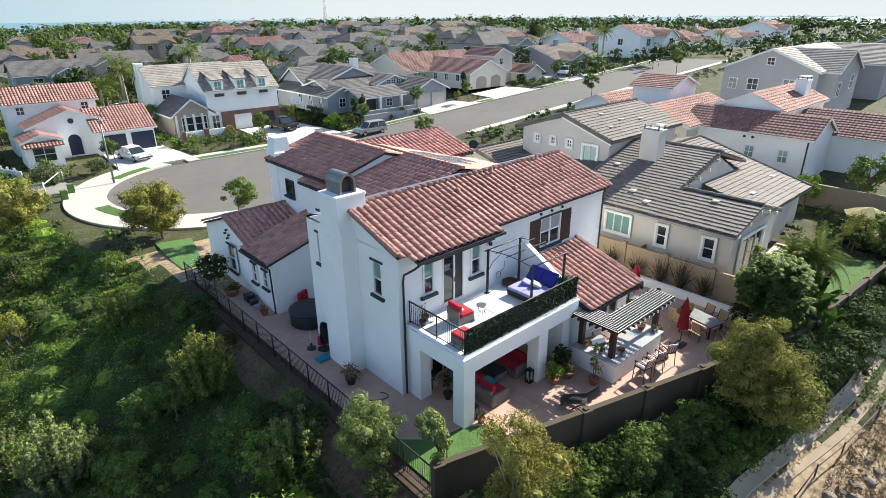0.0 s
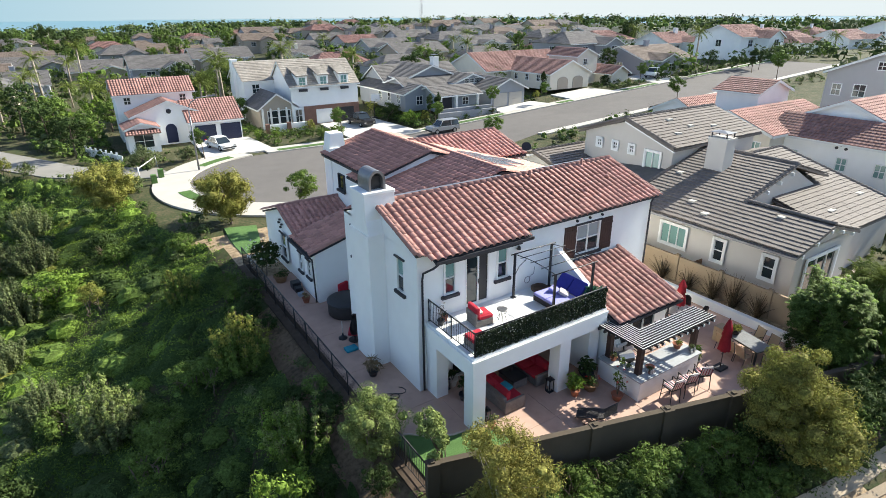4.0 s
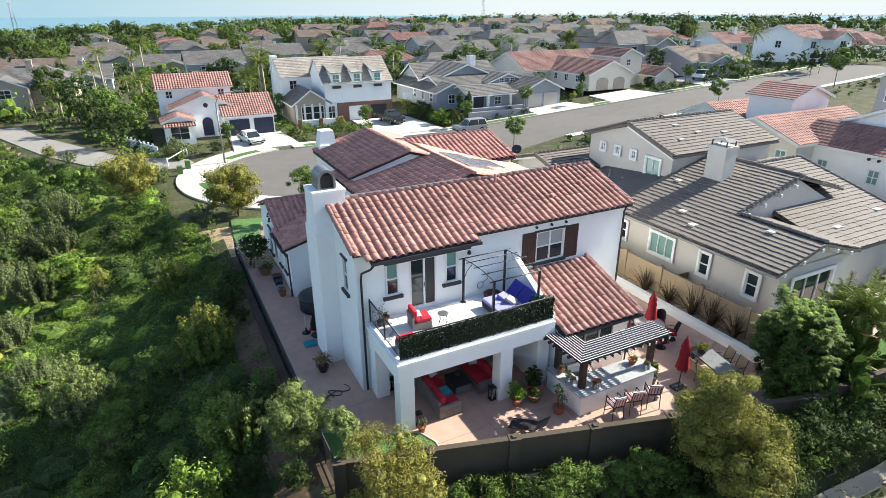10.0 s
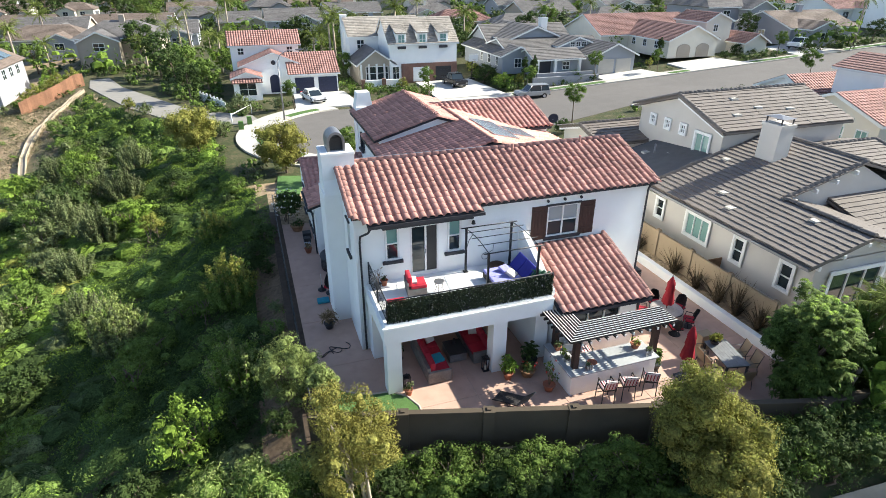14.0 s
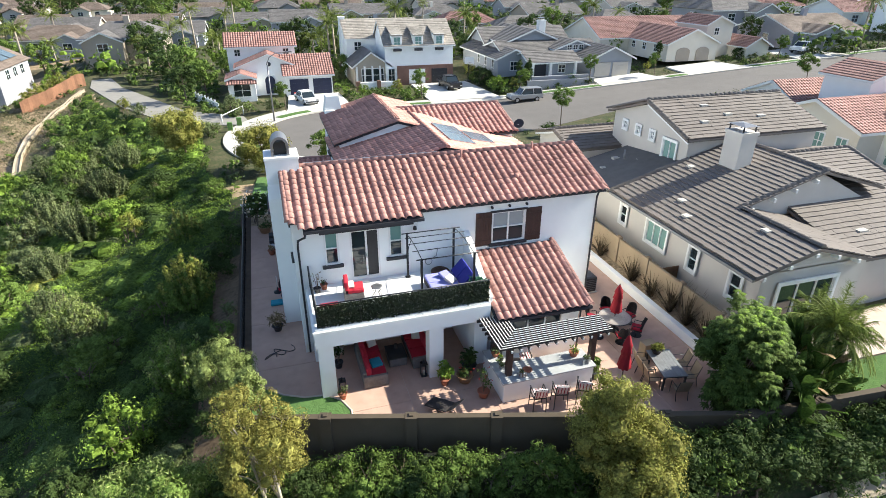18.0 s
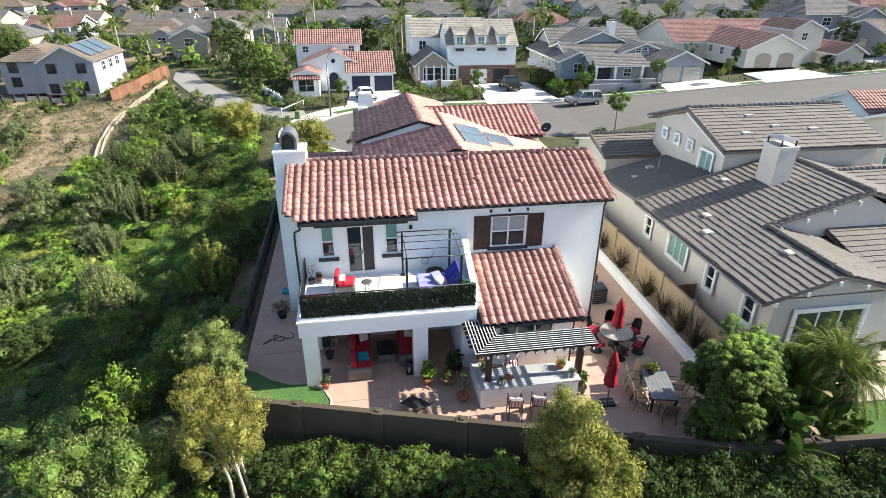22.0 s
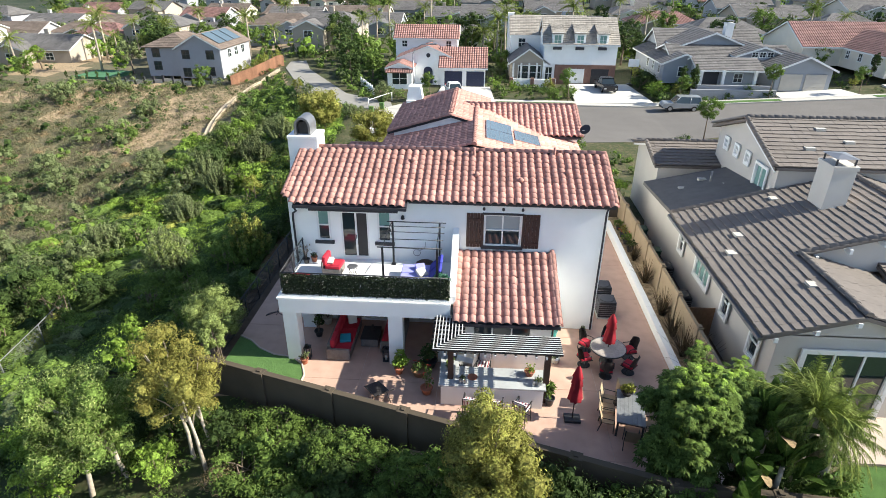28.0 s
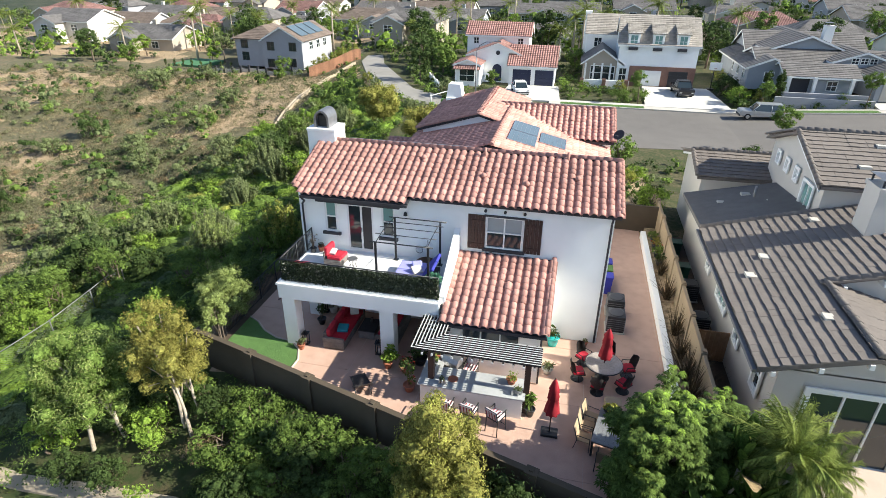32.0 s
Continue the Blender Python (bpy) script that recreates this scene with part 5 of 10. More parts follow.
for x in (30.7, 33.9, 37.1):
    dm = new("dormer")
    dm.parent = hB
    part("wall", prism(bmesh.new(), [(79.55, 5.0), (79.55, 6.7), (83.5, 6.9), (83.5, 5.0)], x - 0.75, x + 0.75, "x"), STUCCO, dm)
    strip_slope(dm, (x - 0.95, 79.3, 6.6), (x + 0.95, 79.3, 6.6), (x + 0.95, 83.3, 7.7), (x - 0.95, 83.3, 7.7), ROOF_SAND)
    far_window(hB, "y", 79.55, x - 0.45, x + 0.45, 5.0, 6.3, glass=GLASS_GREEN)
    part("flower_box", B(x - 0.6, x + 0.6, 79.2, 79.55, 4.4, 4.75), DARKTRIM, hB)
chimney(hB, 24.4, 91.5, 2, 8.4, 0.9, 1.4, STUCCO, cap=False)
for k in range(5):
    part("porch_post", B(24.5 + k * 1.15, 24.75 + k * 1.15, 79.7, 79.95, ZS, 2.4), WHITE, hB)
far_window(hB, "y", 86.95, 25.6, 26.6, 3.8, 5.0)
far_window(hB, "y", 79.95, 25.4, 28.6, 0.2, 2.0)
far_window(hB, "y", 79.55, 29.3, 30.2, 0.2, 1.9)

# blue-grey house
z1 = 0.9
hC = thing("house", "blue-grey siding house with grey gabled tile roofs and white trim", "house")
volume(hC, "y", 61.0, 57.6, 64.4, 70.2, 82, z1, 3.6, 5.1, STUCCO_BLUE, ROOF_GREY)
volume(hC, "x", 79.6, 75.0, 86, 46.2, 62, z1, 3.6, 5.3, STUCCO_BLUE, ROOF_GREY)
volume(hC, "y", 52.4, 47.9, 56.9, 79.4, 92, z1, 5.2, 6.9, STUCCO_BLUE, ROOF_GREY)
volume(hC, "y", 57.6, 54.4, 60.8, 75.4, 84, z1, 4.5, 5.6, STUCCO_BLUE, ROOF_GREY)
volume(hC, "y", 47.2, 44.6, 49.8, 74.4, 90, z1, 3.6, 4.7, STUCCO_BLUE, ROOF_GREY)
volume(hC, "x", 88, 84.0, 92, 46.5, 61, z1, 4.4, 6.6, STUCCO_BLUE, ROOF_GREY)
volume(hC, "x", 73.2, 70.8, 76, 48.2, 55.3, z1, 3.5, 4.4, STUCCO_BLUE, ROOF_GREY, over=0.7)
for x0 in (58.2, 61.2):
    garage_door(hC, x0, x0 + 2.6, 70.15, z1, 3.0, CONCRETE)
# charcoal panel on the wall, painted shade in place of a porch opening
part("porch_opening", B(48.6, 50.6, 70.74, 70.8, z1, 3.1), DARKTRIM, hC)
for x in (48.2, 51.0, 55.0):
    part("porch_post", B(x - 0.18, x + 0.18, 70.0, 70.36, z1 - 0.4, 3.3), WHITE, hC)
chimney(hC, 55.6, 83.5, 5, 7.9, 1.1, 1.1, WHITE)
for x0 in (56.3, 57.3, 58.3):
    far_window(hC, "y", 75.4, x0, x0 + 0.7, 4.3, 4.9)
for y0 in (76, 79, 82):
    far_window(hC, "x", 44.6, y0, y0 + 0.8, 2.0, 3.2)
far_window(hC, "y", 70.75, 52.6, 53.6, 1.8, 2.8)
far_window(hC, "y", 74.4, 46.6, 47.6, 1.8, 3.0)

# cream house with arched garages
z1 = 1.9
hD = thing("house", "cream stucco villa with dull red tile roof and two arched garages", "house", (0.8, -0.6, 0.3))
volume(hD, "y", 76.4, 71.6, 81.0, 73.4, 88, z1, 4.6, 6.6, STUCCO_CREAM, ROOF_TERRA_DULL, over=0.35)
volume(hD, "x", 90, 84, 97, 66, 86, z1, 4.6, 7.4, STUCCO_CREAM, ROOF_TERRA_DULL, over=0.35)
volume(hD, "y", 83.2, 81.0, 86.2, 76.5, 84, z1, 7.0, 8.2, STUCCO_CREAM, ROOF_TERRA_DULL, over=0.35)
volume(hD, "y", 88.2, 86.0, 90.5, 72.5, 84, z1, 4.0, 5.2, STUCCO_CREAM, ROOF_TERRA_DULL, over=0.5)
for x0 in (73.3, 77.0):
    garage_door(hD, x0, x0 + 2.5, 73.35, z1, 3.3, STUCCO_TAN, arch=True)
for y0 in (76, 79, 82):
    far_window(hD, "x", 71.6, y0, y0 + 0.8, 3.2, 4.2)
far_window(hD, "y", 76.5, 82.6, 83.4, 5.4, 6.4)

# white house with many terracotta roofs beyond the neighbour
z1 = 1.0
hE = thing("house", "rambling white stucco house with several terracotta tile roofs", "house")
volume(hE, "x", 27.6, 23.6, 31.5, 51.8, 64.0, z1 - 0.8, 4.9, 6.4, STUCCO_CREAM, ROOF_TERRA, over=0.35)
volume(hE, "y", 57.0, 54.2, 59.8, 14.0, 25, z1 - 0.8, 4.8, 6.2, STUCCO, ROOF_TERRA, over=0.35)
volume(hE, "x", 20.6, 17.6, 23.6, 57.5, 69, z1, 6.3, 7.6, STUCCO, ROOF_TERRA, over=0.35)
volume(hE, "y", 63.5, 60, 67, 10.0, 20, z1 - 0.8, 4.4, 6.0, STUCCO, ROOF_TERRA, over=0.35)
volume(hE, "y", 61.4, 58.6, 64.2, 29.0, 33.4, z1, 7.3, 8.3, STUCCO, ROOF_TERRA, over=0.35)
volume(hE, "x", 36.0, 33.4, 39, 56, 68, z1, 4.9, 6.2, STUCCO, ROOF_TERRA, over=0.35)
for y0 in (24.4, 26.3, 28.6):
    far_window(hE, "x", 51.8, y0, y0 + 0.8, 2.9, 4.1, glass=GLASS_GREEN)
far_window(hE, "y", 10.0, 61.5, 65.5, 1.2, 3.2)
for y0 in (15.6, 18.4, 22.3):
    far_window(hE, "x", 54.2, y0, y0 + 0.7, 2.5, 3.5, glass=GLASS_GREEN)
for y, z in ((19.0, 4.55), (19.35, 4.3), (18.65, 4.3)):
    part("round_vent", tube(bmesh.new(), [(54.1, y, z), (54.25, y, z)], 0.12, 8), DARKTRIM, hE)
part("downpipe", tube(bmesh.new(), [(54.1, 14.2, 4.6), (54.1, 14.2, 0.2)], 0.06, 6), DARKTRIM, hE)
part("downpipe", tube(bmesh.new(), [(54.1, 24.6, 4.6), (54.1, 24.6, 0.2)], 0.06, 6), DARKTRIM, hE)
chimney(hE, 66, 19.0, 5, 8.3, 1.4, 1.0, STUCCO)

# mauve-grey house with solar panels
z1 = 2.0
hF = thing("house", "large mauve-grey stucco house with grey roof and solar panels", "house", (2.5, -8.5, 0))
volume(hF, "x", 35.5, 30.0, 41, 77, 98, z1, 8.0, 10.3, STUCCO_MAUVE, ROOF_SAND, over=0.4)
volume(hF, "y", 83.2, 78.8, 87.6, 28.5, 36, z1, 8.0, 10.2, STUCCO_MAUVE, ROOF_SAND, over=0.4)
volume(hF, "y", 99.5, 94, 105, 27.0, 36, z1, 8.0, 10.2, STUCCO_MAUVE, ROOF_SAND, over=0.4)
for x0, z0 in ((79.6, 5.0), (84.6, 5.6), (89.0, 5.6), (96, 8.2)):
    far_window(hF, "y", 28.5 if x0 < 87 else 30.0 if x0 < 94 else 27.0, x0, x0 + 1.2, z0, z0 + 1.6)
for y0, z0, w, h in ((32.4, 5.2, 1.2, 1.6), (36.6, 5.4, 1.2, 1.3), (39.2, 5.4, 0.9, 1.2), (35.1, 8.5, 0.8, 0.8)):
    far_window(hF, "x", 77.0, y0, y0 + w, z0, z0 + h)
for k in range(6):
    x = 84.2 + (k % 3) * 3.4
    y = 31.2 + (k // 3) * 2.0
    bm = bmesh.new()
    box(bm, 0, 3.2, 0, 1.8, 0.0, 0.05)
    s = part("solar_panel", bm, SOLAR, hF)
    s.matrix_basis = Matrix.Translation((x, y, 8.25 + (y - 29.6) * 0.41)) @ Matrix.Rotation(math.atan(0.41), 4, "X")

# grey house with solar panels above the canyon
z1 = -2.5
hG = thing("house", "grey two-storey stucco house with brown roof and solar panels", "house")
volume(hG, "y", -33.6, -37.8, -29.4, 91.5, 101, z1, 2.4, 4.2, STUCCO_GREY, ROOF_BROWN, hip=3.2)
volume(hG, "y", -27.8, -31.6, -24.0, 90.0, 103, z1, 2.4, 4.5, STUCCO_GREY, ROOF_BROWN, over=0.4)
for x0, z0 in ((-36.6, -1.4), (-36.6, 0.7), (-30.6, 0.7), (-26.4, 0.7), (-30.8, -2.2), (-26.6, -2.0)):
    far_window(hG, "y", 91.5 if x0 < -32.5 else 90.0, x0, x0 + 1.2, z0, z0 + 1.3, frame=DARKTRIM)
for y0 in (93, 96, 99):
    far_window(hG, "x", -24.0, y0, y0 + 1.4, 0.6, 1.9, out=1)
for k in range(3):
    s = part("solar_panel", B(0, 3.2, 0, 2.9, 0, 0.05), SOLAR, hG)
    s.matrix_basis = Matrix.Translation((-27.4, 91.5 + k * 3.3, 4.55)) @ Matrix.Rotation(math.atan(0.553), 4, "Y")

# rows of houses further off
rnd = random.Random(5)
ROOFS = [ROOF_GREY, ROOF_BROWN, ROOF_GREY, ROOF_BROWN, ROOF_GREY, ROOF_TERRA_DULL]
WALLS = [(STUCCO_TAN, "tan"), (STUCCO_GREY, "grey"), (STUCCO_TAN, "tan"), (STUCCO_BEIGE, "beige"), (STUCCO_GREY, "grey"), (STUCCO_BLUE, "blue-grey"), (STUCCO_CREAM, "cream")]
RN = {"grey_far_roof": "grey", "brown_far_roof": "brown", "sand_far_roof": "pale", "dull_terracotta_far_roof": "dull red"}
FAR = []
for row, y in enumerate((116, 142, 170, 198, 228, 262, 300, 350)):
    x = -130 + (row % 2) * 11 + (row == 0) * 118
    while x < 150 + row * 20:
        FAR.append((x + rnd.uniform(-2, 2), y + rnd.uniform(-3, 3)))
        x += rnd.uniform(21, 27)
for x in (108, 134, 162, 190, 220):
    for y in (24, 78, 100):
        FAR.append((x + rnd.uniform(-3, 3) + (24 if y == 24 else 0), y + rnd.uniform(-3, 3)))
for x, y in ((-70, 112), (-95, 118), (-122, 108), (-84, 145), (-60, 140)):
    FAR.append((x, y))
for i, (x, y) in enumerate(FAR):
    z = ground_z(x, y) - 0.3
    wm, wn = rnd.choice(WALLS)
    rm = rnd.choice(ROOFS)
    two = rnd.random() < 0.3
    if x > 125 and 60 < y < 130:
        wm, wn, rm = STUCCO, "white", ROOF_TERRA_DULL
    h = 5.0 if two else 2.9
    w, d = rnd.uniform(6, 8), rnd.uniform(5, 6.5)
    hh = thing("house", ("two-storey " if two else "low ") + wn + " house with a " + RN[rm.name] + " tile roof", "house", group="houses of the neighbourhood")
    near = y < 240
    volume(hh, "x", y, y - d, y + d, x - w, x + w, z, z + h, z + h + 2.2, wm, rm, hip=rnd.choice((0, 4.5)), over=0.5, plain=y > 175)
    gx = x + rnd.choice((-1, 1)) * w * 0.4
    volume(hh, "y", gx, gx - 3, gx + 3, y - d - 3, y, z, z + h - (0.3 if two else 0), z + h + 1.1, wm, rm, over=0.4, plain=y > 175)
    if y > 280:
        continue
    far_window(hh, "y", y - d - 3, gx - 0.8, gx + 0.8, z + h - 1.9, z + h - 0.7)
    far_window(hh, "y", y - d, x - (gx - x) - 0.8, x - (gx - x) + 0.8, z + h - 2.1, z + h - 0.8)
    if near:
        far_window(hh, "x", x - w, y - 1, y + 0.2, z + h - 2.1, z + h - 0.8)
        if rnd.random() < 0.5:
            chimney(hh, x + rnd.uniform(-4, 4), y + rnd.uniform(-1, 1), z + h, z + h + 3.2, 0.9, 0.7, wm, cap=False)

# ---- plants ----
def leaves(bm, centre, r, n, size, rnd, squash=0.8, long=2.2, droop=0.25):
    """A clump of small folded leaves on and in a ball of radius r."""
    for _ in range(n):
        v = Vector((rnd.gauss(0, 1), rnd.gauss(0, 1), rnd.gauss(0, 1))).normalized()
        k = rnd.uniform(0.55, 1.0)
        p = centre + Vector((v.x * r * k, v.y * r * k, v.z * r * k * squash))
        a = (v + Vector((rnd.uniform(-0.9, 0.9), rnd.uniform(-0.9, 0.9), rnd.uniform(-0.9, 0.7) - droop))).normalized()
        s = a.cross(Vector((rnd.uniform(-1, 1), rnd.uniform(-1, 1), rnd.uniform(-0.2, 1)))).normalized()
        L = size * rnd.uniform(0.7, 1.35)
        w = L / long
        q = [bm.verts.new(c) for c in (p - a * L * 0.5, p + s * w * 0.5, p + a * L * 0.5, p - s * w * 0.5)]
        bm.faces.new(q)


def unit(a):
    return a / np.maximum(1e-6, np.linalg.norm(a, axis=1))[:, None]


def quads(name, corners, material, parent=None, kind=""):
    """One mesh of loose leaves of three or four corners; corners has the shape (n, 3 or 4, 3)."""
    n, q = corners.shape[:2]
    me = bpy.data.meshes.new(name)
    me.vertices.add(q * n)
    me.vertices.foreach_set("co", np.ascontiguousarray(corners, dtype=np.float32).ravel())
    me.loops.add(q * n)
    me.loops.foreach_set("vertex_index", np.arange(q * n, dtype=np.int32))
    me.polygons.add(n)
    me.polygons.foreach_set("loop_start", np.arange(0, q * n, q, dtype=np.int32))
    me.update(calc_edges=True)
    me.materials.append(material)
    ob = new(name, me)
    ob.parent = parent
    return tagged(ob, kind=kind) if kind else ob


def leaf_cloud(name, spec, material, parent=None, seed=1, kind="", body=0.0, grid=(10, 4), tri=True):
    """Clumps of small leaves: rows of centre, radius, count, leaf length, squash, slenderness, droop.
    body: the leafy mass inside each clump, as a share of its radius."""
    rng = np.random.default_rng(seed)
    S = np.array(spec, dtype=float)
    R = np.repeat(S, S[:, 4].astype(int), axis=0)
    n = len(R)
    v = unit(rng.normal(size=(n, 3)))
    dome = R[:, 6] < 0.7
    v[dome, 2] = np.abs(v[dome, 2])
    k = (R[:, 3] * rng.uniform(0.55, 1.0, n) ** 0.5)[:, None]
    flat = np.ones((n, 3))
    flat[:, 2] = R[:, 6]
    p = R[:, :3] + v * k * flat
    nrm = unit(v + rng.normal(0, 0.34, (n, 3)) + np.array((0, 0, 0.25)))
    a = np.cross(nrm, rng.normal(size=(n, 3)))
    a[:, 2] -= R[:, 8] * 0.5
    a = unit(a)
    s = unit(np.cross(a, nrm))
    L = (R[:, 5] * rng.uniform(0.65, 1.4, n))[:, None]
    w = L / R[:, 7][:, None]
    up = np.cross(s, a) * w * 0.22
    if tri:
        c = np.stack((p - a * L * 0.45 - s * w * 0.4, p + a * L * 0.55, p - a * L * 0.2 + s * w * 0.6 + up), axis=1)
    else:
        c = np.stack((p - a * L * 0.5, p + s * w * 0.5 + up, p + a * L * 0.5, p - s * w * 0.5 + up), axis=1)
    if body:
        na, nh = grid
        m = len(S)
        rad = S[:, 3][:, None, None] * body * rng.uniform(0.78, 1.1, (m, na, nh + 1))
        az = np.arange(na)[None, :, None] * math.tau / na + rng.uniform(0, 1, (m, 1, 1))
        el = np.linspace(-0.35, math.pi / 2, nh + 1)[None, None, :]
        sq = S[:, 6][:, None, None]
        pts = np.stack((rad * np.cos(az) * np.cos(el), rad * np.sin(az) * np.cos(el), rad * np.sin(el) * sq), axis=-1) + S[:, None, None, :3]
        nxt = np.roll(pts, -1, axis=1)
        b = np.stack((pts[:, :, :-1], nxt[:, :, :-1], nxt[:, :, 1:], pts[:, :, 1:]), axis=-2).reshape(-1, 4, 3)
        if tri:
            b = np.concatenate((b[:, (0, 1, 2)], b[:, (0, 2, 3)]))
        c = np.concatenate((c, b))
    return quads(name, c, material, parent, kind)


def rosettes(name, centres, size, material, parent, seed=1, leaflets=9, droop=0.5):
    """Whorls of drooping leaflets round each centre."""
    rng = np.random.default_rng(seed)
    out = []
    for c in centres:
        c = np.array(c)
        t0 = rng.uniform(0, 6.3)
        tilt = rng.normal(0, 0.25, 3)
        for q in range(leaflets):
            a = t0 + q * 6.2832 / leaflets
            d = np.array((math.cos(a), math.sin(a), 0.15)) + tilt
            d /= np.linalg.norm(d)
            s = np.cross(d, (0, 0, 1))
            s /= np.linalg.norm(s)
            L = size * rng.uniform(0.75, 1.2)
            w = L * 0.16
            m = c + d * L * 0.55
            e = c + d * L * 0.95 - np.array((0, 0, droop * L * rng.uniform(0.6, 1.2)))
            out.append((c, m + s * w, e, m - s * w))
    return quads(name, np.array(out), material, parent)


def tree(name, label, leaf, h, crown_r, trunk_r=0.12, clumps=40, per=70, size=0.16, base=0.35, bark=BARK, seed=1, squash=1.0, long=2.2, lean=0.1, droop=0.25, limbs=7, fill=0.85, category="tree", stems=1, clump_r=0.34, whorl=0, lobes=None, core=0.55, tips=None, cgrid=(7, 3)):
    """A trunk that forks into limbs, and a crown of many leaf clumps with gaps.
    lobes: boughs as (dx, dy, dz, radius, squash) from the crown's middle; tips: the leaf of the young outer growth."""
    rnd = random.Random(seed)
    t = thing(name, label, category)
    bm = bmesh.new()
    c = Vector((rnd.uniform(-lean, lean) * h, rnd.uniform(-lean, lean) * h, h - crown_r * squash * 0.9))
    spots = []
    for _ in range(clumps):
        v = Vector((rnd.gauss(0, 1), rnd.gauss(0, 1), rnd.gauss(0.12, 0.9))).normalized()
        k = rnd.uniform(0.35, 1.0) ** 0.6 * fill
        b = 1 + 0.28 * noise.noise((v.x * 1.7 + seed, v.y * 1.7, v.z * 1.7))
        if lobes:
            dx, dy, dz, lr, lq = rnd.choices(lobes, [q[3] ** 2 * q[4] for q in lobes])[0]
            k = rnd.uniform(0.3, 1.0) ** 0.5
            spots.append(c + Vector((dx + v.x * lr * k * b, dy + v.y * lr * k * b, dz + v.z * lr * lq * k * b)))
        else:
            spots.append(c + Vector((v.x * crown_r * k * b, v.y * crown_r * k * b, v.z * crown_r * squash * k * b)))
    for s in range(stems):
        o = Vector((rnd.uniform(-0.3, 0.3), rnd.uniform(-0.3, 0.3), 0)) * (stems > 1)
        mid = Vector((c.x * 0.4, c.y * 0.4, h * base)) + o * 1.5
        tube(bm, [o + Vector((0, 0, -0.4)), o * 1.2 + mid * 0.5, mid, c + o * 2], [trunk_r * 1.25, trunk_r, trunk_r * 0.8, trunk_r * 0.3], 7)
        for p in rnd.sample(spots, min(limbs, len(spots))):
            k = rnd.uniform(0.1, 0.7)
            st = mid.lerp(c, k)
            tube(bm, [st, st.lerp(p, 0.5) + Vector((0, 0, 0.12 * crown_r)), p], [trunk_r * 0.5, trunk_r * 0.3, trunk_r * 0.1], 5)
    part("trunk", bm, bark, t)
    if whorl:
        ctr = []
        for p in spots:
            for _ in range(per):
                q = Vector((rnd.gauss(0, 1), rnd.gauss(0, 1), rnd.gauss(0, 1))).normalized() * crown_r * clump_r * rnd.uniform(0.4, 1.0)
                ctr.append(p + q)
        rosettes("crown", ctr, size, leaf, t, seed, droop=droop)
        young = sorted(ctr, key=lambda q: -q.z)[::9][:whorl]
        rosettes("young_leaves", [q + Vector((0, 0, 0.15)) for q in young for _ in (0, 1)], size * 0.9, LEAF_BRIGHT, t, seed + 1, droop=droop)
    else:
        rows = [(p.x, p.y, p.z, crown_r * clump_r * rnd.uniform(0.55, 1.35), per, size, 0.8, long, droop) for p in spots]
        leaf_cloud("crown", rows, leaf, t, seed, body=core, grid=cgrid)
        if tips:
            top = [(q[0], q[1], q[2] + 0.35 * q[3], q[3] * 0.95, per * 0.6, size, 0.8, long, droop) for q in rows if rnd.random() < 0.62]
            leaf_cloud("young_leaves", top, tips, t, seed + 1)
    return t


def spire_shrub(name, label, leaf, tips, h, r, n=44, per=20, size=0.1, seed=1, bark=BARK, steps=6, fat=0.2):
    """Many upright branches fanned from one foot, each a leafy spire with a gap beside it."""
    rnd = random.Random(seed)
    t = thing(name, label, "shrub")
    wood, body, ends = bmesh.new(), [], []
    for k in range(n):
        u = math.sqrt((k + 0.5) / n)
        az = k * 2.399 + rnd.uniform(-0.3, 0.3)
        out = r * u * rnd.uniform(0.8, 1.12)
        top = h * (1.0 - 0.45 * u * u) * rnd.uniform(0.74, 1.06)
        tip = Vector((out * math.cos(az), out * math.sin(az), top))
        elbow = Vector((tip.x * 0.72, tip.y * 0.72, top * 0.36))
        if k % 2 == 0:
            tube(wood, [(0, 0, -0.3), elbow, tip], [0.035, 0.02, 0.008], 4, cap=False)
        lo = 0.05 if u > 0.6 else 0.4
        for q in range(steps):
            f = lo + (1 - lo) * (q + rnd.random() * 0.5) / steps
            p = elbow.lerp(tip, (f - 0.3) / 0.7) if f > 0.3 else elbow * (f / 0.3)
            row = (p.x, p.y, p.z, fat * (1.25 - 0.75 * f) * rnd.uniform(0.8, 1.25) * h / 3, per, size, 1.15, 2.6, -0.9)
            # upper spire ends take the tips leaf, their sunlit look put into colour
            (ends if f > 0.62 and rnd.random() < 0.75 else body).append(row)
    part("trunk", wood, bark, t)
    leaf_cloud("leaves", body, leaf, t, seed, body=0.62, grid=(5, 2))
    leaf_cloud("young_leaves", ends, tips, t, seed + 1, body=0.5, grid=(5, 2))
    return t


def place(proto, x, y, z=None, s=1.0, rz=0.0, sz=None):
    if z is None:
        z = ground_z(x, y)
    m = pose(x, y, z, 0, 0, rz) @ Matrix.Diagonal((s, s, sz or s, 1))
    return copy_thing(proto, m)


def first(proto, x, y, z=None, s=1.0, rz=0.0, sz=None):
    """Sets the plant that was built itself in its place."""
    if z is None:
        z = ground_z(x, y)
    proto.matrix_basis = pose(x, y, z, 0, 0, rz) @ Matrix.Diagonal((s, s, sz or s, 1))
    return proto


prnd = random.Random(42)
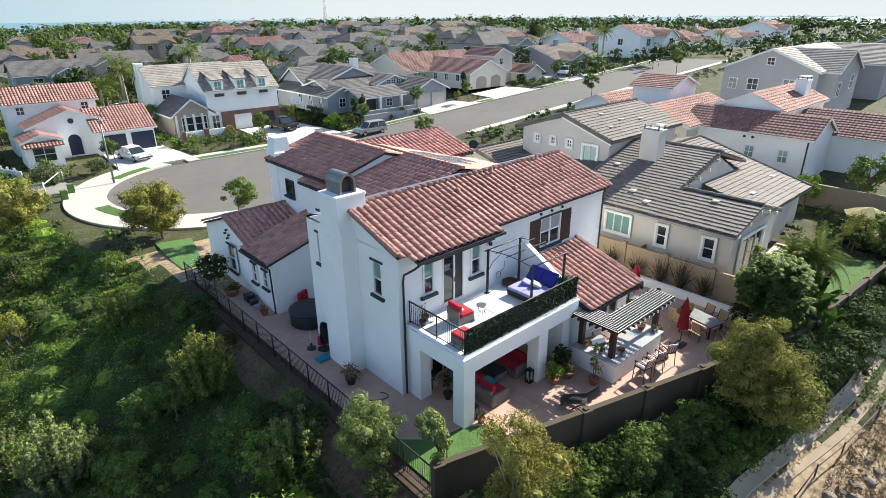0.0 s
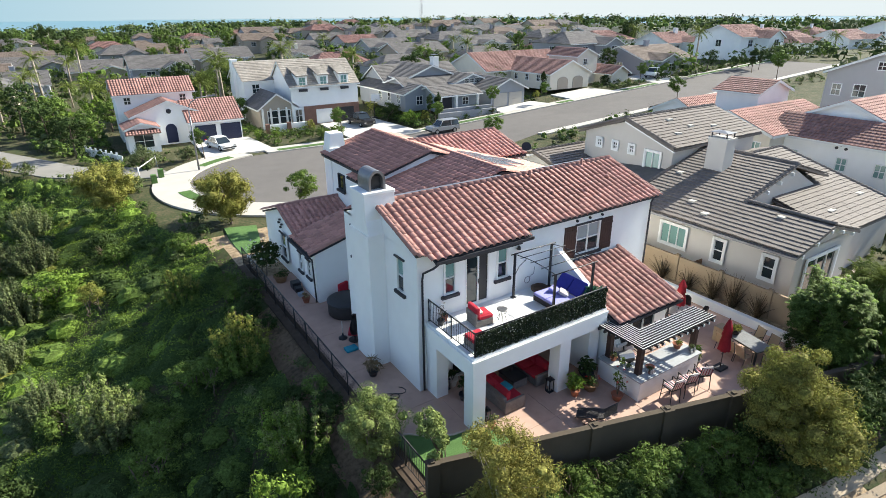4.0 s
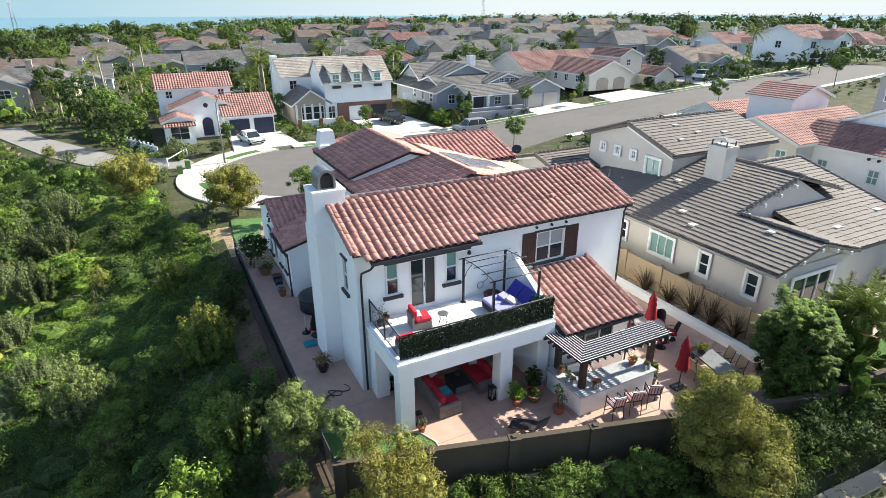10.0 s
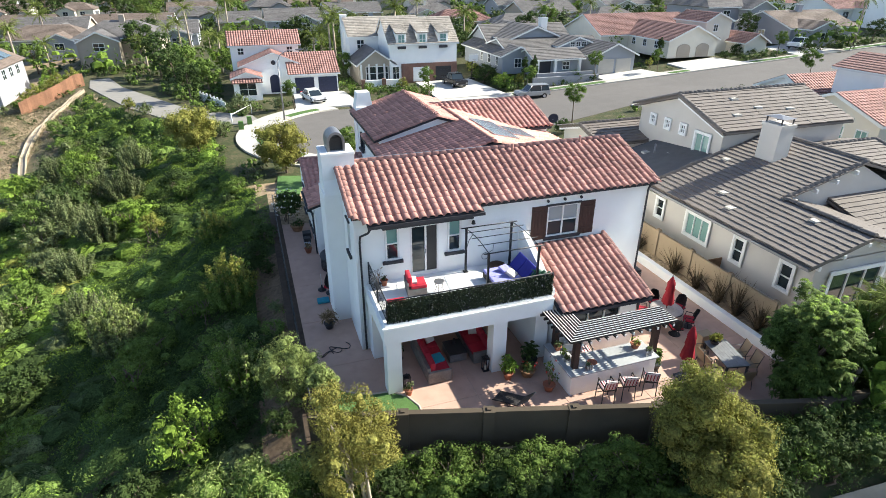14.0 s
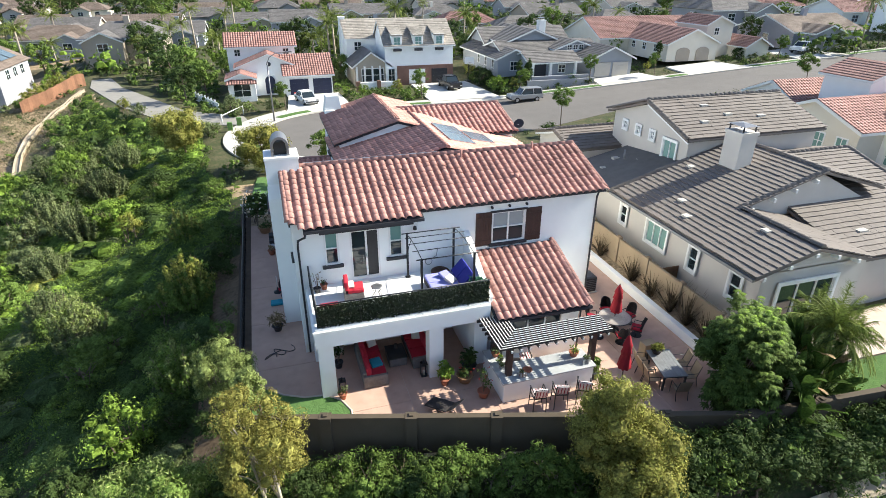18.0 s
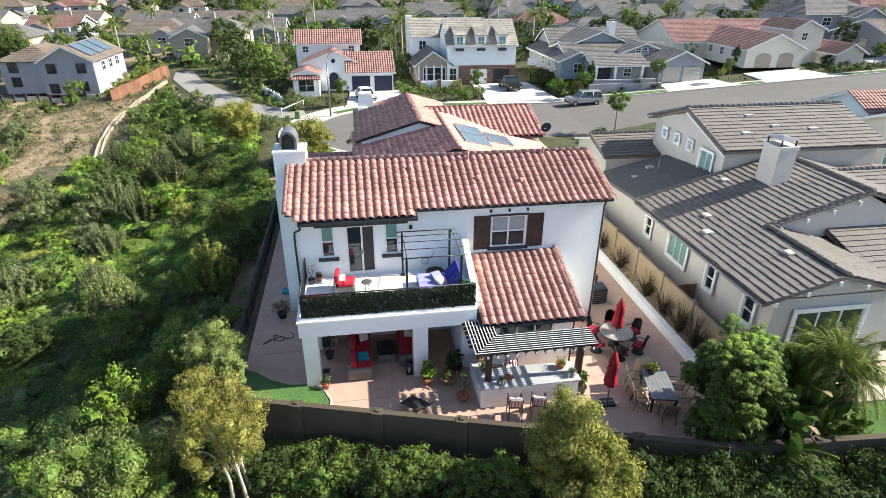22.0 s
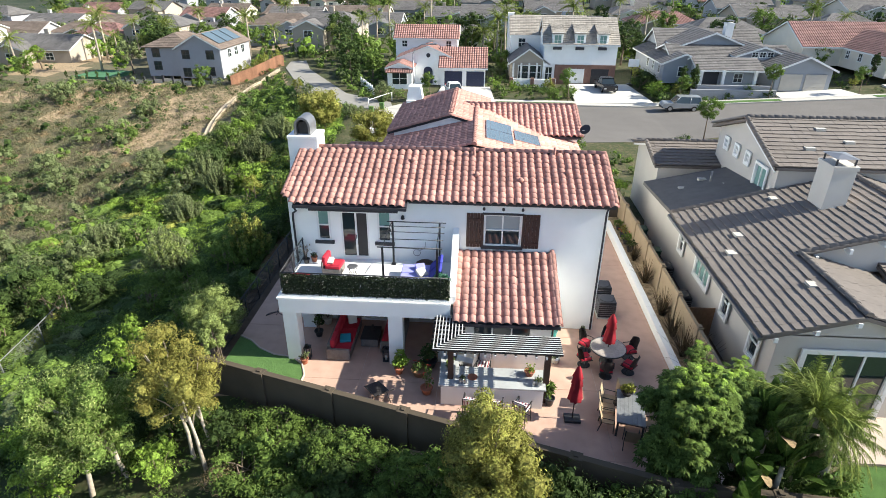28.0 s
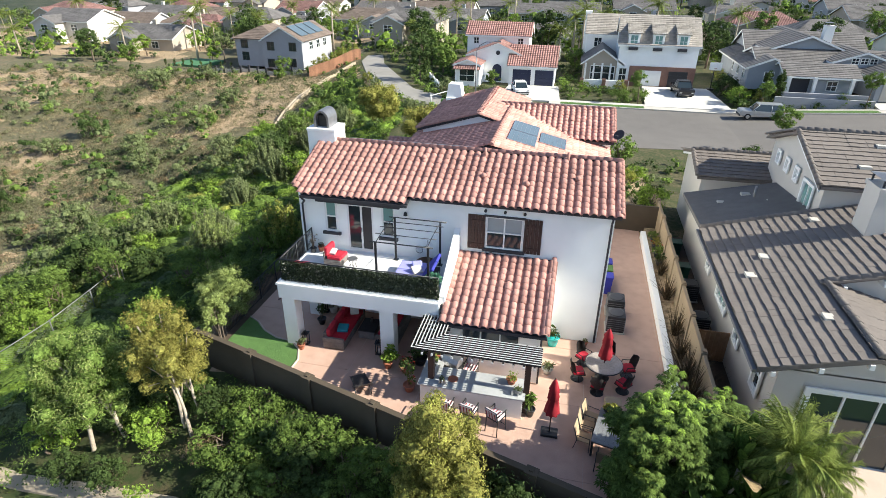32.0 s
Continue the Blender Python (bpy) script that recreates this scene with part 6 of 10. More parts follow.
# near trees
first(tree("tree", "broad leafy tree with yellow-green leaves behind the garden wall", LEAF_GOLDGREEN, 5.5, 2.0, 0.13, 120, 260, 0.085, seed=2, bark=BARK, squash=1.15, clump_r=0.22, core=0.6, tips=LEAF_YELLOW, lean=0.0, lobes=((-0.05, 0.2, 1.0, 0.75, 1.4), (0.55, -0.6, -0.3, 1.05, 1.0), (-0.55, 0.3, -0.5, 0.9, 1.1), (0.3, 0.9, -0.2, 0.9, 1.0), (0.1, -1.0, -0.8, 1.1, 0.9))), 20.6, 5.2, -1.1)
first(tree("tree", "slender tree with rusty golden leaves and pale stems", LEAF_GOLDGREEN, 6.2, 1.5, 0.075, 90, 190, 0.09, seed=3, bark=PALEBARK, squash=1.25, long=3.0, droop=0.6, stems=3, clump_r=0.25, core=0.4, tips=LEAF_RUST, lobes=((-0.35, 0.2, 0.9, 0.85, 1.2), (0.5, -0.1, 0.15, 0.9, 1.2), (-0.4, -0.3, -0.35, 0.9, 1.1), (0.35, 0.4, -0.7, 0.75, 1.0))), 10.3, 7.7, -2.0)
# shrubs
bush_kinds = []
for i, (leaf, lab) in enumerate(((LEAF_GREEN, "rounded mid-green shrub on the slope"), (LEAF_DARK, "dense dark green shrub on the slope"), (LEAF_OLIVE, "grey-olive shrub on the dry slope"), (LEAF_BRIGHT, "bright green low shrub on the slope"), (LEAF_YELLOW, "yellow-green leafy shrub on the slope"), (LEAF_GREEN, "open upright green shrub on the slope"))):
    up = i in (4, 5)
    bush_kinds.append(tree("shrub", lab, leaf, 2.3 if up else 1.8, 1.05 if up else 1.2, 0.05, 36, 58, 0.11, base=0.15, core=0.42, cgrid=(6, 2), seed=30 + i, squash=1.0 if up else 0.72, limbs=3, category="shrub", stems=3, clump_r=0.27 if up else 0.33, long=2.6))
spots = []
for k in range(2500):
    if len(spots) > 112:
        break
    if prnd.random() < 0.75:
        x, y = prnd.uniform(-13, 8.0), prnd.uniform(4, 62)
    else:
        u = prnd.uniform(-4, 16)
        x, y = u, 10.45 - 0.29 * (u - 9.15) - prnd.uniform(1.6, 6.0)
    if (9 > x > edge_x(y) - 1.6 and y > 10) or rear_d(x, y) < 0.8 and y < 10 or on_path(x, y):
        continue
    if 4.0 < rear_d(x, y) < 6.2 and y < 9 and x < 5 or noise.noise((x * 0.13, y * 0.13, 8.0)) > (-0.16 if x > -4 and y > 8 else 0.3):
        continue
    if x > -6 and y > 24 and prnd.random() < 0.8:
        continue
    if min((abs(x - a) + abs(y - b) for a, b in spots), default=9) < 1.5:
        continue
    spots.append((x, y))
used = set()
for x, y in spots:
    # darker kinds weigh more at low y, slope shade put into leaf choice
    i = prnd.choice((0, 0, 1, 1, 3, 5) if y < (26 if x > 3 else 40) else (0, 0, 1, 3, 2, 3, 4, 5)) if x > -6 else prnd.choice((0, 1, 1, 3, 5) if y < 26 else (0, 1, 3, 2, 2, 5))
    s = prnd.uniform(0.6, 1.25) if x > 2 else prnd.uniform(0.8, 1.9)
    if i not in used:
        s = 1.0
    (place if i in used else first)(bush_kinds[i], x, y, ground_z(x, y) - 0.15, s, prnd.uniform(0, 360), s * prnd.uniform(0.75, 1.2) if i in used else None)
    used.add(i)
for i, proto in enumerate(bush_kinds):
    if i not in used:
        first(proto, -3.5 + i, 30.0 + 2 * i, None, 0.9)
for k in range(30):
    x, y = prnd.uniform(-46, -9), prnd.uniform(16, 84)
    s = prnd.uniform(1.1, 2.1)
    if by_ditch(x, y) or -25 < x < -16 and 62 < y:
        continue
    place(bush_kinds[prnd.choice((0, 1, 2, 2, 2, 2))], x, y, ground_z(x, y) - 0.3, s, prnd.uniform(0, 360), s * prnd.uniform(0.8, 1.1))
# trees of the neighbourhood
protos = [tree("tree", "rounded green garden tree", LEAF_GREEN, 6, 2.6, 0.15, 40, 40, 0.33, cgrid=(6, 2), seed=50, clump_r=0.27),
          tree("tree", "dark green dense garden tree", LEAF_DARK, 7, 2.8, 0.16, 42, 40, 0.34, cgrid=(6, 2), seed=51, clump_r=0.27),
          tree("tree", "olive green airy street tree", LEAF_OLIVE, 5, 2.0, 0.1, 32, 40, 0.27, cgrid=(6, 2), seed=52, clump_r=0.27),
          tree("tree", "bright green leafy garden tree", LEAF_BRIGHT, 5, 2.2, 0.12, 34, 40, 0.29, cgrid=(6, 2), seed=53, clump_r=0.27)]


def palm(name, label, h, n=22, fl=2.4, seed=1, rich=False):
    rnd = random.Random(seed)
    t = thing(name, label, "palm tree")
    part("trunk", tube(bmesh.new(), [(0, 0, -0.3), (0.1, 0, h * 0.5), (0.15, 0.05, h)], [0.2, 0.15, 0.13], 8), PALEBARK, t)
    bm = bmesh.new()
    for k in range(n):
        a = k * 2.399 + rnd.uniform(-0.35, 0.35) * rich
        el = 1.5 - 1.75 * ((k + 0.5) / n) ** 1.3 + rnd.uniform(-0.15, 0.15) if rich else rnd.uniform(-0.3, 1.25)
        d = Vector((math.cos(a) * math.cos(el), math.sin(a) * math.cos(el), math.sin(el)))
        p = Vector((0.15, 0.05, h))
        L = fl * (rnd.uniform(0.62, 1.12) if rich else rnd.uniform(0.8, 1.1))
        bend = rnd.uniform(-0.2, -0.06)
        seg = 15 if rich else 8
        side = d.cross(Vector((0, 0, 1))).normalized()
        for s in range(seg):
            q = p + d * (L / seg)
            d = (d + Vector((0, 0, bend if rich else -0.18))).normalized()
            for sg in (-1, 1) if s > 1 or not rich else ():
                for o in (0.0, 0.2, 0.4, 0.6, 0.8) if rich else (0.0, 0.5):
                    st = p.lerp(q, o)
                    lf = (side * sg * rnd.uniform(0.25, 0.7) + d * rnd.uniform(0.6, 0.95) + Vector((0, 0, -0.15 - 0.5 * rnd.random()))).normalized()
                    ln = fl * 0.27 * (1 - abs(s / seg - 0.4)) * (rnd.uniform(0.6, 1.2) if rich else rnd.uniform(0.85, 1.1))
                    w = d * (0.034 if rich else 0.085) * fl / 2.4
                    bm.faces.new([bm.verts.new(c) for c in (st, st + w, st + lf * ln)])
            bm.faces.new([bm.verts.new(c) for c in (p - side * 0.02, p + side * 0.02, q + side * 0.015, q - side * 0.015)])
            p = q
    part("crown", bm, LEAF_PALM, t)
    return t


palms = [palm("palm_tree", "tall feathery palm tree among the houses", 7.0, 30, 2.6, seed=1), palm("palm_tree", "short feathery palm tree among the houses", 4.5, 30, 2.7, seed=2)]
protos += palms
used = set()


def clear(x, y):
    return all(abs(x - a) > 8.4 or not -10.5 < y - b < 8 for a, b in FAR)


n = 0
while n < 262:
    y = 97 + 400 * prnd.random() ** 1.7
    x = prnd.uniform(-150, 130 + (y - 90) * 0.7) if n % 3 else prnd.uniform(-60, 30)
    if not clear(x, y) or on_path(x, y) or (-42 < x < -14 and y < 112) or (20 < x < 96 and y < 100):
        continue
    i = prnd.choice((0, 0, 1, 1, 2, 3, 4, 4, 5, 5))
    s = prnd.uniform(0.65, 1.25) if i in used else 1.0
    (place if i in used else first)(protos[i], x, y, None, s, prnd.uniform(0, 360))
    used.add(i)
    n += 1
for k, (a, b) in enumerate(FAR):
    if b < 200 and k % 2 == 0:
        place(palms[k // 2 % 2], a + prnd.uniform(-9, 9), b - prnd.uniform(9.5, 13), None, prnd.uniform(0.7, 1.2), prnd.uniform(0, 360))
for k in range(26):
    x, y = prnd.uniform(-75, 75), prnd.uniform(150, 300)
    if clear(x, y):
        place(protos[k % 2], x, y, None, prnd.uniform(1.3, 1.9), prnd.uniform(0, 360))
for k in range(30):
    x, y = prnd.uniform(-150, 10), prnd.uniform(150, 400)
    if clear(x, y):
        place(protos[k % 2], x, y, None, prnd.uniform(1.3, 2.1), prnd.uniform(0, 360))

# ---- garden walls, patio, planting beds ----
def clip(poly, inside, cross):
    out = []
    for p, q in zip(poly, poly[1:] + poly[:1]):
        a, b = inside(p), inside(q)
        if a:
            out.append(p)
        if a != b:
            out.append(cross(p, q))
    return out


def clip_convex(cell, poly):
    for a, b in zip(poly, poly[1:] + poly[:1]):
        def side(p):
            return (b[0] - a[0]) * (p[1] - a[1]) - (b[1] - a[1]) * (p[0] - a[0])

        def cross(p, q):
            t = side(p) / (side(p) - side(q))
            return (p[0] + (q[0] - p[0]) * t, p[1] + (q[1] - p[1]) * t)
        cell = clip(cell, lambda p: side(p) >= 0, cross)
        if len(cell) < 3:
            return []
    return cell


def fence_y(x):
    """The line of the rear garden wall, which bends at x = 26.15."""
    return 10.45 - 0.2903 * (x - 9.15) if x < 26.15 else 5.515 - 0.069 * (x - 26.15)


patio = thing("patio", "stamped terracotta-tinted concrete patio in jointed panels", "patio", kind="structure")
AREA = [(9.4, fence_y(9.4) + 0.1), (26.15, 5.615), (28.32, fence_y(28.32) + 0.1), (28.32, 28.3), (9.4, 30.5)]
part("bedding", prism(bmesh.new(), AREA, -0.25, -0.012), PATIO_B, patio)
yy = 4.0
while yy < 31:
    xx = 9.0
    while xx < 29:
        cell = clip_convex([(xx + 0.008, yy + 0.008), (xx + 3.192, yy + 0.008), (xx + 3.192, yy + 3.592), (xx + 0.008, yy + 3.592)], AREA)
        if cell and not (12 < xx and xx + 3.2 < 25.4 and yy > 15.6):
            part("panel", prism(bmesh.new(), cell, -0.2, 0.0), PATIO, patio)
        xx += 3.2
    yy += 3.6
turf = [(9.4, 10.5), (12.2, fence_y(12.2) + 0.15), (12.75, 9.75), (13.02, 10.5), (13.05, 11.3), (12.75, 12.0), (12.2, 12.45), (11.4, 12.55), (10.6, 12.95), (10.0, 13.5), (9.4, 13.8)]
slab("turf", turf, 0.035, 0.2, TURF, "bright green artificial turf patch with a curved edge", category="lawn")
part("turf_edge", tube(bmesh.new(), [(*p, 0.03) for p in turf[2:]], 0.045, 6), PATIO_B, bpy.data.objects["turf"])
slab("soil_strip", [(8.75, 10.8), (9.4, 10.8), (9.4, 33), (8.75, 33)], -0.02, 0.3, MULCH, "strip of bare brown soil beside the metal fence", category="soil")

wallrear = thing("garden_wall", "olive-brown block wall along the back of the garden", "wall", kind="structure")
d = Vector((16.74, -4.86, 0)).normalized()
ang = math.degrees(math.atan2(d.y, d.x))
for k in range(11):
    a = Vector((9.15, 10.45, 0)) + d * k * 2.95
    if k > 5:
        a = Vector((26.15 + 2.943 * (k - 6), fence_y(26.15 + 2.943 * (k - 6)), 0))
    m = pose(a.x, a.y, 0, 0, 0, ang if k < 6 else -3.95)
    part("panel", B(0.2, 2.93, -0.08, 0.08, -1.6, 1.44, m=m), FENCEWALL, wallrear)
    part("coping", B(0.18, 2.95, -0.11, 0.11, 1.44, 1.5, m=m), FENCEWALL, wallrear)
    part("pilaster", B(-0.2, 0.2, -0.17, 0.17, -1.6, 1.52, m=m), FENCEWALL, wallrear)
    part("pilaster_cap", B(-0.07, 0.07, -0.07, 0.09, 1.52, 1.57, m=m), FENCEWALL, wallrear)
wallr = thing("side_wall", "tan block wall between the two gardens", "wall", kind="structure")
y = 8.0
while y < 29.5:
    part("panel", B(29.28, 29.42, y + 0.16, y + 2.52, -0.3, 1.80), FENCETAN, wallr)
    part("pilaster", B(29.23, 29.47, y - 0.14, y + 0.14, -0.3, 1.86), FENCETAN, wallr)
    part("pilaster_cap", B(29.27, 29.43, y - 0.1, y + 0.1, 1.86, 1.92), FENCETAN, wallr)
    y += 2.68
part("cross_panel", B(25.5, 29.28, 28.4, 28.56, -0.3, 1.7), FENCEWALL, wallr)
gate = thing("side_gate", "brown board gate across the narrow side yard", "gate")
for k in range(7):
    part("board", B(29.48 + k * 0.19, 29.66 + k * 0.19, 15.4, 15.45, 0.02, 1.5), WOODP, gate)
for z in (0.35, 1.2):
    part("rail", B(29.48, 30.8, 15.45, 15.5, z, z + 0.09), WOODP, gate)
slab("side_yard", [(29.43, 8.0), (30.85, 8.0), (30.85, 28.0), (29.43, 28.0)], -0.01, 0.2, MULCH, "bare brown soil of the narrow side yard", category="soil")
tagged(part("planter_wall", B(28.30, 28.60, fence_y(28.4) + 0.05, 27.4, -0.2, 0.46, bevel=0.02), STUCCO), "low white stucco planter wall beside the patio", "planter wall", "", "structure")
tagged(part("planter_soil", B(28.60, 29.28, 5.2, 28.3, -0.2, 0.3), EARTH), "brown soil of the long planter", "soil", "", "structure")

mf = thing("metal_fence", "black metal picket fence on the slope side", "fence")
railing(mf, (9.1, 10.6), (9.1, 33.0), 0.0, 1.22)

# back path and ditch below the garden
def ditch(line, w, label, name="drain_ditch", material=DITCH, rim=0.03, category="ditch", lift=0.05):
    """A shallow channel laid on the ground along a line."""
    bm = bmesh.new()
    rows = []
    for (x0, y0), (x1, y1) in zip(line, line[1:]):
        n = max(2, int(math.hypot(x1 - x0, y1 - y0)))
        dx, dy = (x1 - x0) / math.hypot(x1 - x0, y1 - y0), (y1 - y0) / math.hypot(x1 - x0, y1 - y0)
        for k in range(n):
            x, y = x0 + (x1 - x0) * k / n, y0 + (y1 - y0) * k / n
            rows.append([bm.verts.new((x - dy * o, y + dx * o, ground_z(x - dy * o, y + dx * o) + lift + h)) for o, h in ((-w * 1.15, -0.3), (-w, rim), (-w * 0.4, 0.0), (w * 0.4, 0.0), (w, rim), (w * 1.15, -0.3))])
    for r0, r1 in zip(rows, rows[1:]):
        for q in range(5):
            bm.faces.new((r0[q], r0[q + 1], r1[q + 1], r1[q]))
    bmesh.ops.recalc_face_normals(bm, faces=bm.faces)
    return tagged(part(name, bm, material), label, category, "", "structure")


ditch([(-6.0, 5.6), (4.3, 5.0), (11.0, 4.9), (18.7, 4.3), (23.7, 3.5), (27.2, 3.15), (30.5, 3.05), (36.0, 2.7), (42, 1.4)], 0.27, "shallow pale concrete drainage ditch behind the garden")
DUST = mat("pale_trodden_dust", (0.33, 0.26, 0.185), 0.95, var=0.25, scale=1.2, bump=0.4, bscale=18, stain=0.3)
ditch([(15.0, 3.9), (19.7, 3.55), (24.3, 2.72), (27.9, 2.4), (31.0, 2.35), (38.0, 1.9)], 0.15, "narrow pale trodden track beside the ditch", "dirt_track", DUST, 0.0, "track")


def chain_fence(pts, h, label):
    """Galvanised chain-link: posts, a top rail and crossing wires that follow the ground."""
    f = thing("chain_link_fence", label, "fence")
    bm = bmesh.new()
    for a, b in zip(pts, pts[1:]):
        a, b = Vector((*a, ground_z(*a))), Vector((*b, ground_z(*b)))
        L = (b - a).length
        n = max(1, round(L / 2.8))
        for k in range(n + 1):
            p = a.lerp(b, k / n)
            part("post", tube(bmesh.new(), [p - Vector((0, 0, 0.3)), p + Vector((0, 0, h + 0.05))], 0.035, 6), GALV, f)
        part("top_rail", tube(bmesh.new(), [a + Vector((0, 0, h)), b + Vector((0, 0, h))], 0.025, 6), GALV, f)
        m = int(L / 0.14)
        for k in range(m):
            for s in (-1, 1):
                q = k + s * h / 0.14
                q1 = min(m, max(0, q))
                zz = h * abs(q1 - k) / abs(q - k)
                tube(bm, [a.lerp(b, k / m), a.lerp(b, q1 / m) + Vector((0, 0, zz))], 0.004, 3, cap=False)
    tagged(part("wire", bm, GALV, f), kind="stuff")
    return f


chain_fence([(-4.9, 9.2), (-4.3, 11.4), (-3.7, 14.4), (-4.4, 18.0), (-5.3, 21.6)], 1.6, "grey chain-link fence down the canyon slope")
pf = thing("pipe_rail", "low dark pipe rail along the dry bank", "rail")
rp = [(19.4, 2.85), (21.4, 2.75), (23.4, 2.4), (26.8, 2.0), (30.3, 1.8)]
part("rail", tube(bmesh.new(), [(*p, ground_z(*p) + 0.45) for p in rp], 0.022, 6), DARKTRIM, pf)
for p in rp:
    part("post", tube(bmesh.new(), [(*p, ground_z(*p) - 0.2), (*p, ground_z(*p) + 0.6)], 0.03, 6), DARKTRIM, pf)
rnd = random.Random(12)
for k in range(34):
    x, y = rnd.uniform(20.3, 27.5), rnd.uniform(-0.6, 2.1)
    r = rnd.uniform(0.07, 0.23)
    bm = bmesh.new()
    bmesh.ops.create_icosphere(bm, subdivisions=2, radius=r)
    for v in bm.verts:
        q = 1 + 0.45 * noise.noise(v.co * (1.6 / r) + Vector((k, 0, 0)))
        v.co = Vector((v.co.x * q * 1.3, v.co.y * q, v.co.z * q * 0.75))
    o = part("rock", bm, ROCK)
    o.matrix_basis = pose(x, y, ground_z(x, y) + r * 0.2, 0, 0, k * 47)
    tagged(o, "rough pale grey boulder on the dry bank", "rock", "rocks on the bank")
ditch([(-14.2, 58.0), (-15.2, 63.0), (-15.95, 67.0), (-16.25, 71.4), (-16.3, 75.0), (-15.75, 81.0), (-14.3, 85.4), (-12.7, 88.0)], 0.33, "winding pale concrete ditch across the slope", "drain_ditch", DITCH, 0.12, "ditch", 0.28)
rf = thing("wooden_fence", "red cedar board fence below the grey house", "fence")
for k in range(25):
    x, y = -20.3 + 0.262 * k, 84.6 + 0.30 * k
    z = ground_z(x, y)
    b = part("board", B(-0.21, 0.21, -0.03, 0.03, -0.4, 1.75 + 0.03 * (k % 3)), REDWOOD, rf)
    b.matrix_basis = pose(x, y, z, 0, 0, math.degrees(math.atan2(0.30, 0.262)))
wf = thing("yard_fence", "dark posts and pale panels round the canyon yard", "fence")
for k in range(12):
    x, y = -44 + k * 1.7, 88.5 - 0.05 * k
    z = ground_z(x, y)
    part("post", B(x - 0.15, x + 0.15, y - 0.15, y + 0.15, z - 0.2, z + 1.3), DARKTRIM, wf)
    part("panel", B(x + 0.15, x + 1.55, y - 0.04, y + 0.04, z - 0.2, z + 0.8), CONCRETE, wf)
slab("sports_court", [(-52.5, 92), (-45.5, 91), (-45, 98), (-52, 99)], ground_z(-52, 96) + 0.5, 1.5, mat("green_court", (0.06, 0.165, 0.075), 0.8), "green hard court beside the grey house", category="court")
# next-door garden
slab("patio", [(31.0, 8.1), (34, 8.15), (41, 8.05), (41, 11.2), (31.0, 10.5)], 0.0, 0.2, PATIO_B, "pale concrete patio behind the beige house", category="patio")
slab("lawn", [(31.4, 5.4), (42, 4.6), (42, 7.9), (34.9, 8.0), (32.8, 7.95), (31.6, 7.2)], 0.03, 0.2, LAWN, "narrow bright green lawn behind the beige house", category="lawn")
tagged(part("boundary_wall", B(49.6, 49.8, 2, 24, 0, 2.3), FENCETAN), "tan block wall behind the neighbouring yard", "wall", "", "structure")

# ---- pergola and bar ----
SLAT = mat("sunlit_slat_top", (0.48, 0.48, 0.47), 0.6, var=0.1, scale=6)
pg = thing("pergola", "black corner pergola with pale slats over the bar", "pergola")
for x, y in ((19.15, 10.45), (22.8, 10.45), (19.15, 12.0)):
    part("post", B(x - 0.11, x + 0.11, y - 0.11, y + 0.11, 0 if y > 11 else 0.9 if x < 20 else 0.0, 2.45), BROWNWOOD, pg)
part("beam", B(18.75, 23.1, 10.36, 10.54, 2.36, 2.5), BLACK, pg)
part("beam", B(19.06, 19.24, 10.54, 12.2, 2.36, 2.5), BLACK, pg)
for k in range(12):
    x = 18.95 + k * 0.37
    part("rafter", B(x - 0.035, x + 0.035, 9.82, 11.15, 2.5, 2.60), BLACK, pg)
    part("rafter_end", B(x - 0.037, x + 0.037, 9.80, 9.822, 2.5, 2.60), WHITE, pg)
for k in range(6):
    y = 10.6 + k * 0.3
    part("rafter", B(18.4, 19.65, y - 0.035, y + 0.035, 2.5, 2.60), BLACK, pg)
def slat(x0, x1, y0, y1):
    """A dark board on edge; its pale top face has the sun's gleam put into colour."""
    ob = part("slat", B(x0, x1, y0, y1, 2.60, 2.69), BLACK, pg)
    ob.data.materials.append(SLAT)
    ob.data.polygons[1].material_index = 1


for k in range(9):
    o = k * 0.128
    slat(18.5 + o, 23.25, 9.92 + o, 9.962 + o)
    slat(18.5 + o, 18.542 + o, 9.964 + o, 12.15)

bar = thing("bar", "white stucco garden bar with a grey stone counter", "bar counter")
bm = B(18.8, 22.7, 10.02, 10.4, -0.05, 0.92)
box(bm, 18.8, 19.35, 10.4, 12.2, -0.05, 0.92)
part("base", bm, STUCCO, bar)
bm = prism(bmesh.new(), [(18.72, 9.95), (22.78, 9.95), (22.78, 11.15), (19.45, 11.15), (19.45, 12.2), (18.72, 12.2)], 0.92, 0.98)
part("counter", bm, STONE, bar)
part("support", B(20.2, 22.6, 10.75, 10.95, -0.05, 0.92), STUCCO, bar)


# ---- furniture ----
def cushion(bm, x0, x1, y0, y1, z0, z1, m=None):
    b = min(x1 - x0, y1 - y0, z1 - z0) * 0.35
    t = bmesh.new()
    box(t, x0, x1, y0, y1, z0, z1, bevel=b)
    if m is not None:
        bmesh.ops.transform(t, matrix=m, verts=t.verts)
    me = bpy.data.meshes.new("tmp")
    t.to_mesh(me)
    t.free()
    bm.from_mesh(me)
    bpy.data.meshes.remove(me)
    return bm


def C(*a, **k):
    return cushion(bmesh.new(), *a, **k)


